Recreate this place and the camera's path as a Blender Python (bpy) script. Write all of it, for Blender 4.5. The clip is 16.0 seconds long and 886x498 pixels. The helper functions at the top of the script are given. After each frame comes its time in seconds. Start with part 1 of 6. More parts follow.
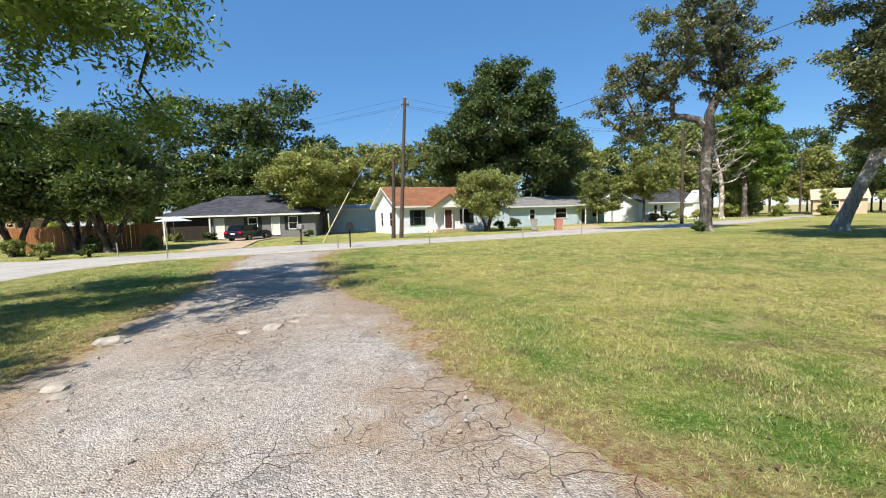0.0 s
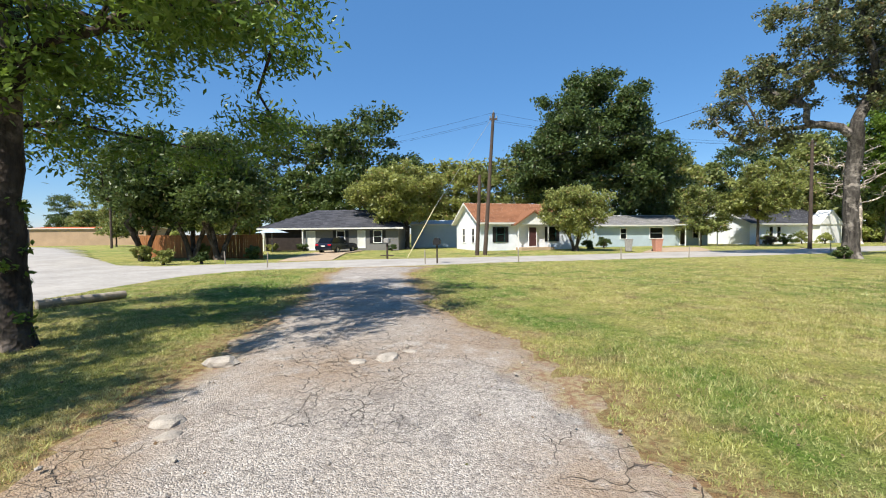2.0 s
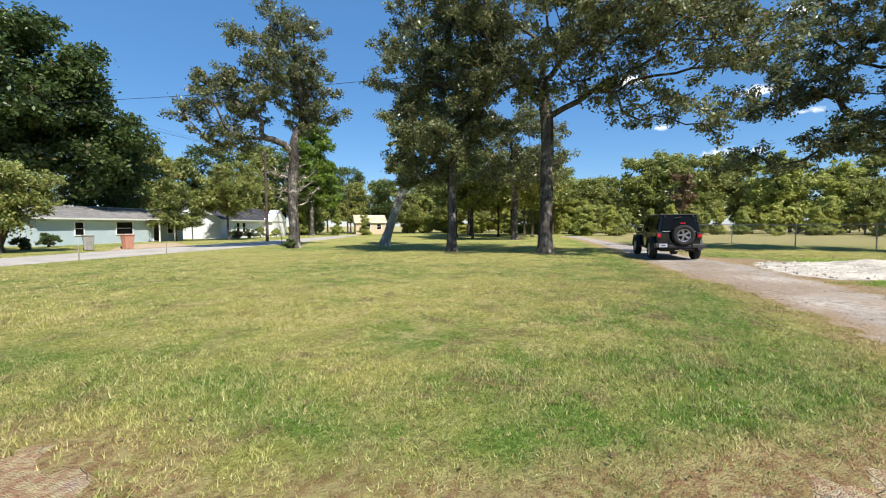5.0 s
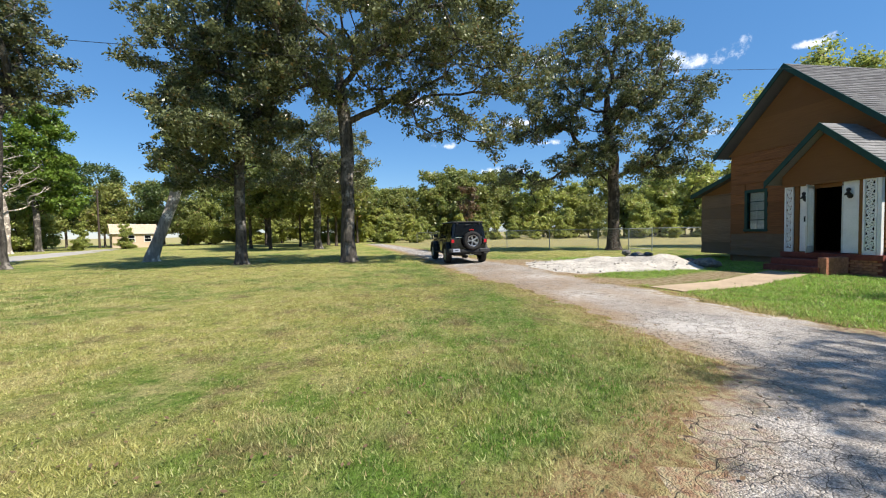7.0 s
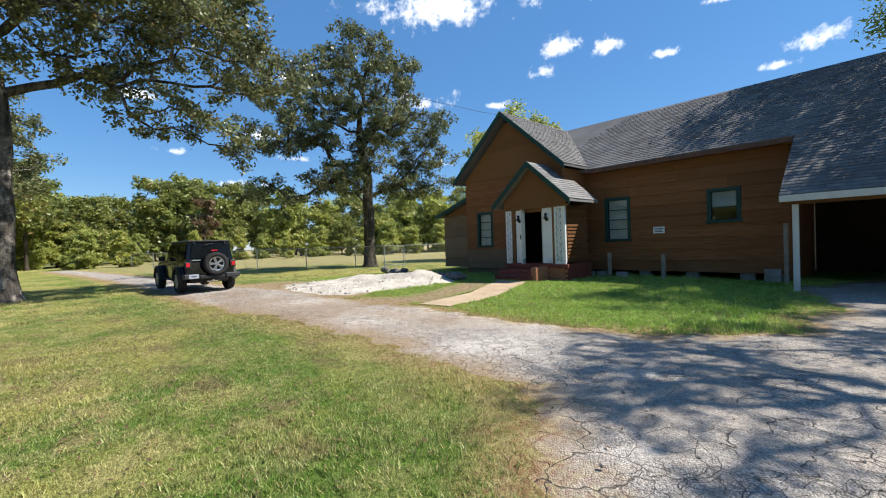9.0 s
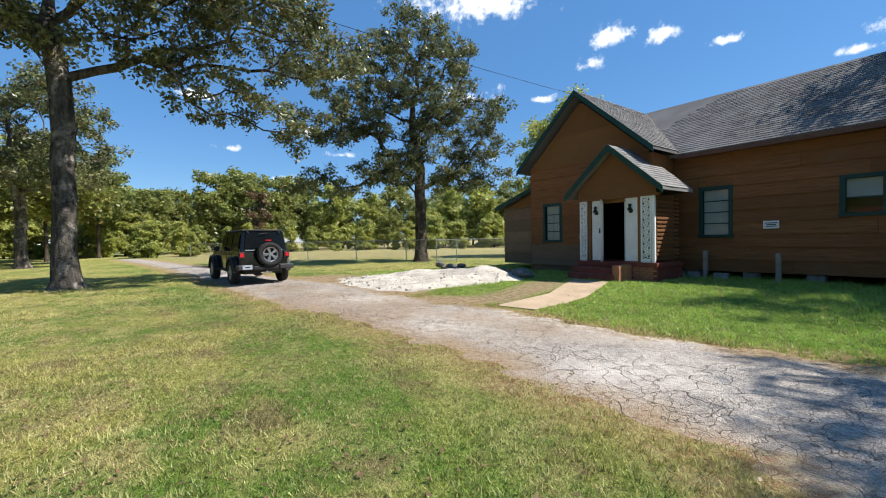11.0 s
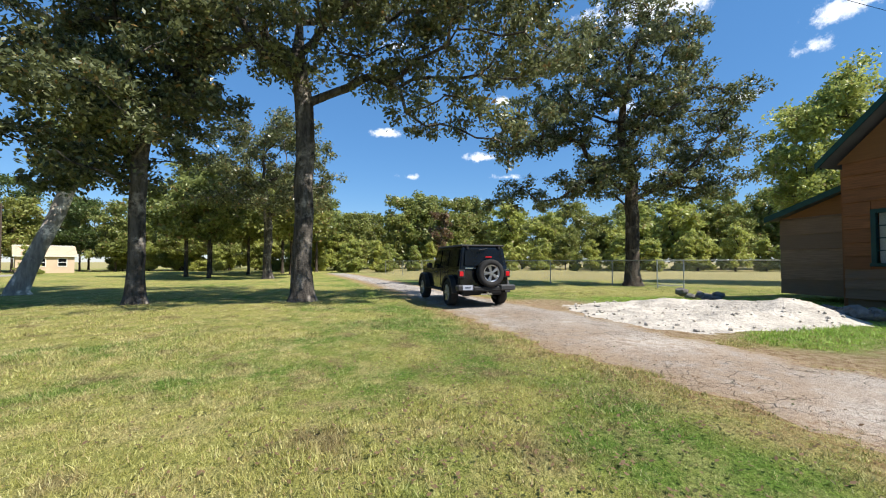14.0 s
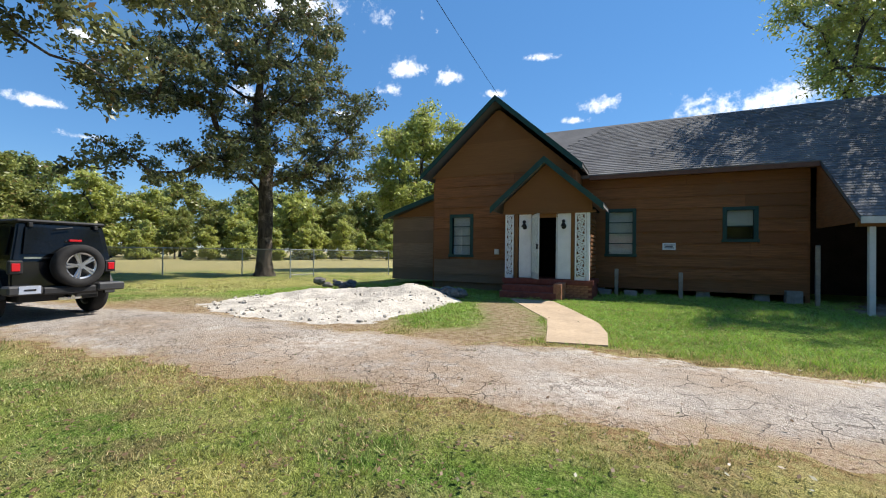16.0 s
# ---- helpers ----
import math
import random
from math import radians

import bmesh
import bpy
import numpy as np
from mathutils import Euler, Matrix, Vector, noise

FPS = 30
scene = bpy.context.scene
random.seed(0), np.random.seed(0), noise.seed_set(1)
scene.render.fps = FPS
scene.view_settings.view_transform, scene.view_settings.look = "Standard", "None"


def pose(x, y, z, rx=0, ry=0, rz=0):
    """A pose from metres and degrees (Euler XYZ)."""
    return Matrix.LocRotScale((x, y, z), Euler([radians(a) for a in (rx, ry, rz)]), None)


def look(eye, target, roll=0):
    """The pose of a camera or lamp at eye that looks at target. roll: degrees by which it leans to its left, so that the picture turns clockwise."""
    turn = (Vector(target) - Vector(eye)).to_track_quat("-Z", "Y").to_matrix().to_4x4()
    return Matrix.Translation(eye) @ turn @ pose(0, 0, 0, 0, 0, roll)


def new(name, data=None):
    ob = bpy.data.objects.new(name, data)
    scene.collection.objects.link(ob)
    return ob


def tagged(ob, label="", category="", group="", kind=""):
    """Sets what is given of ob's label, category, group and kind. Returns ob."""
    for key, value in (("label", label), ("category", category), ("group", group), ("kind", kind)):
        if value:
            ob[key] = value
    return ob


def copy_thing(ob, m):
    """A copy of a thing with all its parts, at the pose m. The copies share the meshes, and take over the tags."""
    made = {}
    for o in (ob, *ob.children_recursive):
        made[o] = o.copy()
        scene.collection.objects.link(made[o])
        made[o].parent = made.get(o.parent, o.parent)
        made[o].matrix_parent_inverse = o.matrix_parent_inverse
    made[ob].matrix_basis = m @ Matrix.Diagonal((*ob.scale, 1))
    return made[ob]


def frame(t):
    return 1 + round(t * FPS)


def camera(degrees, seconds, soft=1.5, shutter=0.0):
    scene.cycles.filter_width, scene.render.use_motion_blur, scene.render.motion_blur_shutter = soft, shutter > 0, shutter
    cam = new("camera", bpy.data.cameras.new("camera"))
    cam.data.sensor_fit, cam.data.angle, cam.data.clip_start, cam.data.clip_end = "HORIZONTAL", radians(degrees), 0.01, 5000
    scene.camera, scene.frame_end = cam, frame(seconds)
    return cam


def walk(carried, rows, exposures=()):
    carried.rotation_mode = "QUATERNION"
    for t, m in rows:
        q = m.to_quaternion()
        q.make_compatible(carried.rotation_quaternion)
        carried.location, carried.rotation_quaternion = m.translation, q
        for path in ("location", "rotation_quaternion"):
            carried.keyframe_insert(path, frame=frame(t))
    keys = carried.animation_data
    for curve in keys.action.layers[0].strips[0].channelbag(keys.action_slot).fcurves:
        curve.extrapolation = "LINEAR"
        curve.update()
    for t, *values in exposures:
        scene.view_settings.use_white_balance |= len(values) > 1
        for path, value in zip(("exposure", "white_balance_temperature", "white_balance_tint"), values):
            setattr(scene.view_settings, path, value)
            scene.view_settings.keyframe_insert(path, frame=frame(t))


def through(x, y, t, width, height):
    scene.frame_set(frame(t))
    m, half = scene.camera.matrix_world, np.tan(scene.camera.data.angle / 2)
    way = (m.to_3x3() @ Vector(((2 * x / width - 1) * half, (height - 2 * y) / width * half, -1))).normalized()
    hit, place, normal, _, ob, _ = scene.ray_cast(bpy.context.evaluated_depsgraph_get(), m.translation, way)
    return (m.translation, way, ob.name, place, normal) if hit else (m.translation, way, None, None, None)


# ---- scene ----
cam = camera(93.9, 16.0, soft=1.1)
PATH = [
    (0, (-0.001, -0.001, 1.488), (0.021, 1.993, 1.326), -1.8),
    (0.5, (-0.186, 0.166, 1.495), (-0.46, 2.142, 1.36), -2.5),
    (1, (-0.357, 0.411, 1.522), (-0.771, 2.364, 1.4), -2.3),
    (1.5, (-0.595, 0.649, 1.503), (-1.024, 2.6, 1.394), -1.0),
    (2, (-0.838, 0.92, 1.497), (-1.169, 2.891, 1.422), -0.5),
    (2.5, (-0.94, 1.286, 1.476), (-0.96, 3.286, 1.452), -0.8),
    (3, (-0.984, 1.537, 1.467), (-0.515, 3.481, 1.463), -0.1),
    (3.5, (-0.955, 1.698, 1.451), (-0.022, 3.467, 1.434), 0.8),
    (4, (-0.918, 1.701, 1.447), (0.354, 3.244, 1.405), 1.3),
    (4.5, (-0.89, 1.61, 1.443), (0.602, 2.939, 1.363), 0.7),
    (4.7, (-0.854, 1.616, 1.444), (0.705, 2.865, 1.349), 0.3),
    (7, (0.047, 1.799, 1.42), (2.025, 2.083, 1.34), -1.0),
    (7.5, (0.317, 1.999, 1.457), (2.316, 1.957, 1.405), -1.0),
    (8, (0.691, 2.118, 1.464), (2.65, 1.714, 1.438), -1.2),
    (8.5, (0.842, 2.08, 1.485), (2.695, 1.329, 1.458), -1.0),
    (8.7, (0.975, 2.043, 1.486), (2.784, 1.189, 1.46), -1.9),
    (10.8, (2.652, 2.155, 1.424), (4.483, 1.351, 1.368), -1.2),
    (11, (2.854, 2.22, 1.41), (4.739, 1.553, 1.368), -1.0),
    (11.5, (3.325, 2.526, 1.378), (5.317, 2.346, 1.372), -0.8),
    (12, (3.756, 2.855, 1.419), (5.715, 3.252, 1.447), -0.3),
    (12.5, (4.193, 3.174, 1.406), (6.08, 3.839, 1.405), 0.1),
    (13, (4.656, 3.458, 1.398), (6.541, 4.125, 1.4), 0.5),
    (13.5, (5.23, 3.722, 1.369), (7.153, 4.27, 1.406), 0.0),
    (14, (5.823, 3.856, 1.375), (7.82, 3.955, 1.437), 0.0),
    (14.5, (6.419, 4.025, 1.386), (8.37, 3.596, 1.476), -0.6),
    (15, (6.919, 4.108, 1.471), (8.713, 3.238, 1.628), -1.4),
    (15.5, (7.318, 4.241, 1.491), (8.919, 3.049, 1.622), -1.2),
    (16, (7.518, 4.133, 1.374), (8.879, 2.668, 1.395), 0.8),
]
walk(cam, [(t, look(eye, target, roll)) for t, eye, target, roll in PATH], exposures=[(0, 0.7), (16, 0.7)])

SUN_AZ, SUN_EL = (-0.42, -0.91), 52.0
# ---- world, sun, exposure ----
world = bpy.data.worlds.new("sky")
scene.world = world
world.use_nodes = True
wt = world.node_tree
wt.nodes.clear()


def wn(kind, operation=None, data_type=None):
    n = wt.nodes.new(kind)
    if operation:
        n.operation = operation
    if data_type:
        n.data_type = data_type
    return n


w_out = wn("ShaderNodeOutputWorld")
w_bg = wn("ShaderNodeBackground")
w_sky = wn("ShaderNodeTexSky")
w_sky.sky_type, w_sky.sun_disc = "NISHITA", False
w_sky.sun_elevation = radians(SUN_EL)
w_sky.sun_rotation = math.atan2(SUN_AZ[0], SUN_AZ[1])
w_sky.air_density, w_sky.dust_density, w_sky.ozone_density, w_sky.altitude = 1.0, 0.0, 3.5, 300
w_hs = wn("ShaderNodeHueSaturation")
w_hs.inputs["Saturation"].default_value, w_hs.inputs["Value"].default_value = 1.2, 1.2
w_hs.inputs["Hue"].default_value = 0.497
wt.links.new(w_sky.outputs[0], w_hs.inputs["Color"])
w_bg.inputs["Strength"].default_value = 0.085
w_co = wn("ShaderNodeTexCoord")
w_sep = wn("ShaderNodeSeparateXYZ")
wt.links.new(w_co.outputs["Generated"], w_sep.inputs[0])


def wmath(op, *values):
    n = wn("ShaderNodeMath", operation=op)
    for k, v in enumerate(values):
        if isinstance(v, (int, float)):
            n.inputs[k].default_value = v
        else:
            wt.links.new(v, n.inputs[k])
    return n.outputs[0]


def wnoise(scale, detail, rough):
    n = wn("ShaderNodeTexNoise")
    n.inputs["Scale"].default_value, n.inputs["Detail"].default_value, n.inputs["Roughness"].default_value = scale, detail, rough
    wt.links.new(w_co.outputs["Generated"], n.inputs["Vector"])
    return n.outputs["Fac"]


# scattered cumulus to the south-east: azimuth, elevation, half width and half height in degrees
CLOUDS = [(-26.5, 29.5, 12.0, 4.2), (-42.0, 24.0, 3.3, 2.0), (-47.8, 23.0, 2.6, 1.7), (-54.0, 21.0, 2.1, 0.8), (-60.3, 25.0, 2.3, 0.7), (-68.3, 18.8, 3.0, 1.8), (-84.0, 16.6, 9.0, 2.8),
          (-39.5, 21.3, 2.1, 1.2), (-6.0, 11.5, 2.6, 0.8), (0.6, 8.0, 4.0, 1.1), (-2.2, 14.1, 3.5, 1.0), (-23.5, 18.6, 4.6, 2.0), (-33.0, 18.0, 2.4, 1.0), (-5.4, 21.1, 2.6, 0.9), (-25.9, 10.8, 2.8, 0.9),
          (7.2, 11.6, 2.0, 0.7), (11.0, 17.2, 3.0, 0.9), (9.7, 27.7, 3.0, 1.1), (-64.6, 17.3, 1.8, 0.7), (-112.0, 26.0, 9.0, 4.0), (-140.0, 33.0, 10.0, 4.0)]
w_az = wmath("ARCTAN2", w_sep.outputs["Y"], w_sep.outputs["X"])
w_el = wmath("ARCSINE", w_sep.outputs["Z"])
w_best = None
for c_az, c_el, c_w, c_h in CLOUDS:
    u = wmath("DIVIDE", wmath("SUBTRACT", w_az, radians(c_az)), radians(c_w))
    v = wmath("DIVIDE", wmath("SUBTRACT", w_el, radians(c_el)), radians(c_h))
    v = wmath("MULTIPLY", v, wmath("ADD", 1.25, wmath("MULTIPLY", wmath("LESS_THAN", v, 0.0), 0.5)))
    d = wmath("SQRT", wmath("ADD", wmath("MULTIPLY", u, u), wmath("MULTIPLY", v, v)))
    inside = wmath("SUBTRACT", 1.0, d)
    w_best = inside if w_best is None else wmath("MAXIMUM", w_best, inside)
w_fluff = wmath("ADD", wmath("MULTIPLY", wmath("SUBTRACT", wnoise(13, 6, 0.6), 0.5), 3.2), wmath("MULTIPLY", wmath("SUBTRACT", wnoise(48, 5, 0.65), 0.5), 2.2))
w_rmp = wn("ShaderNodeMapRange")
w_rmp.interpolation_type = "SMOOTHSTEP"
w_rmp.inputs["From Min"].default_value, w_rmp.inputs["From Max"].default_value = 0.08, 1.05
wt.links.new(wmath("ADD", wmath("MAXIMUM", w_best, -1.2), w_fluff), w_rmp.inputs["Value"])
w_shade = wn("ShaderNodeMapRange")
w_shade.inputs["From Min"].default_value, w_shade.inputs["From Max"].default_value = 0.35, 0.65
wt.links.new(wnoise(30, 5, 0.6), w_shade.inputs["Value"])
w_white = wn("ShaderNodeMix", data_type="RGBA")
w_white.inputs["A"].default_value, w_white.inputs["B"].default_value = (7.6, 8.2, 9.2, 1), (11.5, 11.6, 11.8, 1)
wt.links.new(w_shade.outputs[0], w_white.inputs["Factor"])
w_mix = wn("ShaderNodeMix", data_type="RGBA")
wt.links.new(w_rmp.outputs[0], w_mix.inputs["Factor"])
wt.links.new(w_white.outputs["Result"], w_mix.inputs["B"])
# the clear air evens the blue out between the sun's side and the north
w_even = wn("ShaderNodeMix", data_type="RGBA")
w_even.inputs["Factor"].default_value, w_even.inputs["B"].default_value = 0.5, (0.9, 2.35, 5.2, 1)
wt.links.new(w_hs.outputs[0], w_even.inputs["A"])
wt.links.new(w_even.outputs["Result"], w_mix.inputs["A"])
wt.links.new(w_mix.outputs["Result"], w_bg.inputs["Color"])
wt.links.new(w_bg.outputs[0], w_out.inputs[0])

sun = new("sun", bpy.data.lights.new("sun", "SUN"))
sun.data.energy, sun.data.angle, sun.data.color = 5.0, radians(0.55), (1.0, 0.95, 0.87)
_c = math.cos(radians(SUN_EL))
_l = math.hypot(*SUN_AZ)
sun.matrix_world = look((SUN_AZ[0] / _l * _c * 100, SUN_AZ[1] / _l * _c * 100, math.sin(radians(SUN_EL)) * 100), (0, 0, 0))

# ---- materials ----


class Nodes:
    """Short way to write a node material."""

    def __init__(self, name, rough=0.8, metal=0.0, spec=0.3):
        self.mat = bpy.data.materials.new(name)
        self.mat.use_nodes = True
        self.t = self.mat.node_tree
        self.bsdf = self.t.nodes["Principled BSDF"]
        self.out = self.t.nodes["Material Output"]
        self.bsdf.inputs["Roughness"].default_value = rough
        self.bsdf.inputs["Metallic"].default_value = metal
        self.bsdf.inputs["Specular IOR Level"].default_value = spec
        self.co = self.t.nodes.new("ShaderNodeTexCoord")

    def link(self, a, b):
        self.t.links.new(a, b)

    def noise(self, scale, detail=4, rough=0.6, stretch=None, vec=None):
        n = self.t.nodes.new("ShaderNodeTexNoise")
        n.inputs["Scale"].default_value, n.inputs["Detail"].default_value, n.inputs["Roughness"].default_value = scale, detail, rough
        src = vec or self.co.outputs["Object"]
        if stretch:
            m = self.t.nodes.new("ShaderNodeMapping")
            m.inputs["Scale"].default_value = stretch
            self.link(src, m.inputs[0])
            src = m.outputs[0]
        self.link(src, n.inputs["Vector"])
        return n.outputs["Fac"]

    def voronoi(self, scale, feature="F1", out="Distance", vec=None):
        n = self.t.nodes.new("ShaderNodeTexVoronoi")
        n.feature = feature
        n.inputs["Scale"].default_value = scale
        self.link(vec or self.co.outputs["Object"], n.inputs["Vector"])
        return n.outputs[out]

    def ramp(self, src, lo, hi, a=0.0, b=1.0):
        n = self.t.nodes.new("ShaderNodeMapRange")
        n.inputs["From Min"].default_value, n.inputs["From Max"].default_value = lo, hi
        n.inputs["To Min"].default_value, n.inputs["To Max"].default_value = a, b
        self.link(src, n.inputs["Value"])
        return n.outputs[0]

    def math(self, op, a, b):
        n = self.t.nodes.new("ShaderNodeMath")
        n.operation = op
        for i, v in enumerate((a, b)):
            if isinstance(v, (int, float)):
                n.inputs[i].default_value = v
            else:
                self.link(v, n.inputs[i])
        return n.outputs[0]

    def mix(self, fac, a, b):
        n = self.t.nodes.new("ShaderNodeMix")
        n.data_type = "RGBA"
        if isinstance(fac, (int, float)):
            n.inputs["Factor"].default_value = fac
        else:
            self.link(fac, n.inputs["Factor"])
        for key, v in (("A", a), ("B", b)):
            if isinstance(v, tuple):
                n.inputs[key].default_value = (*v[:3], 1)
            else:
                self.link(v, n.inputs[key])
        return n.outputs["Result"]

    def island(self):
        return self.t.nodes.new("ShaderNodeNewGeometry").outputs["Random Per Island"]

    def object_random(self):
        return self.t.nodes.new("ShaderNodeObjectInfo").outputs["Random"]

    def attr(self, name):
        n = self.t.nodes.new("ShaderNodeAttribute")
        n.attribute_name = name
        return n.outputs["Fac"]

    def colour(self, c):
        if isinstance(c, tuple):
            self.bsdf.inputs["Base Color"].default_value = (*c[:3], 1)
        else:
            self.link(c, self.bsdf.inputs["Base Color"])
        return self

    def bump(self, src, dist, strength=1.0):
        n = self.t.nodes.new("ShaderNodeBump")
        n.inputs["Distance"].default_value, n.inputs["Strength"].default_value = dist, strength
        self.link(src, n.inputs["Height"])
        self.link(n.outputs[0], self.bsdf.inputs["Normal"])
        return self


def plain(name, c, rough=0.6, metal=0.0, vary=0.12, scale=6.0, bump=0.0, spec=0.3):
    m = Nodes(name, rough, metal, spec)
    n1, n2 = m.noise(scale), m.noise(scale * 9, 3)
    f = m.math("ADD", m.math("MULTIPLY", n1, 0.6), m.math("MULTIPLY", n2, 0.4))
    lo = tuple(x * (1 - vary * 1.6) for x in c)
    hi = tuple(min(1, x * (1 + vary * 1.6)) for x in c)
    m.colour(m.mix(m.ramp(f, 0.35, 0.65), lo, hi))
    if bump:
        m.bump(n2, bump)
    return m.mat


def leaf_material(name, dark, light, dry, dry_share=0.06, through=0.35, gloss=0.42, vary=0.35):
    """Leaves: each its own shade, boughs and whole trees lighter or darker, a few dry ones, light passing through."""
    m = Nodes(name, gloss, 0, 0.4)
    r = m.island()
    c = m.mix(m.math("POWER", r, 1.7), dark, light)
    c = m.mix(m.ramp(m.noise(0.6, 3), 0.4, 0.62), m.mix(0.3, c, dark), m.mix(0.35, c, light))
    warm = tuple(min(1, x * k) for x, k in zip(light, (1.25, 1.1, 0.8)))
    c = m.mix(m.math("MULTIPLY", m.object_random(), vary), c, warm)
    c = m.mix(m.math("MULTIPLY", m.math("LESS_THAN", m.math("FRACT", m.math("MULTIPLY", r, 37.0), 0), dry_share), 1.0), c, dry)
    m.colour(c)
    tr = m.t.nodes.new("ShaderNodeBsdfTranslucent")
    m.link(c, tr.inputs["Color"])
    mx = m.t.nodes.new("ShaderNodeMixShader")
    mx.inputs[0].default_value = through
    m.link(m.bsdf.outputs[0], mx.inputs[1])
    m.link(tr.outputs[0], mx.inputs[2])
    m.link(mx.outputs[0], m.out.inputs["Surface"])
    return m.mat


def bark_material(name, dark, light):
    m = Nodes(name, 0.95, 0, 0.1)
    n1 = m.noise(7, 6, 0.65, (1, 1, 0.22))
    n2 = m.noise(1.1, 3)
    v = m.voronoi(16, vec=None)
    c = m.mix(m.ramp(n1, 0.35, 0.65), dark, light)
    # pale lichen patches, brightened further to paint in sunlit bark
    c = m.mix(m.math("MULTIPLY", m.ramp(n2, 0.5, 0.62), m.ramp(m.noise(5, 5, 0.7), 0.42, 0.58)), c, tuple(x * 2.7 for x in light))
    m.colour(c).bump(m.math("ADD", n1, m.math("MULTIPLY", v, 0.4)), 0.05)
    return m.mat


def lawn_colour(m):
    """Patchy lawn: fresh green, yellow-green, straw and thin brown areas; the same places for soil and blades, greenest in a band beside the drive."""
    big, mid, pat = m.noise(0.13, 3), m.noise(0.7, 4), m.noise(1.9, 5, 0.65)
    green, lime, straw, brown = (0.135, 0.235, 0.034), (0.4, 0.385, 0.105), (0.55, 0.46, 0.2), (0.24, 0.16, 0.09)
    edge = m.attr("edge")
    band = m.math("MULTIPLY", m.ramp(edge, 0.35, 0.9), m.ramp(edge, 3.4, 1.6))
    f = m.math("ADD", m.math("MULTIPLY", big, 0.75), m.math("MULTIPLY", mid, 0.6))
    c = m.mix(m.ramp(m.math("SUBTRACT", f, m.math("MULTIPLY", band, 0.075)), 0.54, 0.7), green, lime)
    c = m.mix(m.math("MULTIPLY", m.ramp(pat, 0.46, 0.62, 0, 0.8), m.ramp(band, 0, 1, 1.0, 0.45)), c, straw)
    return m.mix(m.ramp(m.noise(1.3, 5, 0.65, (1, 1, 1)), 0.54, 0.66, 0, 0.75), c, brown), mid


def ground_material():
    m = Nodes("lawn_soil", 0.95, 0, 0.1)
    c, mid = lawn_colour(m)
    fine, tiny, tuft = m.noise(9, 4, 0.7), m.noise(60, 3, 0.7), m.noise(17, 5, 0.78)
    straw, soil = (0.4, 0.32, 0.15), (0.27, 0.15, 0.08)
    c = m.mix(m.math("MULTIPLY", m.attr("lush"), m.ramp(mid, 0.25, 0.5, 0.6, 1.0)), c, m.mix(m.ramp(fine, 0.35, 0.65), (0.13, 0.25, 0.03), (0.25, 0.38, 0.06)))
    # dark gaps and pale crests between tufts: blade shading painted into the soil
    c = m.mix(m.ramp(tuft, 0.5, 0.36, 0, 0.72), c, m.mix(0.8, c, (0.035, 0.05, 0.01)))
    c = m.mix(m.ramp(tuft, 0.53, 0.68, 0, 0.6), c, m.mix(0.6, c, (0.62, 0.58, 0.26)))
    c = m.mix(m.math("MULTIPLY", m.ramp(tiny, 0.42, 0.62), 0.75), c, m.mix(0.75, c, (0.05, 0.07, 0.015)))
    edge = m.math("ADD", m.attr("edge"), m.math("MULTIPLY", m.math("SUBTRACT", mid, 0.5), 1.6))
    c = m.mix(m.ramp(edge, 0.7, 0.15, 0, 0.85), c, m.mix(m.ramp(fine, 0.42, 0.58), straw, soil))
    c = m.mix(m.math("MULTIPLY", m.attr("bare"), m.ramp(fine, 0.3, 0.6, 0.6, 1)), c, m.mix(m.ramp(m.noise(7, 6, 0.7), 0.4, 0.6), (0.24, 0.15, 0.085), (0.44, 0.33, 0.22)))
    c = m.mix(m.math("MULTIPLY", m.attr("field"), m.ramp(fine, 0.3, 0.7, 0.5, 0.9)), c, (0.34, 0.28, 0.14))
    m.colour(c).bump(m.math("ADD", m.math("ADD", fine, tuft), m.math("MULTIPLY", tiny, 0.7)), 0.05)
    return m.mat


def blade_material(name, lush=False):
    """Grass blades: the lawn's patches, lighter and darker tufts, and single blades that differ."""
    m = Nodes(name, 0.5, 0, 0.35)
    c, mid = lawn_colour(m)
    if lush:
        c = m.mix(m.ramp(mid, 0.3, 0.7), (0.23, 0.42, 0.04), (0.42, 0.6, 0.1))
    r, t = m.island(), m.attr("tuft")
    c = m.mix(m.ramp(t, 0.0, 0.42, 0.7, 0), c, m.mix(0.85, c, (0.022, 0.045, 0.006)))
    c = m.mix(m.ramp(t, 0.6, 1.0, 0, 0.85 if not lush else 0.3), c, m.mix(0.65, c, (0.78, 0.74, 0.34)))
    c = m.mix(m.math("MULTIPLY", m.math("POWER", r, 2.0), 0.5), c, m.mix(0.4, c, (0.7, 0.68, 0.3)))
    c = m.mix(m.math("LESS_THAN", r, 0.05 if lush else 0.12), c, (0.46, 0.36, 0.17))
    m.colour(c)
    tr = m.t.nodes.new("ShaderNodeBsdfTranslucent")
    m.link(c, tr.inputs["Color"])
    mx = m.t.nodes.new("ShaderNodeMixShader")
    mx.inputs[0].default_value = 0.3
    m.link(m.bsdf.outputs[0], mx.inputs[1])
    m.link(tr.outputs[0], mx.inputs[2])
    m.link(mx.outputs[0], m.out.inputs["Surface"])
    return m.mat


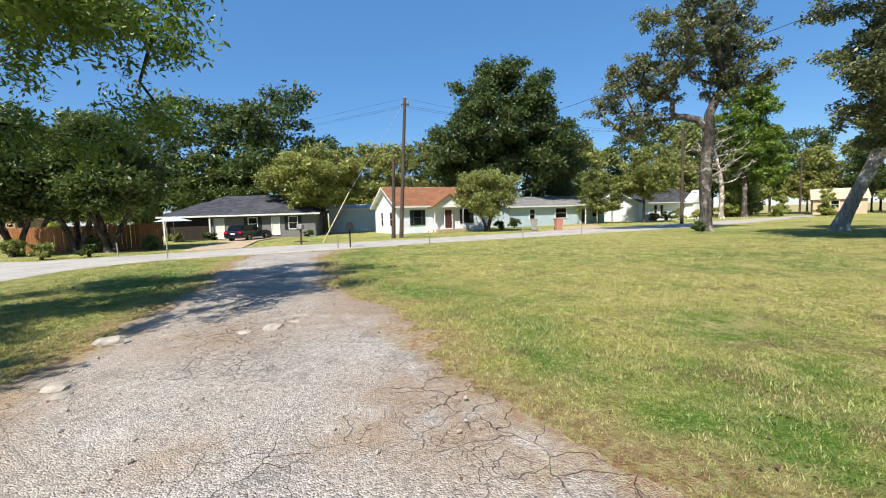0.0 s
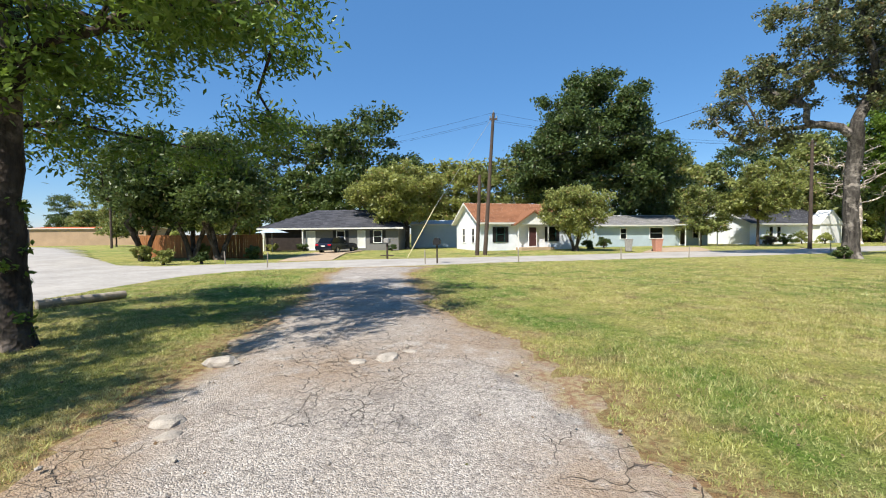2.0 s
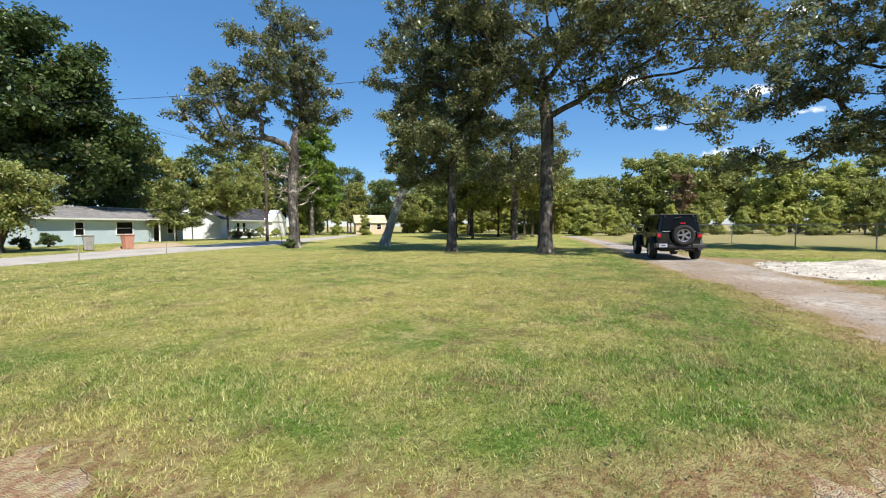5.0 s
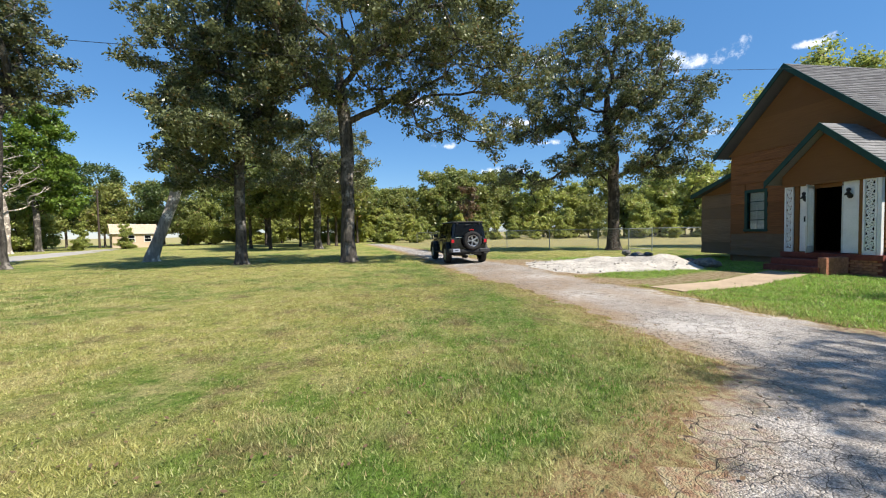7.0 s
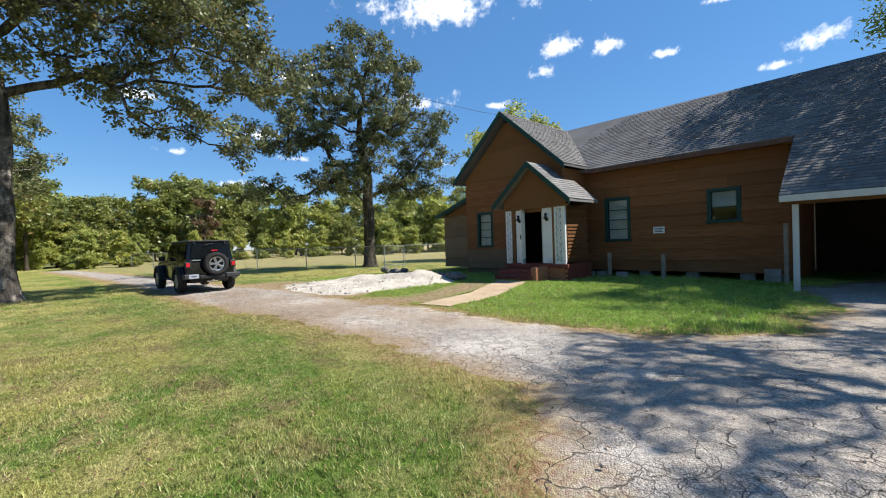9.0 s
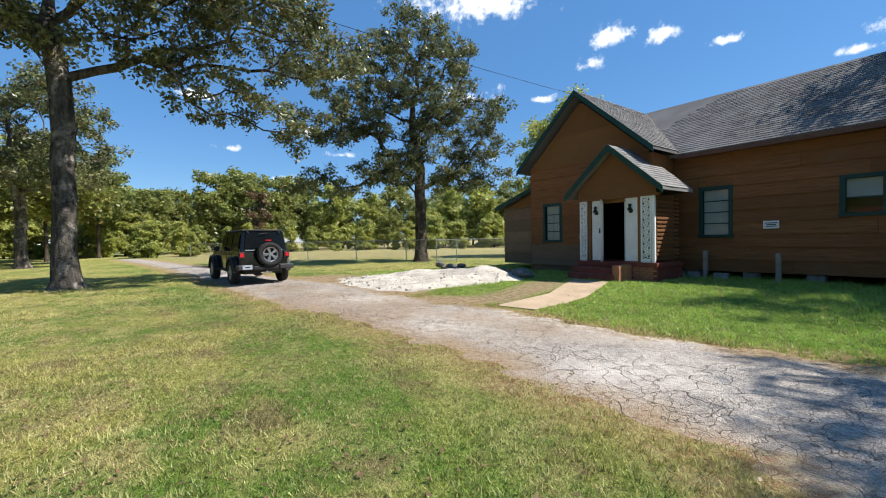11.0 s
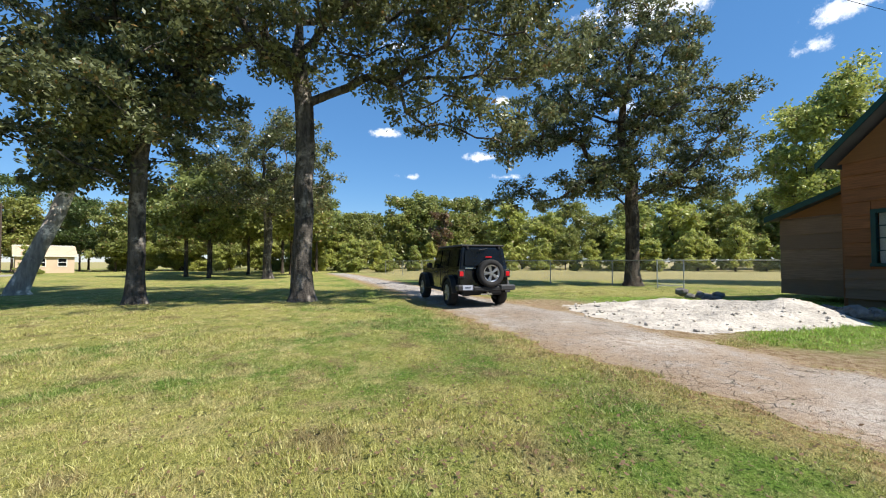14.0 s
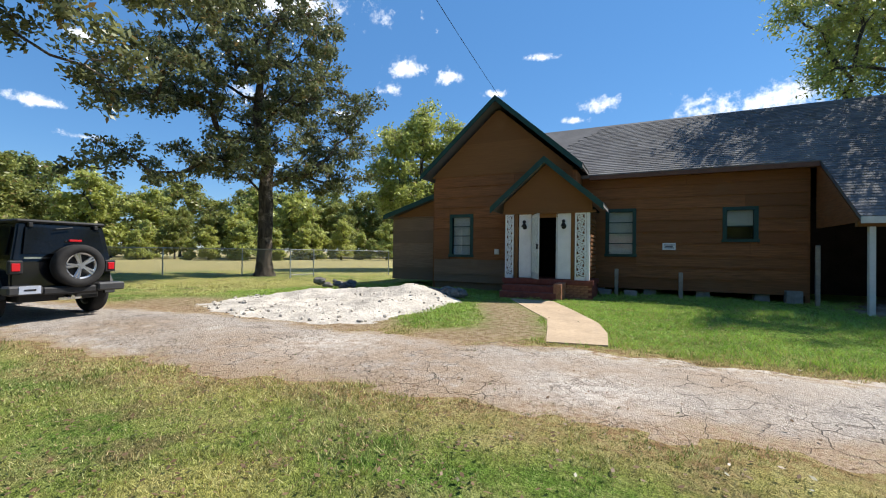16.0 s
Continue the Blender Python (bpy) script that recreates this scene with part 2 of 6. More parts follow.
def gravel_material():
    m = Nodes("worn_chip_seal", 0.92, 0, 0.15)
    big, mid = m.noise(0.35, 4), m.noise(1.7, 5, 0.65)
    stone = m.voronoi(85, out="Color")
    bw = m.t.nodes.new("ShaderNodeRGBToBW")
    m.link(stone, bw.inputs[0])
    sd = m.voronoi(85)
    grey, pale, dust, rust = (0.205, 0.18, 0.158), (0.58, 0.52, 0.455), (0.42, 0.35, 0.28), (0.25, 0.135, 0.07)
    c = m.mix(m.ramp(bw.outputs[0], 0.1, 0.9), grey, pale)
    c = m.mix(m.ramp(big, 0.48, 0.62, 0, 0.6), c, dust)
    c = m.mix(m.ramp(m.noise(1.6, 6, 0.7), 0.52, 0.66, 0, 0.6), c, (0.16, 0.145, 0.135))
    c = m.mix(m.ramp(m.noise(0.75, 6, 0.65), 0.44, 0.3, 0, 0.75), c, (0.64, 0.59, 0.53))
    c = m.mix(m.ramp(m.noise(22, 4, 0.75), 0.48, 0.64, 0, 0.5), c, (0.09, 0.082, 0.074))
    c = m.mix(m.ramp(m.noise(38, 3, 0.8), 0.56, 0.66, 0, 0.55), c, (0.66, 0.62, 0.57))
    e = m.math("ADD", m.attr("edge"), m.math("MULTIPLY", m.math("SUBTRACT", mid, 0.5), 1.3))
    c = m.mix(m.ramp(e, 0.55, 0.1, 0, 0.9), c, m.mix(m.ramp(m.noise(14), 0.4, 0.6), rust, (0.36, 0.29, 0.15)))
    c = m.mix(m.math("MULTIPLY", m.attr("soil"), m.ramp(m.noise(3, 7, 0.75), 0.32, 0.52, 0, 0.85)), c, m.mix(m.ramp(m.noise(24, 5, 0.75), 0.35, 0.65), (0.21, 0.135, 0.08), (0.42, 0.325, 0.235)))
    c = m.mix(m.math("MULTIPLY", m.attr("chalk"), m.ramp(m.noise(6, 6, 0.75), 0.42, 0.58, 0, 0.65)), c, (0.66, 0.61, 0.55))
    warp = m.t.nodes.new("ShaderNodeVectorMath")
    warp.operation = "ADD"
    wn2 = m.t.nodes.new("ShaderNodeTexNoise")
    wn2.inputs["Scale"].default_value = 3
    m.link(m.co.outputs["Object"], wn2.inputs["Vector"])
    sc = m.t.nodes.new("ShaderNodeVectorMath")
    sc.operation = "SCALE"
    sc.inputs["Scale"].default_value = 0.35
    m.link(wn2.outputs["Color"], sc.inputs[0])
    m.link(m.co.outputs["Object"], warp.inputs[0])
    m.link(sc.outputs[0], warp.inputs[1])
    crack, craze = m.voronoi(2.6, "DISTANCE_TO_EDGE", vec=warp.outputs[0]), m.voronoi(7.5, "DISTANCE_TO_EDGE", vec=warp.outputs[0])
    cm = m.math("MAXIMUM", m.math("MULTIPLY", m.ramp(crack, 0.013, 0.003), m.ramp(m.noise(0.5, 3), 0.45, 0.55)), m.math("MULTIPLY", m.ramp(craze, 0.022, 0.005), m.ramp(m.noise(0.6, 4), 0.52, 0.6)))
    c = m.mix(m.math("MULTIPLY", cm, 0.7), c, (0.07, 0.06, 0.052))
    m.colour(c)
    h = m.math("SUBTRACT", m.math("SUBTRACT", m.math("ADD", m.math("MULTIPLY", mid, 2.0), m.math("MULTIPLY", m.noise(9, 5, 0.7), 1.5)), sd), m.math("MULTIPLY", cm, 1.6))
    m.bump(h, 0.012)
    return m.mat


def board_material(name, dark, light, weather):
    m = Nodes(name, 0.75, 0, 0.2)
    grain = m.noise(3.0, 6, 0.65, (0.6, 1, 14))
    blot = m.noise(0.9, 3)
    c = m.mix(m.ramp(grain, 0.3, 0.7), dark, light)
    c = m.mix(m.ramp(m.object_random(), 0, 1, 0, 0.85), c, tuple(x * 0.5 for x in light))
    c = m.mix(m.ramp(blot, 0.58, 0.75, 0, 0.5), c, weather)
    m.colour(c).bump(grain, 0.004)
    return m.mat


def shingle_material(name, dark, light):
    m = Nodes(name, 0.95, 0, 0.12)
    c = m.mix(m.island(), dark, light)
    c = m.mix(m.ramp(m.noise(180, 2), 0.35, 0.65, 0, 0.5), c, tuple(x * 0.55 for x in dark))
    c = m.mix(m.ramp(m.noise(0.5, 3), 0.5, 0.7, 0, 0.4), c, tuple(x * 1.25 for x in light))
    m.colour(c)
    return m.mat


M = {
    "ground": ground_material(),
    "gravel": gravel_material(),
    "road": plain("pale_road", (0.36, 0.33, 0.29), 0.9, vary=0.14, scale=0.6, bump=0.01),
    "concrete": plain("tan_concrete", (0.4, 0.3, 0.2), 0.9, vary=0.12, scale=1.3, bump=0.006),
    "caliche": plain("caliche", (0.47, 0.425, 0.365), 0.95, vary=0.26, scale=1.6, bump=0.05),
    "rubble": plain("dark_rubble", (0.17, 0.155, 0.14), 0.9, vary=0.35, scale=5, bump=0.02),
    "rock": plain("limestone", (0.36, 0.32, 0.27), 0.9, vary=0.2, scale=9, bump=0.01),
    "board": board_material("brown_siding", (0.14, 0.057, 0.022), (0.33, 0.138, 0.05), (0.2, 0.115, 0.06)),
    "panel": board_material("tan_panel", (0.2, 0.092, 0.032), (0.29, 0.135, 0.048), (0.2, 0.1, 0.045)),
    "oldboard": board_material("weathered_siding", (0.17, 0.105, 0.06), (0.33, 0.215, 0.13), (0.25, 0.17, 0.11)),
    "green": plain("dark_green_paint", (0.012, 0.05, 0.042), 0.5, vary=0.15, scale=4),
    "white": plain("white_paint", (0.78, 0.77, 0.74), 0.5, vary=0.05, scale=3),
    "cottage": plain("cool_white_siding", (0.7, 0.73, 0.76), 0.6, vary=0.05, scale=2),
    "offwhite": plain("off_white_blind", (0.62, 0.61, 0.55), 0.7, vary=0.06, scale=3),
    "black": plain("black_iron", (0.015, 0.015, 0.016), 0.5, vary=0.2),
    # near-black that paints in the shade of rooms, porch and carport
    "dark": plain("shade_black", (0.03, 0.022, 0.018), 0.9, vary=0.25, scale=2),
    "brick": plain("red_brick_paint", (0.2, 0.052, 0.036), 0.7, vary=0.2, scale=8, bump=0.004),
    "brickraw": plain("orange_brick", (0.36, 0.15, 0.085), 0.85, vary=0.25, scale=12, bump=0.004),
    "block": plain("cinder_block", (0.27, 0.255, 0.235), 0.95, vary=0.2, scale=6, bump=0.006),
    "post": plain("grey_timber", (0.29, 0.25, 0.2), 0.9, vary=0.2, scale=5, bump=0.006),
    "pole": plain("creosote_timber", (0.075, 0.055, 0.042), 0.9, vary=0.25, scale=3, bump=0.01),
    "steel": plain("galvanised_steel", (0.4, 0.41, 0.41), 0.45, 0.7, vary=0.12),
    "shingle": shingle_material("grey_shingle", (0.12, 0.115, 0.115), (0.21, 0.205, 0.2)),
    "shingle_dark": shingle_material("charcoal_shingle", (0.045, 0.047, 0.055), (0.1, 0.1, 0.112)),
    "shingle_rust": shingle_material("rust_shingle", (0.22, 0.1, 0.055), (0.34, 0.16, 0.085)),
    "shingle_pale": shingle_material("pale_grey_shingle", (0.2, 0.195, 0.19), (0.3, 0.29, 0.28)),
    "bark": bark_material("oak_bark", (0.03, 0.026, 0.023), (0.12, 0.106, 0.092)),
    "bark_dark": bark_material("dark_bark", (0.03, 0.024, 0.02), (0.1, 0.08, 0.065)),
    "bark_pale": bark_material("bleached_bark", (0.21, 0.17, 0.14), (0.38, 0.325, 0.27)),
    "oak": leaf_material("oak_leaf", (0.034, 0.046, 0.018), (0.3, 0.325, 0.15), (0.27, 0.18, 0.07), 0.05, 0.36, 0.33, 0.1),
    "pecan": leaf_material("pecan_leaf", (0.034, 0.078, 0.013), (0.2, 0.31, 0.05), (0.2, 0.2, 0.04), 0.03),
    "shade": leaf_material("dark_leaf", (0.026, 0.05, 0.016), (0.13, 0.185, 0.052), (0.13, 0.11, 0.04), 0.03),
    "olive": leaf_material("olive_leaf", (0.085, 0.115, 0.03), (0.37, 0.41, 0.13), (0.28, 0.2, 0.08), 0.06, 0.4),
    "lime": leaf_material("bright_leaf", (0.18, 0.23, 0.055), (0.53, 0.57, 0.18), (0.4, 0.33, 0.15), 0.05, 0.45),
    "brownleaf": leaf_material("brown_leaf", (0.12, 0.075, 0.045), (0.26, 0.17, 0.1), (0.1, 0.1, 0.03), 0.2),
    "blade": blade_material("grass_blade"),
    "yard_blade": blade_material("yard_grass_blade", True),
    "fence": board_material("cedar_fence", (0.25, 0.1, 0.035), (0.4, 0.17, 0.065), (0.28, 0.14, 0.07)),
    "shoptan": plain("shop_stucco", (0.4, 0.28, 0.18), 0.8, vary=0.1, scale=0.6),
    "peach": plain("peach_siding", (0.55, 0.42, 0.3), 0.8, vary=0.06, scale=1),
    "bluegrey": plain("blue_grey_siding", (0.42, 0.5, 0.54), 0.8, vary=0.05, scale=1),
    "greywall": plain("grey_brick_wall", (0.17, 0.165, 0.155), 0.85, vary=0.1, scale=4),
    "carblack": plain("black_car_paint", (0.006, 0.006, 0.007), 0.12, 0.0, vary=0.02, spec=0.6),
    "carnavy": plain("navy_car_paint", (0.012, 0.014, 0.025), 0.15, 0.0, vary=0.02, spec=0.6),
    "plastic": plain("black_plastic", (0.02, 0.02, 0.021), 0.6, vary=0.15),
    "rubber": plain("tyre_rubber", (0.022, 0.021, 0.021), 0.85, vary=0.2),
    "alloy": plain("grey_alloy", (0.5, 0.5, 0.51), 0.3, 0.9, vary=0.06),
    "chrome": plain("chrome", (0.65, 0.65, 0.66), 0.15, 1.0, vary=0.03),
    "redlens": plain("red_lens", (0.5, 0.008, 0.014), 0.25, vary=0.05, spec=0.6),
    "tint": plain("tinted_glass", (0.006, 0.007, 0.008), 0.08, vary=0.02, spec=0.25),
    "orange": plain("orange_plastic", (0.6, 0.2, 0.1), 0.6, vary=0.08),
    "binrust": plain("faded_red_bin", (0.45, 0.22, 0.15), 0.7, vary=0.08),
    "yellow": plain("cream_guard", (0.6, 0.52, 0.3), 0.5, vary=0.06),
}


def glass_material():
    m = Nodes("window_glass", 0.04, 0, 0.5)
    m.colour((0.9, 0.95, 0.95))
    m.bsdf.inputs["Transmission Weight"].default_value = 1.0
    m.bsdf.inputs["IOR"].default_value = 1.45
    return m.mat


M["glass"] = glass_material()

# ---- building helpers ----


def link_mesh(name, me, material, parent=None, label=""):
    if material is not None:
        me.materials.append(material)
    ob = new(name, me)
    if parent is not None:
        ob.parent = parent
    if label:
        ob["label"] = label
    return ob


def part(name, bm, material, parent=None, label="", smooth=False):
    me = bpy.data.meshes.new(name)
    if smooth:
        for f in bm.faces:
            f.smooth = True
    bm.to_mesh(me)
    bm.free()
    return link_mesh(name, me, material, parent, label)


def thing(name, label, category, at=None, group="", kind=""):
    ob = new(name)
    if at is not None:
        ob.matrix_world = at
    return tagged(ob, label, category, group, kind)


def box(bm, x0, y0, z0, x1, y1, z1, bevel=0.0, m=None):
    mat = Matrix.Translation(((x0 + x1) / 2, (y0 + y1) / 2, (z0 + z1) / 2)) @ Matrix.Diagonal((abs(x1 - x0), abs(y1 - y0), abs(z1 - z0), 1))
    vs = bmesh.ops.create_cube(bm, size=1, matrix=mat)["verts"]
    if bevel:
        es = list({e for v in vs for e in v.link_edges})
        r = bmesh.ops.bevel(bm, geom=es, offset=bevel, segments=1, affect="EDGES")
        vs = list({v for f in r["faces"] for v in f.verts} | {v for v in vs if v.is_valid})
    if m is not None:
        bmesh.ops.transform(bm, matrix=m, verts=vs)
    return bm


def slab(x0, y0, z0, x1, y1, z1, bevel=0.006, m=None):
    return box(bmesh.new(), x0, y0, z0, x1, y1, z1, bevel, m)


def prism(bm, outline, axis, a, b):
    """Extrudes a closed outline of 2D points along an axis ('x', 'y' or 'z') from a to b."""
    def p3(p, s):
        return {"x": (s, p[0], p[1]), "y": (p[0], s, p[1]), "z": (p[0], p[1], s)}[axis]
    lo = [bm.verts.new(p3(p, a)) for p in outline]
    hi = [bm.verts.new(p3(p, b)) for p in outline]
    n = len(outline)
    bm.faces.new(lo)
    bm.faces.new(hi[::-1])
    for i in range(n):
        bm.faces.new((lo[i], hi[i], hi[(i + 1) % n], lo[(i + 1) % n]))
    bmesh.ops.recalc_face_normals(bm, faces=bm.faces)
    return bm


def rod(bm, a, b, r0, r1=None, sides=8):
    a, b = Vector(a), Vector(b)
    d = b - a
    m = Matrix.Translation((a + b) / 2) @ d.to_track_quat("Z", "Y").to_matrix().to_4x4()
    bmesh.ops.create_cone(bm, cap_ends=True, segments=sides, radius1=r0, radius2=r0 if r1 is None else r1, depth=d.length, matrix=m)
    return bm


def array_mesh(name, verts, sizes, material, parent=None, label=""):
    """A mesh from an (n, 3) array in which each run of 'sizes' vertices is one face."""
    me = bpy.data.meshes.new(name)
    n = len(verts)
    k = n // sizes
    me.vertices.add(n)
    me.vertices.foreach_set("co", np.asarray(verts, dtype=np.float32).ravel())
    me.loops.add(n)
    me.loops.foreach_set("vertex_index", np.arange(n, dtype=np.int32))
    me.polygons.add(k)
    me.polygons.foreach_set("loop_start", np.arange(0, n, sizes, dtype=np.int32))
    me.polygons.foreach_set("loop_total", np.full(k, sizes, dtype=np.int32))
    me.update(calc_edges=True)
    return link_mesh(name, me, material, parent, label)


def smoothstep(a, b, x):
    t = np.clip((x - a) / (b - a), 0, 1)
    return t * t * (3 - 2 * t)


def ground_z(x, y):
    """Height of the land: nearly level, a little lower towards the road and rolling far off."""
    x, y = np.asarray(x, dtype=float), np.asarray(y, dtype=float)
    z = -0.2 * smoothstep(12, 32, y)
    z = z - 0.05 * smoothstep(-10, -14, x)
    return z + 0.012 * np.sin(x * 0.7 + 1.3) * np.sin(y * 0.6) * smoothstep(60, 20, np.hypot(x, y))


def gz(x, y):
    return float(ground_z(x, y))

# ---- the land ----
DRIVE = [(-8.6, 19.4), (-4.6, 20.4), (-4.7, 16.4), (-2.4, 9.4), (-1.5, 7.7), (-0.9, 6.9), (-0.1, 4.9), (0.2, 3.9), (0.75, 2.6), (1.4, 1.75),
         (2.4, 1.05), (3.1, 0.5), (4.2, -0.25), (5.1, -0.2), (6.4, 0.0), (7.9, 0.5), (9.5, 1.15), (10.9, 1.5), (12.6, 2.5), (14.4, 3.3),
         (17.0, 4.2), (20.0, 5.3), (24.7, 7.0), (38.9, 12.9), (57.0, 21.2), (57.6, 18.8), (33.9, 8.3), (21.6, 2.9), (19.1, 1.8),
         (17.1, 0.7), (15.4, 0.2), (13.3, -0.3), (11.6, -0.9), (10.3, -1.7), (9.0, -2.05), (7.8, -2.4), (6.4, -2.85), (5.2, -3.6),
         (4.5, -5.4), (5.2, -8.0), (7.2, -11.2), (6.0, -17.0), (-6.0, -17.0), (-7.5, -4.0), (-4.6, 0.0), (-4.0, 2.5), (-4.1, 3.8), (-4.5, 5.2), (-5.6, 9.4), (-7.8, 15.4)]
ROAD = [(-9, -40), (-10.2, 0), (-11.3, 6.9), (-12.1, 9.3), (-12.9, 12.0), (-13.4, 15.0), (-12.6, 17.2), (-9.9, 18.9), (-6.0, 20.6), (-2.0, 23.6), (8.0, 29.0), (20.5, 34.6), (48.0, 52.0),
        (120.0, 98.0), (118.0, 103.0), (60.0, 65.0), (27.0, 45.0), (10.0, 36.6), (-2.4, 30.0), (-8.3, 27.6), (-13.1, 25.4), (-16.6, 22.0), (-19.2, 19.9), (-22.5, 20.6), (-29.0, 25.5), (-75.0, 62.0),
        (-90, 56), (-43.0, 24.5), (-27.0, 8.0), (-22.0, -8.0), (-20.0, -40.0)]


def outline_distance(poly, px, py):
    """Signed distance from points to an outline: positive inside."""
    p = np.array(poly, dtype=float)
    q = np.roll(p, -1, axis=0)
    best = np.full(px.shape, 1e9)
    inside = np.zeros(px.shape, dtype=bool)
    for (ax, ay), (bx, by) in zip(p, q):
        dx, dy = bx - ax, by - ay
        t = np.clip(((px - ax) * dx + (py - ay) * dy) / (dx * dx + dy * dy), 0, 1)
        best = np.minimum(best, np.hypot(px - ax - t * dx, py - ay - t * dy))
        cond = (ay > py) != (by > py)
        inside ^= cond & (px < (bx - ax) * (py - ay) / (by - ay + 1e-12) + ax)
    return np.where(inside, best, -best)


def wobble(x, y, s, seed=0.0):
    """Cheap smooth noise from sines, about -1 to 1."""
    return (np.sin(x * s + seed) * np.sin(y * s * 1.13 + 2.1 * seed) + 0.6 * np.sin(x * s * 2.3 + y * s * 1.7 + seed * 3) + 0.4 * np.sin(x * s * 5.1 - y * s * 4.3 + seed)) / 2.0


def grid_mesh(name, xs, ys, keep, height, attributes, material, label, kind="structure", category="ground"):
    gx, gy = np.meshgrid(xs, ys, indexing="ij")
    nx, ny = gx.shape
    idx = np.arange(nx * ny).reshape(nx, ny)
    quads = np.stack([idx[:-1, :-1], idx[1:, :-1], idx[1:, 1:], idx[:-1, 1:]], -1).reshape(-1, 4)
    if keep is not None:
        ok = keep(gx, gy).ravel()
        quads = quads[ok[quads].all(1)]
    used = np.unique(quads)
    remap = np.full(nx * ny, -1)
    remap[used] = np.arange(len(used))
    co = np.stack([gx.ravel(), gy.ravel(), height(gx, gy).ravel()], -1)[used]
    quads = remap[quads]
    me = bpy.data.meshes.new(name)
    me.vertices.add(len(co))
    me.vertices.foreach_set("co", co.astype(np.float32).ravel())
    me.loops.add(quads.size)
    me.loops.foreach_set("vertex_index", quads.astype(np.int32).ravel())
    me.polygons.add(len(quads))
    me.polygons.foreach_set("loop_start", np.arange(0, quads.size, 4, dtype=np.int32))
    me.polygons.foreach_set("loop_total", np.full(len(quads), 4, dtype=np.int32))
    me.polygons.foreach_set("use_smooth", np.ones(len(quads), dtype=bool))
    me.update(calc_edges=True)
    for key, fn in attributes.items():
        a = me.attributes.new(key, "FLOAT", "POINT")
        a.data.foreach_set("value", fn(gx, gy).ravel()[used].astype(np.float32))
    ob = link_mesh(name, me, material)
    return tagged(ob, label, category, kind=kind)


def spread(lo, hi, fine_lo, fine_hi, step, growth=1.18):
    """Coordinates with an even fine stretch that grow coarser outwards."""
    mid = list(np.arange(fine_lo, fine_hi + 1e-6, step))
    a, s = fine_lo, step
    left = []
    while a > lo:
        s *= growth
        a -= s
        left.append(a)
    b, s = mid[-1], step
    right = []
    while b < hi:
        s *= growth
        b += s
        right.append(b)
    return np.array(left[::-1] + mid + right)


def drive_inside(x, y):
    return outline_distance(DRIVE, x, y) + 0.24 * wobble(x, y, 2.1, 0.7) + 0.1 * wobble(x, y, 8, 1.7)


def bare_soil(x, y):
    """Where the lawn and the yard are worn down to soil, 0 to 1."""
    return np.clip(1.7 * sum(np.exp(-((x - a) ** 2 + (y - b) ** 2) / r) for a, b, r in ((12.7, -3.7, 0.35), (13.4, -4.5, 0.4), (12.1, -2.8, 0.3), (11.6, -2.1, 0.3), (14.1, -5.2, 0.3), (12.1, -1.1, 0.35), (17.6, 1.2, 2.2), (14.4, -0.6, 0.8), (20.0, 1.0, 1.5), (16.0, -0.2, 1.5))), 0, 1)


gxs, gys = spread(-1500, 1500, -16, 40, 0.4), spread(-1500, 1500, -14, 40, 0.4)
ground = grid_mesh("ground", gxs, gys, None, ground_z,
                   {"edge": lambda x, y: np.clip(-drive_inside(x, y), 0, 5),
                    "lush": lambda x, y: smoothstep(-1.6, -3.2, y - 0.28 * (x - 9)) * smoothstep(24, 20, x) * smoothstep(2, 4.5, x),
                    "bare": bare_soil,
                    "field": lambda x, y: smoothstep(34, 40, x) * smoothstep(10, 2, y - 0.35 * x + 9) + smoothstep(110, 160, np.hypot(x, y))},
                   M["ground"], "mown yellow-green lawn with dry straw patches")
drive = grid_mesh("driveway", np.arange(-9, 58, 0.14), np.arange(-17, 21, 0.14),
                  lambda x, y: drive_inside(x, y) > -0.35, lambda x, y: ground_z(x, y) + np.clip(drive_inside(x, y), -0.35, 0) * 0.12 + 0.03 * smoothstep(0, 1.0, drive_inside(x, y)) + 0.008 * wobble(x, y, 1.4, 2) * smoothstep(0, 0.8, drive_inside(x, y)),
                  {"edge": lambda x, y: np.clip(drive_inside(x, y), 0, 5),
                   "soil": lambda x, y: np.clip(sum(np.exp(-((x - a) ** 2 + (y - b) ** 2) / r) for a, b, r in ((10.2, 1.2, 0.5), (8.8, 0.75, 0.35), (12.4, 2.0, 0.8), (-2.9, 5.2, 0.9), (-1.3, 6.6, 1.0), (0.1, 2.6, 0.25), (-3.9, 3.2, 0.4), (-2.0, 8.4, 0.6), (-0.3, 3.4, 0.25), (-1.7, 2.5, 0.06), (-0.6, 2.6, 0.08), (-3.6, 2.4, 0.5), (5.5, 0.1, 0.6), (8.5, 0.9, 0.7), (11.2, 0.6, 0.8), (13.8, 1.6, 1.4), (16.5, 2.6, 1.2), (9.6, -0.6, 0.5), (12.3, 0.2, 0.9), (7.2, 0.3, 0.5), (8.4, -1.4, 0.4), (10.4, 1.0, 0.5))), 0, 1),
                   "chalk": lambda x, y: np.clip(sum(np.exp(-((x - a) ** 2 + (y - b) ** 2) / r) for a, b, r in ((9.3, 0.0, 0.5), (9.9, -1.8, 0.3), (9.1, -2.0, 0.3), (8.2, -2.3, 0.3), (7.2, -2.6, 0.3), (13.0, 0.6, 0.8), (6.2, -1.0, 0.6))), 0, 1)}, M["gravel"], "cracked pale chip-seal and gravel driveway", category="driveway")
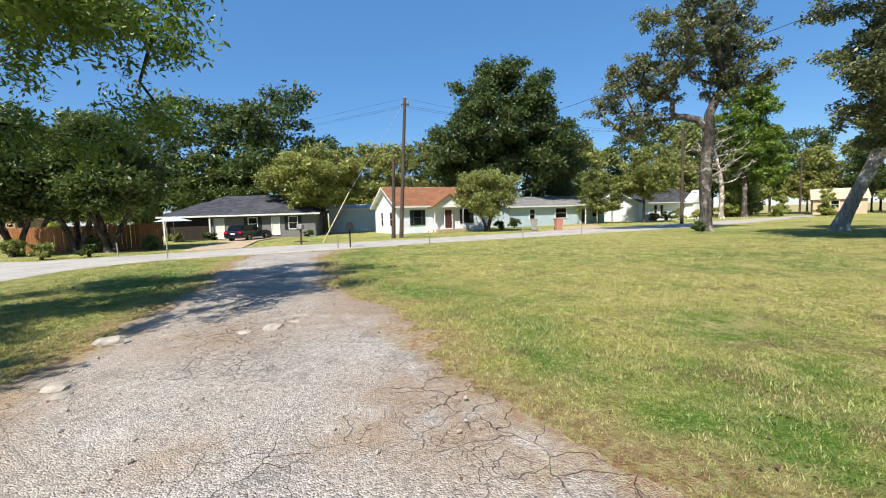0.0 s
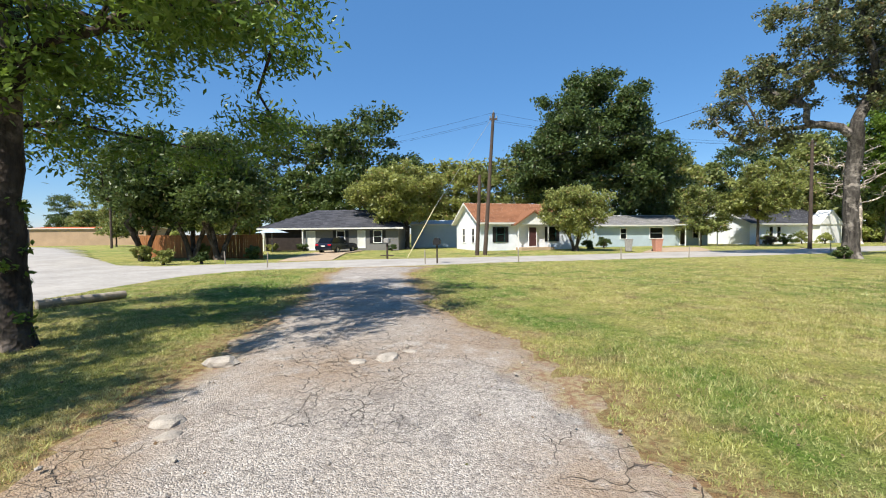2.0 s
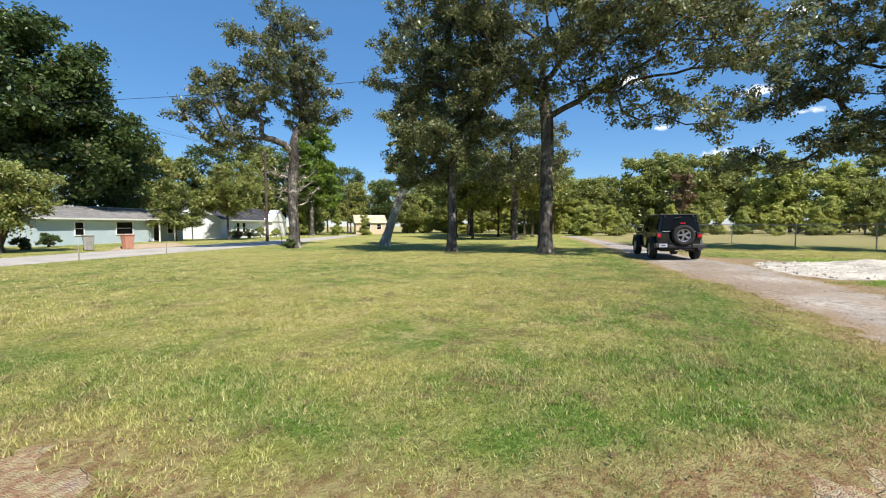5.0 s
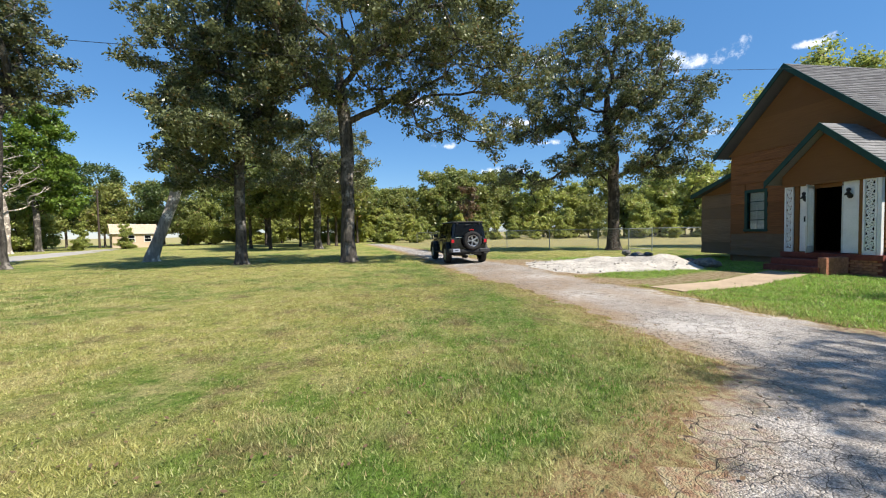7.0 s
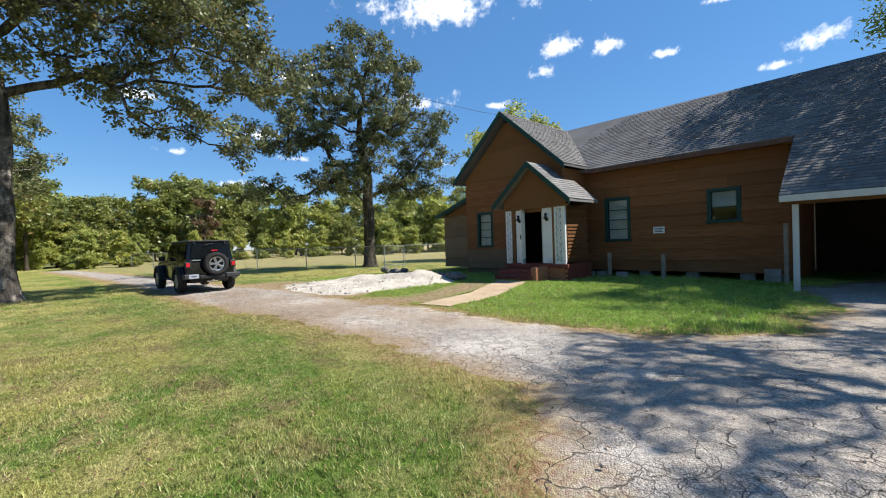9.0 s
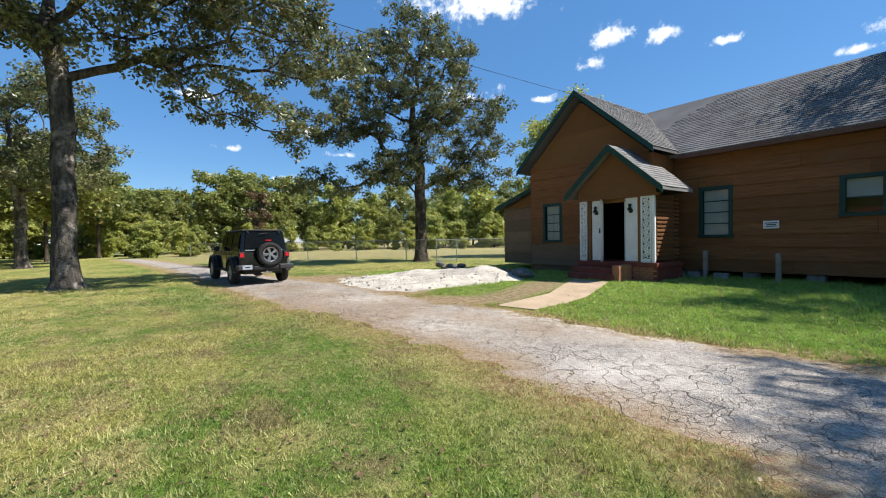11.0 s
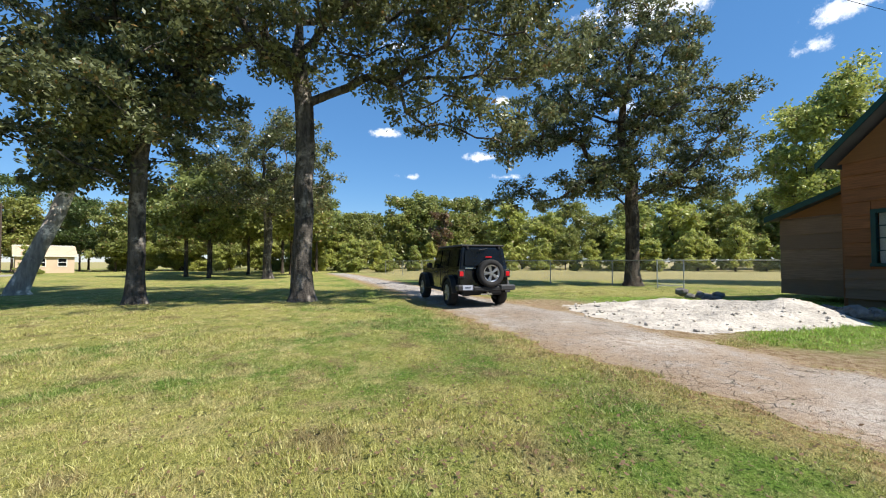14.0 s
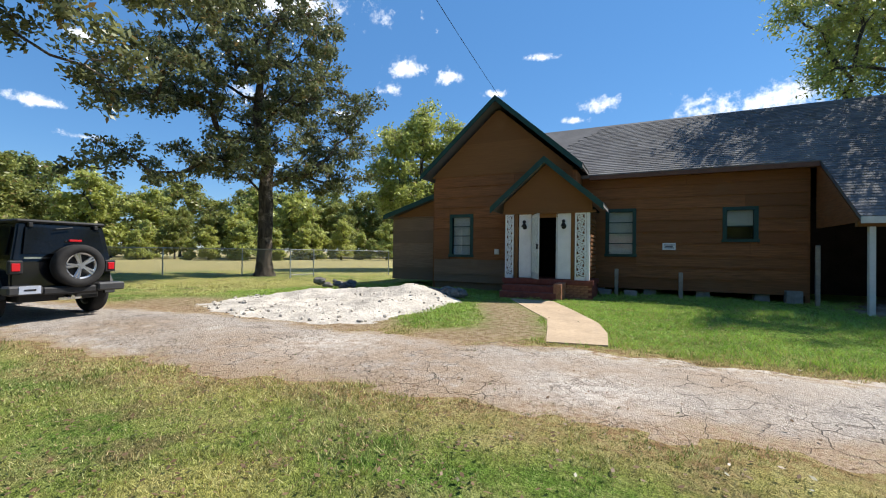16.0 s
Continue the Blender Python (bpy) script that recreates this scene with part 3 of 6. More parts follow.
road = grid_mesh("road", spread(-92, 122, -24, 30, 0.5), spread(-41, 104, -5, 46, 0.5),
                 lambda x, y: outline_distance(ROAD, x, y) + 0.1 * wobble(x, y, 1.3, 4) > -0.8, lambda x, y: ground_z(x, y) + np.clip((outline_distance(ROAD, x, y) + 0.1 * wobble(x, y, 1.3, 4)) * 0.15, -0.2, 0.035), {}, M["road"], "sun-bleached pale asphalt residential road", category="road")

# ---- trees ----


def tube_mesh(nodes, parents, radii, sides_big=9):
    """One mesh of tapered tubes along a tree of nodes."""
    kids = {}
    for i, p in enumerate(parents):
        if p >= 0:
            kids.setdefault(p, []).append(i)
    verts, faces = [], []

    def ring(pos, q, r, sides):
        start = len(verts)
        for k in range(sides):
            a = 2 * math.pi * k / sides
            verts.append(pos + q @ Vector((math.cos(a) * r, math.sin(a) * r, 0)))
        return start

    roots = [i for i, p in enumerate(parents) if p < 0]
    stack = [(r, None, None) for r in roots]
    while stack:
        i, came, sides = stack.pop()
        chain = [i] if came is None else [came, i]
        while kids.get(chain[-1]):
            ks = sorted(kids[chain[-1]], key=lambda k: -radii[k])
            for k in ks[1:]:
                stack.append((k, chain[-1], None))
            chain.append(ks[0])
        if len(chain) < 2:
            continue
        r_first = radii[chain[1]] if came is not None else radii[chain[0]]
        sides = sides_big if r_first > 0.12 else (6 if r_first > 0.05 else 4)
        prev = None
        for n, k in enumerate(chain):
            a = nodes[chain[max(0, n - 1)]]
            b = nodes[chain[min(len(chain) - 1, n + 1)]]
            d = b - a
            if d.length < 1e-6:
                d = Vector((0, 0, 1))
            r = radii[k] if not (came is not None and n == 0) else radii[chain[1]] * 1.1
            if prev is None:
                q = d.to_track_quat("Z", "Y")
            else:
                q = last_d.rotation_difference(d) @ q
            last_d = d.copy()
            s = ring(nodes[k], q, r, sides)
            if prev is not None:
                for m in range(sides):
                    faces.append((prev + m, prev + (m + 1) % sides, s + (m + 1) % sides, s + m))
            prev = s
        faces.append(tuple(range(prev, prev + sides)))
    return verts, faces


def leaves(rng, centres, radii, count, size, flat=0.75, droop=0.0, slim=0.5):
    """Diamond leaves scattered in soft clumps."""
    n = len(centres)
    c = np.repeat(np.array(centres), count, axis=0)
    r = np.repeat(np.array(radii), count)
    d = rng.normal(size=(n * count, 3))
    d /= np.linalg.norm(d, axis=1, keepdims=True) + 1e-9
    rad = r * rng.random(n * count) ** 0.6 * (1 + 0.4 * (rng.random(n * count) > 0.88))
    p = c + d * rad[:, None] * np.array([1, 1, flat])
    p[:, 2] -= droop * rng.random(n * count)
    nrm = rng.normal(size=p.shape) + np.array([0, 0, 0.8])
    nrm /= np.linalg.norm(nrm, axis=1, keepdims=True)
    t = rng.normal(size=p.shape)
    t -= nrm * (t * nrm).sum(1, keepdims=True)
    t /= np.linalg.norm(t, axis=1, keepdims=True) + 1e-9
    b = np.cross(nrm, t)
    s = size * (0.6 + 0.8 * rng.random(len(p)))[:, None]
    v = np.stack([p - t * s, p + b * s * slim + nrm * s * 0.12, p + t * s, p - b * s * slim + nrm * s * 0.12], 1)
    return v.reshape(-1, 3)


def tree(name, label, base, fork, radius, blobs, boughs, sub, per, size, leaf, bark, seed, lean=(0, 0), clump_r=(0.3, 0.6), bough_r=1.0, droop=0.0, stems=1, category="tree", bend=0.22, group="", slim=0.5, leader=0.0, rise=0.35, kink=0.12):
    """A tree: a trunk with a crooked leader, limbs that climb to boughs spread through the crown's blobs (x, y, z, rx, ry, rz from the base),
    twigs from each bough to its own clumps, and leaves in the clumps."""
    rng = np.random.default_rng(seed)
    rnd = random.Random(seed)
    bx, by = base
    ob = thing(name, label, category, pose(bx, by, gz(bx, by) - 0.03), group)
    nodes, parents, length = [], [], []

    def node(p, parent):
        nodes.append(Vector(p))
        parents.append(parent)
        length.append(0.0 if parent < 0 else length[parent] + (nodes[parent] - nodes[-1]).length)
        return len(nodes) - 1

    for s in range(stems):
        ang = 2 * math.pi * s / max(1, stems) + rnd.random()
        way = Vector((math.cos(ang), math.sin(ang), 0)) * (0 if stems == 1 else 1)
        off, out = way * radius * 1.2, way * fork * 0.35
        last = node(off, -1)
        last = node(off + Vector((0, 0, 0.3)), last)
        for k in range(1, 8):
            f = k / 7
            w = Vector((rnd.uniform(-1, 1), rnd.uniform(-1, 1), 0)) * 0.06 * min(1, radius * 3)
            last = node(off + out * f ** 1.3 + Vector((lean[0] * f, lean[1] * f, 0.3 + (fork - 0.3) * f)) + w, last)
        if leader > fork:
            n = max(2, int((leader - fork) / 0.8))
            drift = Vector((rnd.uniform(-1, 1), rnd.uniform(-1, 1), 0)) * 0.09
            for k in range(1, n + 1):
                if k % 3 == 0:
                    drift = Vector((rnd.uniform(-1, 1), rnd.uniform(-1, 1), 0)) * 0.42
                last = node(nodes[last] + drift + Vector((0, 0, (leader - fork) / n)), last)
    trunk_count = len(nodes)
    straight = np.array([nodes[i].z <= fork + 0.01 for i in range(trunk_count)])
    length[:] = [0.12 * x for x in length]
    vol = np.array([b[3] * b[4] * b[5] for b in blobs]) ** 0.62
    vol = vol / vol.sum()
    hubs, tries = [], 0
    while len(hubs) < boughs and tries < boughs * 40:
        tries += 1
        b = blobs[rng.choice(len(blobs), p=vol)]
        d = rng.normal(size=3)
        d /= np.linalg.norm(d)
        p = np.array(b[:3]) + d * (0.25 + 0.75 * rng.random() ** 0.45) * np.array(b[3:6])
        if all(np.linalg.norm(p - q) > bough_r * 0.95 for q in hubs):
            hubs.append(p)
    top = np.array(nodes[trunk_count - 1])
    hubs.sort(key=lambda p: math.hypot(p[0] - top[0], p[1] - top[1]) + 0.4 * abs(p[2] - top[2]))

    def grow(c, first, wild, climb):
        cv = Vector(c)
        arr = np.array([tuple(n) for n in nodes[first:]]) if first else np.array([tuple(n) for n in nodes])
        far = np.linalg.norm(arr - c, axis=1)
        flat = np.hypot(arr[:, 0] - c[0], arr[:, 1] - c[1])
        cost = far + 0.22 * np.array(length[first:]) + 0.7 * np.clip(arr[:, 2] - (c[2] - climb * flat), 0, None)
        if not first:
            cost[:trunk_count] += straight * 1.6 * np.clip(fork * 0.8 - arr[:trunk_count, 2], 0, None)
        j = first + int(cost.argmin())
        a = nodes[j].copy()
        span = (cv - a).length
        n = max(2, int(span / 0.55))
        side = Vector((rnd.uniform(-1, 1), rnd.uniform(-1, 1), rnd.uniform(-0.6, 0.8))) * span * wild
        last = j
        for k in range(1, n + 1):
            f = k / n
            jig = Vector((rnd.uniform(-1, 1), rnd.uniform(-1, 1), rnd.uniform(-1, 1))) * kink * (f < 1) * min(1, span)
            last = node(a.lerp(cv, f) + side * math.sin(math.pi * f) + jig, last)
        return last

    ends = [grow(c, 0, bend, rise) for c in hubs]
    tips, centres = [], []
    for hub, end in zip(hubs, ends):
        first = len(nodes)
        node(nodes[end], end)
        for k in range(sub):
            d = rng.normal(size=3)
            d /= np.linalg.norm(d) + 1e-9
            c = hub + d * bough_r * (0.3 + 0.7 * rng.random() ** 0.6) * np.array([1.0, 1.0, 0.6])
            tips.append(grow(c, first, 0.12, 0.1))
            centres.append(c)
    weight = [0.0] * len(nodes)
    for t in tips:
        weight[t] += 1
    for i in range(len(nodes) - 1, -1, -1):
        if parents[i] >= 0:
            weight[parents[i]] += weight[i]
    total = max(weight)
    radii = []
    for i, n in enumerate(nodes):
        r = radius * 0.9 * max(0.0, weight[i] / total) ** 0.52
        if i < trunk_count and straight[i]:
            r = max(r, radius * (1 - 0.28 * min(1, max(0, n.z) / fork))) * (1 + 0.55 * math.exp(-max(0, n.z) / 0.3))
        elif i < trunk_count:
            r = max(r, radius * 0.66 * (1 - 0.6 * (n.z - fork) / max(0.1, leader - fork)))
        radii.append(max(r, 0.009))
    v, f = tube_mesh(nodes, parents, radii)
    me = bpy.data.meshes.new("trunk")
    me.from_pydata(v, [], f)
    for poly in me.polygons:
        poly.use_smooth = True
    link_mesh("trunk", me, M[bark], ob)
    if per:
        rr = [rnd.uniform(*clump_r) for _ in centres]
        array_mesh("crown", leaves(rng, centres, rr, per, size, droop=droop, slim=slim), 4, M[leaf], ob)
    return ob


# the lawn's oaks
tree("oak_tree", "tall post oak with pale bark and spreading limbs on the lawn", (20.1, 9.5), 7.0, 0.36,
     [(0, 0.8, 13.4, 5.4, 5.2, 3.4), (1.0, -6.5, 9.8, 2.6, 4.0, 1.7), (1.0, -9.0, 8.6, 1.6, 1.6, 1.2), (0.3, -5.4, 7.1, 2.4, 2.4, 0.8), (0.8, -7.6, 6.2, 1.6, 1.4, 0.8), (-2.2, -6.2, 9.8, 2.2, 2.4, 1.4), (-4, -3.5, 12.0, 3.2, 3.2, 2.0), (-3, -3, 9.8, 2.6, 2.6, 1.3), (-1, -5, 11.8, 3.4, 3.2, 1.8), (0, -2.6, 8.2, 2.0, 1.6, 0.7), (0, 4, 10.4, 3.6, 3.6, 2.4), (-1.0, 0.5, 9.0, 2.6, 2.8, 1.2)],
     142, 8, 74, 0.088, "oak", "bark", 11, leader=10.4, bough_r=1.15, clump_r=(0.3, 0.6), group="lawn oaks", kink=0.18)
tree("oak_tree", "dense post oak with low hanging foliage on the lawn", (18.9, 14.6), 4.6, 0.27,
     [(0, 0.6, 10.4, 3.4, 4.0, 4.6), (-0.6, 0.5, 6.6, 3.2, 3.8, 1.8), (0, 1.8, 5.0, 2.4, 2.8, 0.9)],
     92, 8, 84, 0.088, "oak", "bark", 12, leader=9.5, bough_r=1.0, clump_r=(0.3, 0.6), group="lawn oaks")
tree("oak_tree", "gnarled tall post oak beside the road, with sparse foliage", (19.0, 29.2), 4.6, 0.42,
     [(-0.6, 0.2, 13.6, 3.8, 3.6, 3.8), (-4.2, 1.5, 7.6, 2.4, 2.0, 0.9), (1.6, -0.6, 10.6, 2.0, 2.2, 2.2), (-3.4, 1.4, 11.0, 3.0, 2.8, 1.8), (-5.6, 2.4, 9.3, 1.8, 1.8, 1.0)],
     68, 8, 72, 0.1, "oak", "bark", 13, leader=8.0, bough_r=1.15, clump_r=(0.32, 0.62), bend=0.3, group="lawn oaks", kink=0.22)
tree("oak_tree", "broad round-crowned oak in front of the chain-link fence", (30.0, -5.8), 4.6, 0.42,
     [(0, 0.3, 11.6, 4.6, 4.6, 4.6), (-0.5, 5.0, 9.2, 2.8, 2.9, 1.8), (0, -4.0, 9.2, 2.8, 2.3, 3.0), (0.5, 0.5, 6.4, 3.4, 4.6, 1.2), (-0.5, 6.2, 5.0, 1.6, 2.0, 0.8), (0, -4.0, 6.0, 2.2, 2.0, 1.1)],
     106, 8, 74, 0.096, "oak", "bark_dark", 14, leader=10.5, bough_r=1.2, clump_r=(0.3, 0.6), group="lawn oaks", rise=0.55, kink=0.18)
tree("oak_tree", "post oak in the shade behind the others", (40.5, 20.6), 4.4, 0.38,
     [(0, 0, 10, 5.4, 5.6, 4.0), (0, 0, 6.6, 4.6, 5.0, 1.2)], 62, 7, 72, 0.12, "oak", "bark", 15, leader=8.0, bough_r=1.2, clump_r=(0.45, 0.85), group="lawn oaks", kink=0.18)
tree("leaning_tree", "leaning bleached trunk with a thin browning crown", (23.9, 24.3), 6.6, 0.36,
     [(1.9, -2.4, 9.6, 2.0, 2.0, 2.6), (1.2, -1.4, 6.8, 1.6, 1.6, 1.4)], 30, 7, 85, 0.1, "olive", "bark_pale", 16, lean=(1.4, -1.6), leader=9.5, bough_r=0.85, group="lawn oaks")
drive_pecan = tree("pecan_tree", "dark-trunked pecan leaning over the driveway's edge", (-7.5, 5.4), 3.3, 0.19,
     [(0.2, 0.2, 6.2, 3.8, 3.8, 2.6), (1.6, 0.6, 4.8, 2.2, 2.2, 0.9), (-1.8, 0.5, 4.2, 2.4, 2.4, 1.4), (0, 2.2, 4.0, 2.4, 2.0, 1.1)],
     68, 8, 95, 0.066, "pecan", "bark_dark", 17, lean=(0.1, 0), clump_r=(0.3, 0.6), bough_r=0.8, droop=0.35, slim=0.34, leader=5.5)
tree("pecan_tree", "pecan on the verge that shades the lawn's corner", (-9.2, -1.6), 3.2, 0.17,
     [(0.2, 0.2, 5.8, 2.6, 2.6, 1.8)], 30, 8, 85, 0.07, "pecan", "bark_dark", 23, clump_r=(0.3, 0.6), bough_r=0.9, droop=0.3, slim=0.34, leader=5.5)
rng = np.random.default_rng(3)
spr = [(rng.normal() * 0.12, rng.normal() * 0.12, z) for z in rng.uniform(0.2, 3.2, 26)]
array_mesh("ivy_growth", leaves(rng, spr, [0.16] * len(spr), 26, 0.05), 4, M["pecan"], drive_pecan, "green ivy clinging to the trunk")["kind"] = "stuff"
# behind the house and the carport
tree("yard_tree", "bright green tree behind the brown house", (31.8, -19.4), 3.5, 0.3, [(0, 0, 8.8, 3.8, 3.8, 4.4), (0, 0, 5.2, 4.0, 4.0, 1.6)], 66, 8, 85, 0.13, "lime", "bark", 18, leader=8, bough_r=1.15, clump_r=(0.5, 0.95))
tree("pecan_tree", "airy pecan towering over the carport roof", (2.2, -21.5), 6, 0.35,
     [(1.6, 2.2, 12.4, 5.2, 4.6, 3.0), (0.5, 1.4, 9.8, 5.6, 4.6, 2.2)], 76, 8, 84, 0.098, "lime", "bark", 19, leader=9, bough_r=1.2, clump_r=(0.4, 0.8), slim=0.34)
tree("pecan_tree", "shade pecan standing beside the carport drive", (-0.6, -11.0), 5, 0.3,
     [(0.3, 0.6, 9.0, 3.0, 2.6, 2.4), (0.6, 2.8, 9.2, 1.6, 0.9, 0.9)], 26, 7, 58, 0.085, "pecan", "bark", 20, leader=9, bough_r=1.0, clump_r=(0.35, 0.65), slim=0.34)

# ---- the brown house: local x runs along its front, y into it ----
HOUSE = pose(0, 0, 0, 0, 0, 197)
house = thing("brown_house", "brown wooden house with grey shingle roof and green trim", "house", HOUSE)


def lap_boards(wall, x0, x1, y, z0, z1, mat, course=0.42, holes=(), gable=None, lengths=(2.6, 3.7)):
    """Overlapping horizontal boards on a wall that faces -y, each its own piece, cut round openings (x0, z0, x1, z1) or by a gable's slope."""
    rnd = random.Random(int(x0 * 10) + int(z0 * 7))
    z = z0
    while z < z1 - 0.02:
        zt = min(z + course, z1)
        spans = [(x0, x1)]
        if gable:
            cx, peak, slope = gable
            half = (peak - zt) / slope
            spans = [(max(x0, cx - half), min(x1, cx + half))]
        for hx0, hz0, hx1, hz1 in holes:
            if hz0 < zt - 0.02 and hz1 > z + 0.02:
                nxt = []
                for a, b in spans:
                    if hx1 <= a or hx0 >= b:
                        nxt.append((a, b))
                    else:
                        if hx0 > a:
                            nxt.append((a, hx0))
                        if hx1 < b:
                            nxt.append((hx1, b))
                spans = nxt
        for a, b in spans:
            if b - a < 0.05:
                continue
            cuts = [a]
            while b - cuts[-1] > lengths[1]:
                cuts.append(cuts[-1] + rnd.uniform(*lengths))
            cuts.append(b)
            for c, d in zip(cuts, cuts[1:]):
                bm = bmesh.new()
                j = rnd.uniform(-0.006, 0.006)
                if gable:
                    half0 = (gable[1] - z) / gable[2]
                    prism(bm, [(gable[0] - half0, z), (gable[0] + half0, z), (gable[0] + half, zt), (gable[0] - half, zt)], "y", y - 0.028, y)
                    part("plank", bm, mat, wall)
                    break
                prism(bm, [(y, z + j), (y - 0.045, z + j), (y - 0.008, zt + 0.015), (y, zt + 0.015)], "x", c + 0.002, d - 0.002)
                part("plank", bm, mat, wall)
        z = zt


def shingle_field(name, corner, along, up, width, rise, mat, parent, cut=None, tab=0.33, course=0.15, label=""):
    """Shingle tabs as thin overlapping boxes over a roof slope; cut(s, t) tells which places are roofed."""
    rnd = np.random.default_rng(int(abs(width * 100)))
    a, u = Vector(along).normalized(), Vector(up).normalized()
    n = a.cross(u)
    if n.z < 0:
        n = -n
    c0 = np.array(corner)
    av, uv, nv = np.array(a), np.array(u), np.array(n)
    out = []
    rows = int(rise / course)
    for r in range(rows):
        s = -rnd.random() * tab
        while s < width:
            w = tab * (0.85 + 0.3 * rnd.random())
            s0, s1 = max(0, s), min(width, s + w - 0.006)
            s += w
            if s1 - s0 < 0.03:
                continue
            t0, t1 = r * course + rnd.normal() * 0.004, (r + 1) * course + 0.02
            if cut and not cut((s0 + s1) / 2, (t0 + t1) / 2):
                continue
            lift = 0.022 + 0.004 * rnd.random()
            p = [c0 + av * s0 + uv * t0 + nv * lift, c0 + av * s1 + uv * t0 + nv * lift, c0 + av * s1 + uv * t1 + nv * 0.008, c0 + av * s0 + uv * t1 + nv * 0.008]
            q = [c0 + av * s0 + uv * t0, c0 + av * s1 + uv * t0]
            out.append((p, [q[0], q[1], p[1], p[0]]))
    verts, faces = [], []
    for p, q in out:
        k = len(verts)
        verts += [tuple(x) for x in p] + [tuple(x) for x in q[:2]]
        faces += [(k, k + 1, k + 2, k + 3), (k + 4, k + 5, k + 1, k)]
    me = bpy.data.meshes.new(name)
    me.from_pydata(verts, [], faces)
    ob = link_mesh(name, me, mat, parent, label)
    ob["kind"] = "stuff"
    return ob


# floor, back and hidden walls close the house round an inside painted dark as shade
def wall_part(name, mat, parent, *boxes, label=""):
    bm = bmesh.new()
    for b in boxes:
        box(bm, *b)
    return part(name, bm, mat, parent, label)


W1, W2, W3 = (-15.24, 1.24, -14.25, 2.89), (-9.67, 1.34, -8.65, 3.07), (-6.08, 1.87, -5.12, 3.03)


def framed_wall(x0, x1, y0, y1, z0, z1, hole):
    """Wall boxes round one opening."""
    hx0, hz0, hx1, hz1 = hole
    return [(x0, y0, z0, hx0, y1, z1), (hx1, y0, z0, x1, y1, z1), (hx0, y0, z0, hx1, y1, hz0), (hx0, y0, hz1, hx1, y1, z1)]


GX, GPEAK, GSL = -13.3, 6.98, 0.89
gable_wall = wall_part("wall", M["board"], house, *framed_wall(-15.9, -12.6, 12.94, 13.08, 0.28, 4.3, W1), (-12.6, 12.94, 2.75, -10.62, 13.08, 4.3), label="brown lapped-board gable wall")
bm = bmesh.new()
prism(bm, [(-15.9, 4.3), (-10.62, 4.3), (GX, GPEAK - 0.25)], "y", 12.95, 13.07)
part("gable", bm, M["panel"], house)
lap_boards(gable_wall, -15.9, -12.62, 12.94, 0.28, 1.15, M["oldboard"], 0.3, [W1])
lap_boards(gable_wall, -15.9, -10.62, 12.94, 1.15, 4.35, M["board"], 0.4, [W1, (-12.62, 1.1, -10.5, 3.5)])
lap_boards(gable_wall, -16.3, -10.3, 12.925, 4.35, 6.7, M["panel"], 0.6, (), (GX, GPEAK - 0.2, GSL))
wing_wall = wall_part("wall", M["board"], house, *framed_wall(-10.62, -7.4, 14.49, 14.62, 0.22, 4.25, W2), *framed_wall(-7.4, -3.9, 14.49, 14.62, 0.22, 4.25, W3), label="brown lapped-board front wall")
lap_boards(wing_wall, -10.62, -3.9, 14.49, 0.22, 4.22, M["board"], 0.4, [W2, W3])
side_wall = wall_part("wall", M["board"], house, (-10.62, 12.94, 0.25, -10.5, 14.5, 4.3), (-16.0, 13.0, 0.0, -15.88, 22, 4.2), (-3.95, 14.5, 0, -3.83, 22, 4.2), (-16, 21.9, 0, -3.8, 22, 4.2), label="brown side and back walls")
bm = bmesh.new()
prism(bm, [(14.3, 4.2), (22.0, 4.2), (18.1, 7.05)], "x", -15.95, -15.83)
part("gable", bm, M["board"], house)
bm = bmesh.new()
prism(bm, [(14.3, 4.2), (22.0, 4.2), (18.1, 7.05)], "x", 3.9, 4.02)
part("gable", bm, M["board"], house)
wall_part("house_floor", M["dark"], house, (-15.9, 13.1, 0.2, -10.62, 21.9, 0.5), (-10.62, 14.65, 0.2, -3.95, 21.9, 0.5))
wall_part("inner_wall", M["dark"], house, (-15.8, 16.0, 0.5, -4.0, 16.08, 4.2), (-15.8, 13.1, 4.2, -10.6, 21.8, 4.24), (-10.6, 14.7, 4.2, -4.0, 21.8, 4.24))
# piers under the raised floor
for x in (-9.9, -8.2, -6.6, -5.0, -4.2):
    part("pier", slab(x - 0.2, 14.55, -0.1, x + 0.2, 14.85, 0.22), M["block"], house, "grey concrete block pier")
part("skirt", slab(-15.9, 13.0, -0.1, -12.7, 13.06, 0.3), M["oldboard"], house, "weathered grey skirting board")

# roofs
SL = 0.735
roof = bmesh.new()
EAVE_Y, EAVE_Z, RIDGE_Y = 14.1, 4.28, 18.05
RIDGE_Z = EAVE_Z + (RIDGE_Y - EAVE_Y) * SL
CP_Y = 11.55
CP_Z = EAVE_Z - (EAVE_Y - CP_Y) * SL
X_RIGHT, X_CUT = 4.2, -3.72
prism(roof, [(EAVE_Y, EAVE_Z - 0.1), (EAVE_Y, EAVE_Z), (RIDGE_Y, RIDGE_Z), (22.3, EAVE_Z - 0.2), (22.3, EAVE_Z - 0.3), (RIDGE_Y, RIDGE_Z - 0.14)], "x", -16.2, X_RIGHT)
part("roof_deck", roof, M["shingle"], house)
roof = bmesh.new()
prism(roof, [(CP_Y, CP_Z - 0.1), (CP_Y, CP_Z), (EAVE_Y, EAVE_Z), (EAVE_Y, EAVE_Z - 0.12)], "x", X_CUT, X_RIGHT)
part("roof_deck", roof, M["shingle"], house)
cs = math.hypot(1, SL)
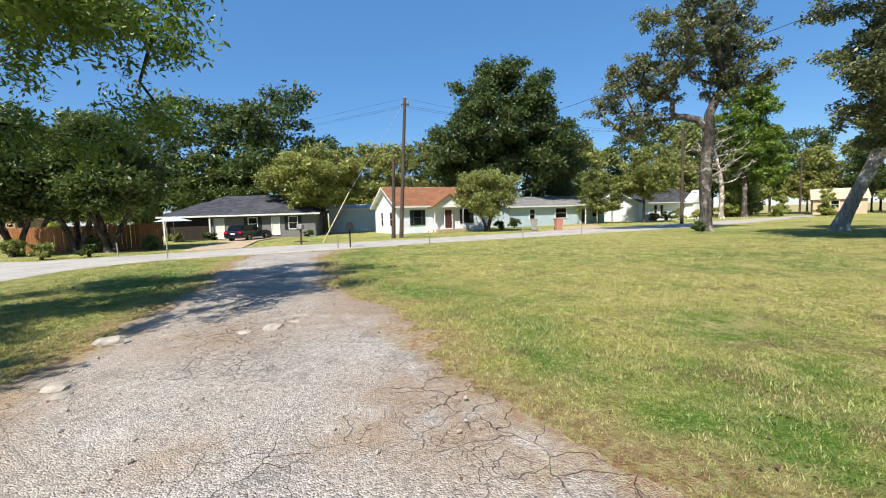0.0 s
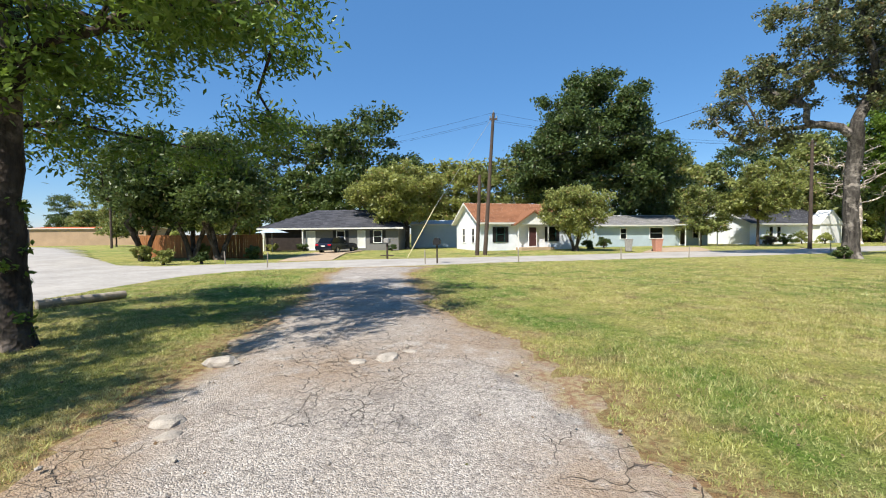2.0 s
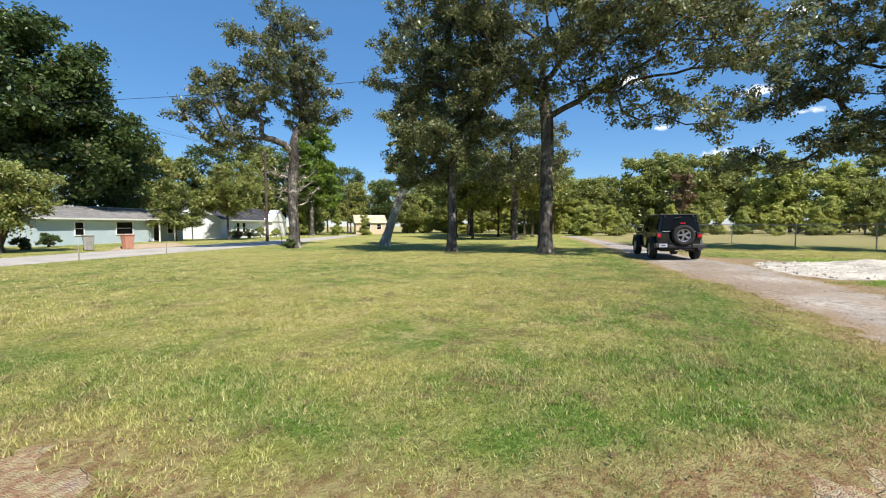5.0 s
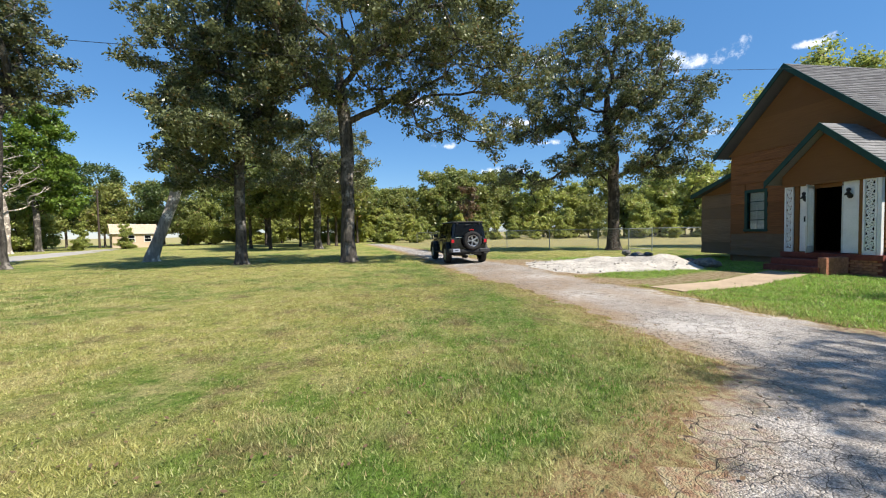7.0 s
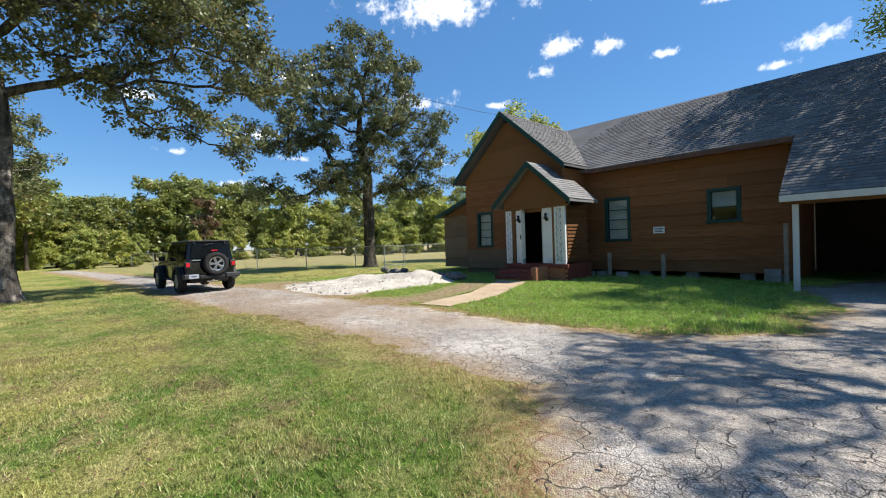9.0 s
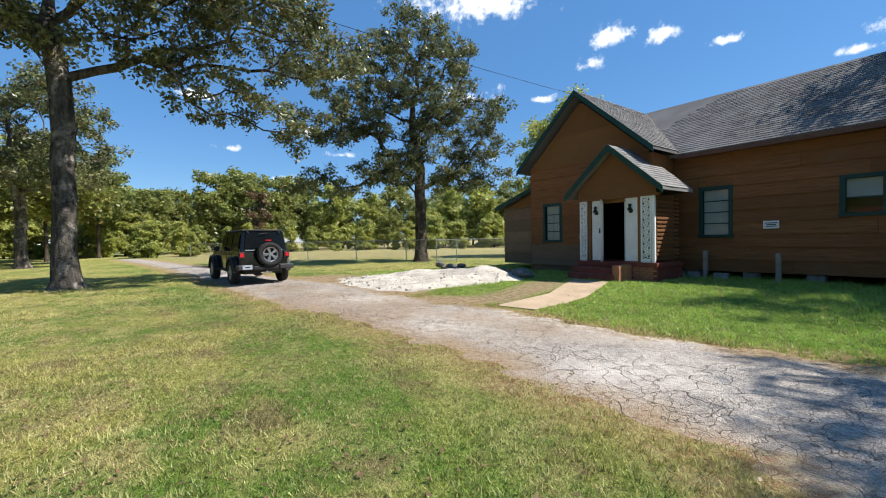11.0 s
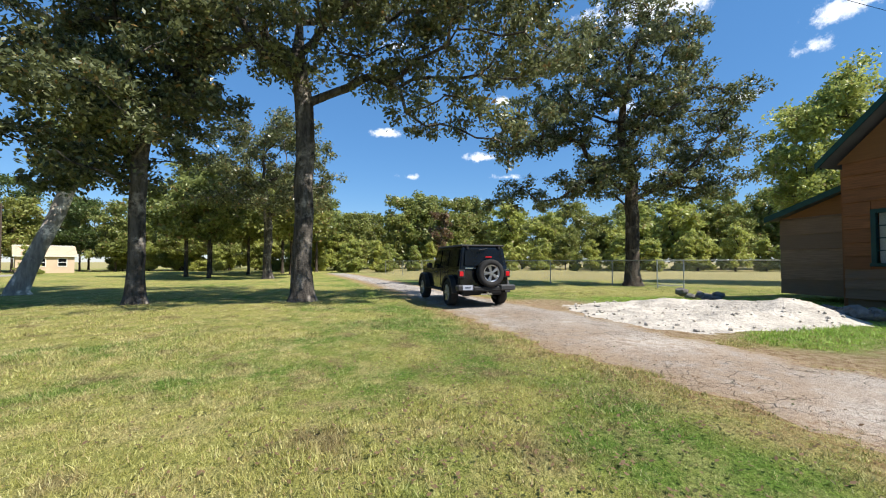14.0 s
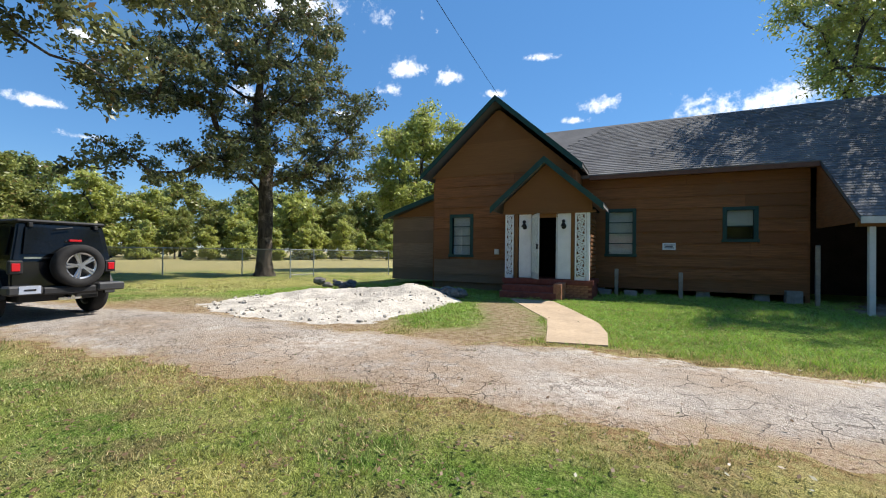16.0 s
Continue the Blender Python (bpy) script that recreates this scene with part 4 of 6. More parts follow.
shingle_field("shingles", (-16.2, EAVE_Y, EAVE_Z), (1, 0, 0), (0, 1, SL), X_RIGHT + 16.2, (RIDGE_Y - EAVE_Y) * cs, M["shingle"], house, cut=lambda s, t: s > 2.95 + t * 0.66)
shingle_field("shingles", (X_CUT, CP_Y, CP_Z), (1, 0, 0), (0, 1, SL), X_RIGHT - X_CUT, (EAVE_Y - CP_Y) * cs, M["shingle"], house)
part("fascia", slab(-10.2, EAVE_Y - 0.03, EAVE_Z - 0.17, X_CUT, EAVE_Y - 0.002, EAVE_Z - 0.02), plain("brown_fascia", (0.12, 0.06, 0.04), 0.7), house, "brown eave board")
part("soffit", slab(-10.2, EAVE_Y, EAVE_Z - 0.14, X_CUT, 14.46, EAVE_Z - 0.11), M["board"], house)
part("fascia", slab(X_CUT, CP_Y - 0.03, CP_Z - 0.17, X_RIGHT, CP_Y - 0.002, CP_Z - 0.01), M["offwhite"], house, "pale carport fascia board")
# cheek between house wall and carport roof
bm = bmesh.new()
prism(bm, [(CP_Y + 0.1, CP_Z - 0.12), (14.46, EAVE_Z + 0.05), (14.46, CP_Z - 0.12)], "x", X_CUT + 0.02, X_CUT + 0.1)
part("cheek", bm, M["board"], house, "brown triangular carport end board")


def gable_roof(cx, half, peak, slope, y0, y1, trim, mat, over=0.0, courses=True):
    """Two slopes, rake boards and a shingle skin for a gable that faces -y."""
    ez = peak - half * slope
    bm = bmesh.new()
    prism(bm, [(cx - half, ez), (cx, peak), (cx + half, ez), (cx + half, ez - 0.1), (cx, peak - 0.13), (cx - half, ez - 0.1)], "y", y0, y1)
    part("roof_deck", bm, mat, house)
    for sgn in (-1, 1):
        bm = bmesh.new()
        prism(bm, [(cx, peak + 0.02), (cx + sgn * half * 1.0, ez + 0.02), (cx + sgn * half * 1.0, ez - 0.2), (cx, peak - 0.2)], "y", y0 - 0.035, y0 - 0.002)
        part("rake_board", bm, trim, house, "dark green rake board")
        k = math.hypot(1, slope)
        if courses:
            shingle_field("shingles", (cx + sgn * half, y0, ez), (0, 1, 0), (-sgn, 0, slope), y1 - y0, half * k, mat, house)


gable_roof(GX, 3.05, 7.13, GSL, 12.5, 18.0, M["green"], M["shingle"])
PX = -11.3
gable_roof(PX, 1.8, 4.53, 0.88, 11.55, 13.6, M["green"], M["shingle_pale"])

# porch
porch_floor = part("porch_floor", slab(-12.72, 11.8, 0.42, -9.8, 13.6, 0.58), M["brick"], house, "dark red painted porch slab")
bm = bmesh.new()
box(bm, -12.68, 11.85, -0.1, -9.84, 13.6, 0.42)
part("porch_base", bm, M["brick"], house)
rnd = random.Random(5)
brick_mesh = None
for row in range(6):
    for col in range(4):
        x = -10.72 + col * 0.225 + (0.11 if row % 2 else 0)
        if x + 0.21 > -9.8:
            continue
        if brick_mesh is None:
            b = part("brick", slab(0, 0, 0, 0.212, 0.03, 0.072, 0.005), M["brickraw"], porch_floor)
            brick_mesh = b.data
        else:
            b = link_mesh("brick", brick_mesh, None, porch_floor)
        b.location = (x, 11.825 + rnd.uniform(-0.004, 0.004), -0.04 + row * 0.082)
for i, (y0, z1) in enumerate(((10.95, 0.2), (11.25, 0.39))):
    part("step", slab(-12.55, y0, -0.1, -10.78, y0 + 0.6, z1, 0.012), M["brick"], house, "dark red painted step")
part("step_pier", slab(-10.86, 11.0, -0.1, -10.62, 11.8, 0.5, 0.02), M["brickraw"], house, "worn brick step pier")
bm = bmesh.new()
prism(bm, [(-12.72, 2.78), (-9.85, 2.78), (-9.85, 3.08), (PX, 4.34), (-12.72, 3.08)], "y", 11.85, 11.93)
part("porch_gable", bm, M["panel"], house, "tan plywood porch gable")
part("porch_lintel", slab(-12.75, 11.84, 2.72, -9.75, 11.98, 2.8), M["panel"], house)
# ceiling coloured near-black for the shade under the porch roof
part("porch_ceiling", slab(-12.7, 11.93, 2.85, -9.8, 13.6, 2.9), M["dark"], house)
for x0, x1 in ((-12.35, -12.23), (-10.5, -10.39)):
    part("post", slab(x0, 11.93, 0.58, x1, 12.03, 2.78), M["panel"], house, "brown porch post")


def lattice_panel(x0, x1, y, z0, z1, seed):
    """White cut-out scroll panel: a frame with curled straps."""
    rnd = random.Random(seed)
    bm = bmesh.new()
    w = 0.05
    box(bm, x0, y, z0, x0 + w, y + 0.05, z1)
    box(bm, x1 - w, y, z0, x1, y + 0.05, z1)
    box(bm, x0, y, z0, x1, y + 0.05, z0 + 0.12)
    box(bm, x0, y, z1 - 0.06, x1, y + 0.05, z1)
    z, k = z0 + 0.14, 0
    cx, hw = (x0 + x1) / 2, (x1 - x0) / 2 - w * 0.8
    while z < z1 - 0.12:
        s = 1 if k % 2 else -1
        for cz, rr, turn in ((z + 0.05, hw * 0.8, s), (z + 0.12, hw * 0.55, -s)):
            pts = [(cx + turn * hw * 0.25 + rr * (1 - i / 16) * math.cos(i * 0.75) * turn, y + 0.025, cz + rr * (1 - i / 16) * math.sin(i * 0.75)) for i in range(12)]
            for a, b in zip(pts, pts[1:]):
                rod(bm, a, b, 0.014, sides=5)
        rod(bm, (cx - s * hw, y + 0.025, z), (cx + s * hw, y + 0.025, z + 0.1), 0.015, sides=5)
        z += 0.13
        k += 1
    return part("lattice_panel", bm, M["white"], house, "white cut-out scrollwork panel")


lattice_panel(-12.66, -12.37, 11.88, 0.58, 2.74, 1)
lattice_panel(-10.37, -10.03, 11.88, 0.58, 2.74, 2)
part("corner_post", slab(-10.02, 11.88, 0.58, -9.92, 11.98, 2.78), M["white"], house, "white corner post")
for x0, x1, lx in ((-12.2, -11.78, -12.0), (-10.92, -10.5, -10.72)):
    p = part("door_panel", slab(x0, 11.95, 0.6, x1, 12.0, 2.72, 0.01), M["white"], house, "white painted board panel")
    bm = bmesh.new()
    rod(bm, (lx, 11.9, 2.28), (lx, 11.94, 2.28), 0.07, sides=12)
    rod(bm, (lx, 11.92, 2.3), (lx, 11.85, 2.4), 0.018)
    rod(bm, (lx, 11.85, 2.42), (lx, 11.85, 2.3), 0.03, 0.1, sides=12)
    bmesh.ops.create_uvsphere(bm, u_segments=10, v_segments=6, radius=0.06, matrix=Matrix.Translation((lx, 11.86, 2.46)))
    lamp = part("porch_light", bm, M["black"], p, "black wall lantern", smooth=True)
# open storm door, hinged at the panel's edge and swung outwards
bm = bmesh.new()
dw, dh = 0.84, 2.08
box(bm, 0, 0, 0, 0.09, 0.035, dh)
box(bm, dw - 0.09, 0, 0, dw, 0.035, dh)
box(bm, 0, 0, 0, dw, 0.035, 0.2)
box(bm, 0, 0, dh - 0.1, dw, 0.035, dh)
sd = part("storm_door", bm, M["offwhite"], house, "open white metal storm door")
sd.matrix_local = pose(-11.77, 11.93, 0.6, 0, 0, -62)
for k in range(6):
    part("door_bar", slab(0.14 + k * 0.11, 0.008, 0.2, 0.165 + k * 0.11, 0.028, dh - 0.1, 0), M["offwhite"], sd)
part("handle", slab(dw - 0.07, -0.05, 0.95, dw - 0.03, 0.0, 1.12), M["black"], sd)
part("door_jamb", slab(-10.98, 11.97, 0.6, -10.93, 12.1, 2.72), M["offwhite"], house)
part("door_head", slab(-11.78, 11.97, 2.6, -10.93, 12.05, 2.72), M["panel"], house)
# louvred porch side
for k in range(16):
    part("slat", slab(-9.93, 12.0, 0.66 + k * 0.13, -9.9, 13.5, 0.74 + k * 0.13, 0.004), M["board"], house)
part("porch_wall", slab(-12.68, 11.95, 0.58, -12.64, 13.0, 2.8), M["board"], house)

# lean-to at the far end
leanto = wall_part("wall", M["oldboard"], house, (-18.3, 13.64, 0.25, -15.9, 13.75, 2.95), (-18.3, 13.64, 0.25, -18.2, 20, 2.95), label="weathered grey lean-to wall")
lap_boards(leanto, -18.3, -15.92, 13.64, 0.25, 2.9, M["oldboard"], 0.52)
bm = bmesh.new()
prism(bm, [(-18.6, 2.98), (-15.9, 3.85), (-15.9, 3.74), (-18.6, 2.87)], "y", 13.3, 20)
part("roof_deck", bm, M["shingle"], house)
bm = bmesh.new()
prism(bm, [(-18.6, 3.0), (-15.9, 3.87), (-15.9, 3.68), (-18.6, 2.8)], "y", 13.26, 13.297)
part("rake_board", bm, M["green"], house)
bm = bmesh.new()
prism(bm, [(-18.2, 2.92), (-15.9, 2.92), (-15.9, 3.7)], "y", 13.6, 13.7)
part("gable", bm, M["panel"], house)


def sash_window(hole, y, bars, blind, two_panes=False):
    x0, z0, x1, z1 = hole
    bm = bmesh.new()
    t = 0.12
    box(bm, x0, y - 0.075, z0, x0 + t, y + 0.05, z1, 0.006)
    box(bm, x1 - t, y - 0.075, z0, x1, y + 0.05, z1, 0.006)
    box(bm, x0 + t, y - 0.075, z1 - t, x1 - t, y + 0.05, z1, 0.006)
    box(bm, x0 - 0.03, y - 0.1, z0, x1 + 0.03, y + 0.05, z0 + 0.1, 0.006)
    w = part("window", bm, M["green"], house, "green-framed sash window with drawn blind")
    ix0, ix1, iz0, iz1 = x0 + t, x1 - t, z0 + 0.1, z1 - t
    for f in bars:
        zz = iz0 + (iz1 - iz0) * f
        part("glazing_bar", slab(ix0, y - 0.02, zz - 0.016, ix1, y + 0.02, zz + 0.016, 0.003), M["green"], w)
    edges = [0, *bars, 1]
    for a, b in zip(edges, edges[1:]):
        za, zb = iz0 + (iz1 - iz0) * a, iz0 + (iz1 - iz0) * b
        g = part("pane", slab(ix0, y, za + 0.012, ix1, y + 0.006, zb - 0.012, 0), M["glass"], w)
        g.visible_shadow = False
    if two_panes:
        part("glazing_bar", slab((ix0 + ix1) / 2 - 0.012, y - 0.018, iz0, (ix0 + ix1) / 2 + 0.012, y + 0.018, iz0 + (iz1 - iz0) * 0.66, 0.003), M["offwhite"], w)
    part("blind", slab(ix0, y + 0.09, iz0 + (iz1 - iz0) * blind, ix1, y + 0.1, iz1, 0), M["offwhite"], w, "off-white blind")
    # near-black sheet behind the pane imitates the unlit room
    if blind > 0.1:
        part("window_shade", slab(ix0, y + 0.5, iz0, ix1, y + 0.52, iz1, 0), M["dark"], w)


sash_window(W1, 12.97, (0.25, 0.5, 0.75), 0.0, True)
sash_window(W2, 14.52, (0.25, 0.5, 0.75), 0.0)
sash_window(W3, 14.52, (0.45,), 0.45)

# carport
part("carport_post", slab(-3.5, 11.72, 0, -3.38, 11.84, CP_Z - 0.1), M["offwhite"], house, "pale timber carport post")
part("carport_post", slab(3.8, 11.72, 0, 3.92, 11.84, CP_Z - 0.1), M["offwhite"], house)
part("carport_post", slab(-3.95, 13.6, 0, -3.85, 13.7, 1.75), M["post"], house, "grey timber post")
# carport back and ceiling carry their shade as near-black colour
wall_part("carport_wall", M["dark"], house, (-3.8, 19.0, 0, 4.1, 19.1, 5.5), (4.0, 14.0, 0, 4.1, 19.1, 4.2), label="carport back wall painted near-black as shade")
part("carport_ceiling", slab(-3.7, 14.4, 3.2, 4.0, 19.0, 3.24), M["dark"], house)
part("carport_lintel", slab(-3.72, 11.7, CP_Z - 0.24, 4.0, 11.86, CP_Z - 0.1), M["panel"], house)

# loose things by the house
for x, h in ((-9.25, 0.92), (-7.3, 0.85)):
    t = tagged(part("timber_post", slab(x - 0.06, 13.85, -0.05, x + 0.06, 13.97, h, 0.01), M["post"]), "short grey timber post standing by the house wall", "post", "posts by the wall")
    t.matrix_world = HOUSE
for x, y, r in ((-10.1, 13.9, 5), (-9.6, 14.0, -8), (-8.8, 13.95, 3), (-4.3, 14.2, 2), (-4.3, 14.2, 4)):
    bm = bmesh.new()
    box(bm, -0.2, -0.1, 0, 0.2, -0.07, 0.19, 0.006)
    box(bm, -0.2, 0.07, 0, 0.2, 0.1, 0.19, 0.006)
    for c in (-0.185, 0, 0.185):
        box(bm, c - 0.016, -0.07, 0, c + 0.016, 0.07, 0.19)
    t = tagged(part("cinder_block", bm, M["block"]), "grey hollow cinder block on the ground", "block", "loose blocks")
    up = 0.19 if (x, r) == (-4.3, 4) else 0
    t.matrix_world = HOUSE @ pose(x, y, up, 0, 0, r)
sign = thing("wall_sign", "small white notice on the brown wall", "sign", HOUSE @ pose(-7.62, 14.44, 1.72))
part("plate", slab(-0.2, -0.012, -0.12, 0.2, 0.0, 0.12, 0.004), M["white"], sign)
for z, w in ((0.05, 0.16), (0.0, 0.12), (-0.05, 0.14)):
    part("text_bar", slab(-w, -0.016, z - 0.013, w, -0.0125, z + 0.013, 0), M["black"], sign)
box_e = tagged(part("meter_box", slab(-13.38, 12.86, 1.36, -13.2, 12.91, 1.56, 0.01), M["offwhite"]), "small off-white outlet box on the wall", "outlet box")
box_e.matrix_world = HOUSE

# front walk
bm = bmesh.new()
walk_pts = [(14.7, -6.7), (14.0, -5.95), (12.8, -4.75), (11.85, -3.8), (11.25, -2.7), (10.75, -1.75), (9.95, -2.2), (10.35, -3.2), (10.9, -4.15), (12.0, -5.45), (13.4, -7.0)]
prism(bm, walk_pts, "z", -0.05, 0.013)
tagged(part("front_walk", bm, M["concrete"]), "tan concrete front walk", "path", kind="structure")
# caliche heap and spread
PILE = [(17.4, 0.9), (15.1, 0.2), (14.0, -0.8), (14.5, -2.8), (15.4, -4.9), (17.0, -6.0), (19.5, -5.6), (21.0, -4.0), (20.4, -1.3), (19.0, 0.6)]
grid_mesh("caliche_mound", np.arange(13.5, 22, 0.11), np.arange(-7, 1.5, 0.11), lambda x, y: outline_distance(PILE, x, y) + 0.25 * wobble(x, y, 2.2, 1) > -0.4,
          lambda x, y: ground_z(x, y) + np.clip((outline_distance(PILE, x, y) + 0.25 * wobble(x, y, 2.2, 1) + 0.1 * wobble(x, y, 7, 3)) * 0.1, -0.05, 0.03) + 0.06 * smoothstep(0.2, 1.2, outline_distance(PILE, x, y)) + 0.36 * np.exp(-((x - 16.4) ** 2 / 0.9 + (y + 4.2) ** 2 / 0.8)) + 0.2 * np.exp(-((x - 17.8) ** 2 + (y + 3.4) ** 2) / 0.7) + 0.14 * np.exp(-((x - 15.6) ** 2 + (y + 2.4) ** 2) / 0.5) + 0.16 * np.exp(-((x - 18.8) ** 2 + (y + 2.4) ** 2) / 0.6) + (0.035 * wobble(x, y, 4.5, 2) + 0.03 * wobble(x, y, 13, 3)) * smoothstep(0.1, 0.8, outline_distance(PILE, x, y)),
          {}, M["caliche"], "spread heap of white caliche gravel beside the drive", kind="", category="gravel heap")


def stone(name, label, at, s, mat, seed, flat=0.6, group="", category="stone"):
    rnd = random.Random(seed)
    bm = bmesh.new()
    bmesh.ops.create_icosphere(bm, subdivisions=2, radius=1)
    for v in bm.verts:
        k = 1 + 0.32 * noise.noise(v.co * 1.6 + Vector((seed, 0, 0))) + rnd.uniform(-0.05, 0.05)
        v.co = Vector((v.co.x * k * s, v.co.y * k * s * 0.75, v.co.z * k * s * flat))
    ob = tagged(part(name, bm, mat), label, category, group)
    ob.matrix_world = pose(at[0], at[1], at[2] if len(at) > 2 else gz(at[0], at[1]) + s * flat * 0.35, 0, 0, rnd.uniform(0, 360))
    return ob


rnd = random.Random(8)
for k in range(26):
    stone("rubble_chunk", "dark broken asphalt chunk dumped by the gravel heap", (16.5 + rnd.uniform(-0.8, 0.9), -5.35 + rnd.uniform(-0.4, 0.4), rnd.uniform(0.08, 0.24)), rnd.uniform(0.1, 0.26), M["rubble"], 100 + k, group="rubble by the house")
for k in range(14):
    stone("rubble_chunk", "dark broken asphalt chunk dumped by the gravel heap", (20.9 + rnd.uniform(-1.3, 1.2), -4.6 + rnd.uniform(-0.5, 0.5), rnd.uniform(0.1, 0.26)), rnd.uniform(0.1, 0.26), M["rubble"], 130 + k, group="rubble behind the heap")
for x, y, s in ((-3.55, 3.75, 0.14), (-3.35, 3.55, 0.1), (-4.15, 5.15, 0.2), (-2.95, 2.95, 0.055), (-3.1, 3.3, 0.06), (-2.3, 5.6, 0.16), (-2.6, 5.4, 0.12), (-2.1, 5.9, 0.1), (-2.4, 2.4, 0.05), (-1.05, 2.2, 0.05)):
    stone("limestone_chunk", "pale broken limestone chunk on the drive", (x, y), s, M["rock"], int(s * 1000) + int(x * 10), 0.4, "stones on the drive")
rnd = random.Random(21)
bm = bmesh.new()
for k in range(420):
    x, y = rnd.uniform(-4, 4), rnd.uniform(-2, 9)
    if drive_inside(np.array(x), np.array(y)) < 0.1:
        continue
    s = rnd.uniform(0.008, 0.026)
    bmesh.ops.create_icosphere(bm, subdivisions=1, radius=s, matrix=pose(x, y, gz(x, y) + 0.035 + s * 0.2, rnd.uniform(0, 90), 0, rnd.uniform(0, 360)) @ Matrix.Diagonal((1, 0.8, 0.6, 1)))
tagged(part("loose_pebbles", bm, M["rock"]), "loose pale pebbles scattered on the drive", "pebbles", kind="stuff")

rnd = random.Random(33)
bm = bmesh.new()
for k in range(380):
    x, y = rnd.uniform(14, 21), rnd.uniform(-6, 0.8)
    d = float(outline_distance(PILE, np.array(x), np.array(y)))
    if d < -0.25:
        continue
    s = rnd.uniform(0.02, 0.06)
    lump = 0.36 * math.exp(-((x - 16.4) ** 2 / 0.9 + (y + 4.2) ** 2 / 0.8)) + 0.2 * math.exp(-((x - 17.8) ** 2 + (y + 3.4) ** 2) / 0.7) + 0.14 * math.exp(-((x - 15.6) ** 2 + (y + 2.4) ** 2) / 0.5)
    bmesh.ops.create_icosphere(bm, subdivisions=1, radius=s, matrix=pose(x, y, gz(x, y) + lump + 0.05 * min(1, max(0, d)) + 0.03, rnd.uniform(0, 90), 0, rnd.uniform(0, 360)) @ Matrix.Diagonal((1, 0.8, 0.65, 1)))
tagged(part("caliche_stones", bm, M["caliche"]), "loose pale stones on the caliche mound", "stones", kind="stuff")

# ---- vehicles ----


def lathe(bm, profile, steps, m):
    """Turns (radius, along) points round the y axis, closed."""
    rings = []
    for k in range(steps):
        a = 2 * math.pi * k / steps
        rings.append([bm.verts.new(m @ Vector((r * math.cos(a), y, r * math.sin(a)))) for r, y in profile])
    n = len(profile)
    for k in range(steps):
        for i in range(n):
            bm.faces.new((rings[k][i], rings[k][(i + 1) % n], rings[(k + 1) % steps][(i + 1) % n], rings[(k + 1) % steps][i]))
    bmesh.ops.recalc_face_normals(bm, faces=bm.faces)
    return bm


def wheel(parent, at, radius, width, spokes=5, name="wheel", out=1):
    """Tyre and alloy rim about the y axis; out is the side on which the rim shows."""
    w = part("tyre", lathe(bmesh.new(), [(radius * 0.62, -width / 2), (radius * 0.93, -width / 2), (radius, -width * 0.36), (radius, width * 0.36), (radius * 0.93, width / 2), (radius * 0.62, width / 2)], 36, Matrix()), M["rubber"], parent, smooth=True)
    w.name = name
    w.matrix_local = at
    bm = lathe(bmesh.new(), [(radius * 0.55, -width * 0.4), (radius * 0.64, -width * 0.45), (radius * 0.64, width * 0.45), (radius * 0.55, width * 0.4)], 36, Matrix())
    for k in range(spokes):
        for dd in (-0.13, 0.13):
            a = 2 * math.pi * k / spokes + dd
            b = 2 * math.pi * k / spokes + dd * 0.5
            rod(bm, (math.cos(b) * radius * 0.1, out * width * 0.36, math.sin(b) * radius * 0.1), (math.cos(a) * radius * 0.6, out * width * 0.42, math.sin(a) * radius * 0.6), radius * 0.065, sides=6)
    rod(bm, (0, out * width * 0.2, 0), (0, out * width * 0.44, 0), radius * 0.16, sides=14)
    part("rim", bm, M["alloy"], w, "grey alloy rim")
    bm = bmesh.new()
    rod(bm, (0, -out * width * 0.1, 0), (0, out * width * 0.12, 0), radius * 0.56, sides=24)
    part("brake_disc", bm, M["plastic"], w)
    return w


suv = thing("off_road_suv", "black four-door off-road vehicle with a spare wheel on its tailgate", "car", pose(18.78, 3.5, gz(18.8, 3.5) + 0.035, 0, 0, 20))
bm = bmesh.new()
prism(bm, [(-0.72, 0.62), (-0.72, 1.1), (2.15, 1.12), (2.2, 1.14), (3.45, 1.06), (3.52, 0.95), (3.52, 0.62), (3.3, 0.52), (2.4, 0.46), (0.4, 0.46), (-0.3, 0.55)], "y", -0.78, 0.78)
bmesh.ops.bevel(bm, geom=bm.edges[:], offset=0.035, segments=2, affect="EDGES")
body = part("body", bm, M["carblack"], suv, "gloss black body", smooth=False)
# cabin narrows upwards
bm = bmesh.new()
lo = [(-0.72, -0.77, 1.08), (2.1, -0.77, 1.1), (2.1, 0.77, 1.1), (-0.72, 0.77, 1.08)]
hi = [(-0.62, -0.66, 1.78), (1.62, -0.66, 1.8), (1.62, 0.66, 1.8), (-0.62, 0.66, 1.78)]
vs = [bm.verts.new(p) for p in lo + hi]
for f in ((0, 3, 2, 1), (4, 5, 6, 7), (0, 1, 5, 4), (1, 2, 6, 5), (2, 3, 7, 6), (3, 0, 4, 7)):
    bm.faces.new([vs[i] for i in f])
bmesh.ops.recalc_face_normals(bm, faces=bm.faces)
bmesh.ops.bevel(bm, geom=bm.edges[:], offset=0.03, segments=2, affect="EDGES")
part("cabin", bm, M["carblack"], suv)
part("hard_top", slab(-0.66, -0.69, 1.77, 1.66, 0.69, 1.84, 0.03), M["plastic"], suv, "matt black hard top")


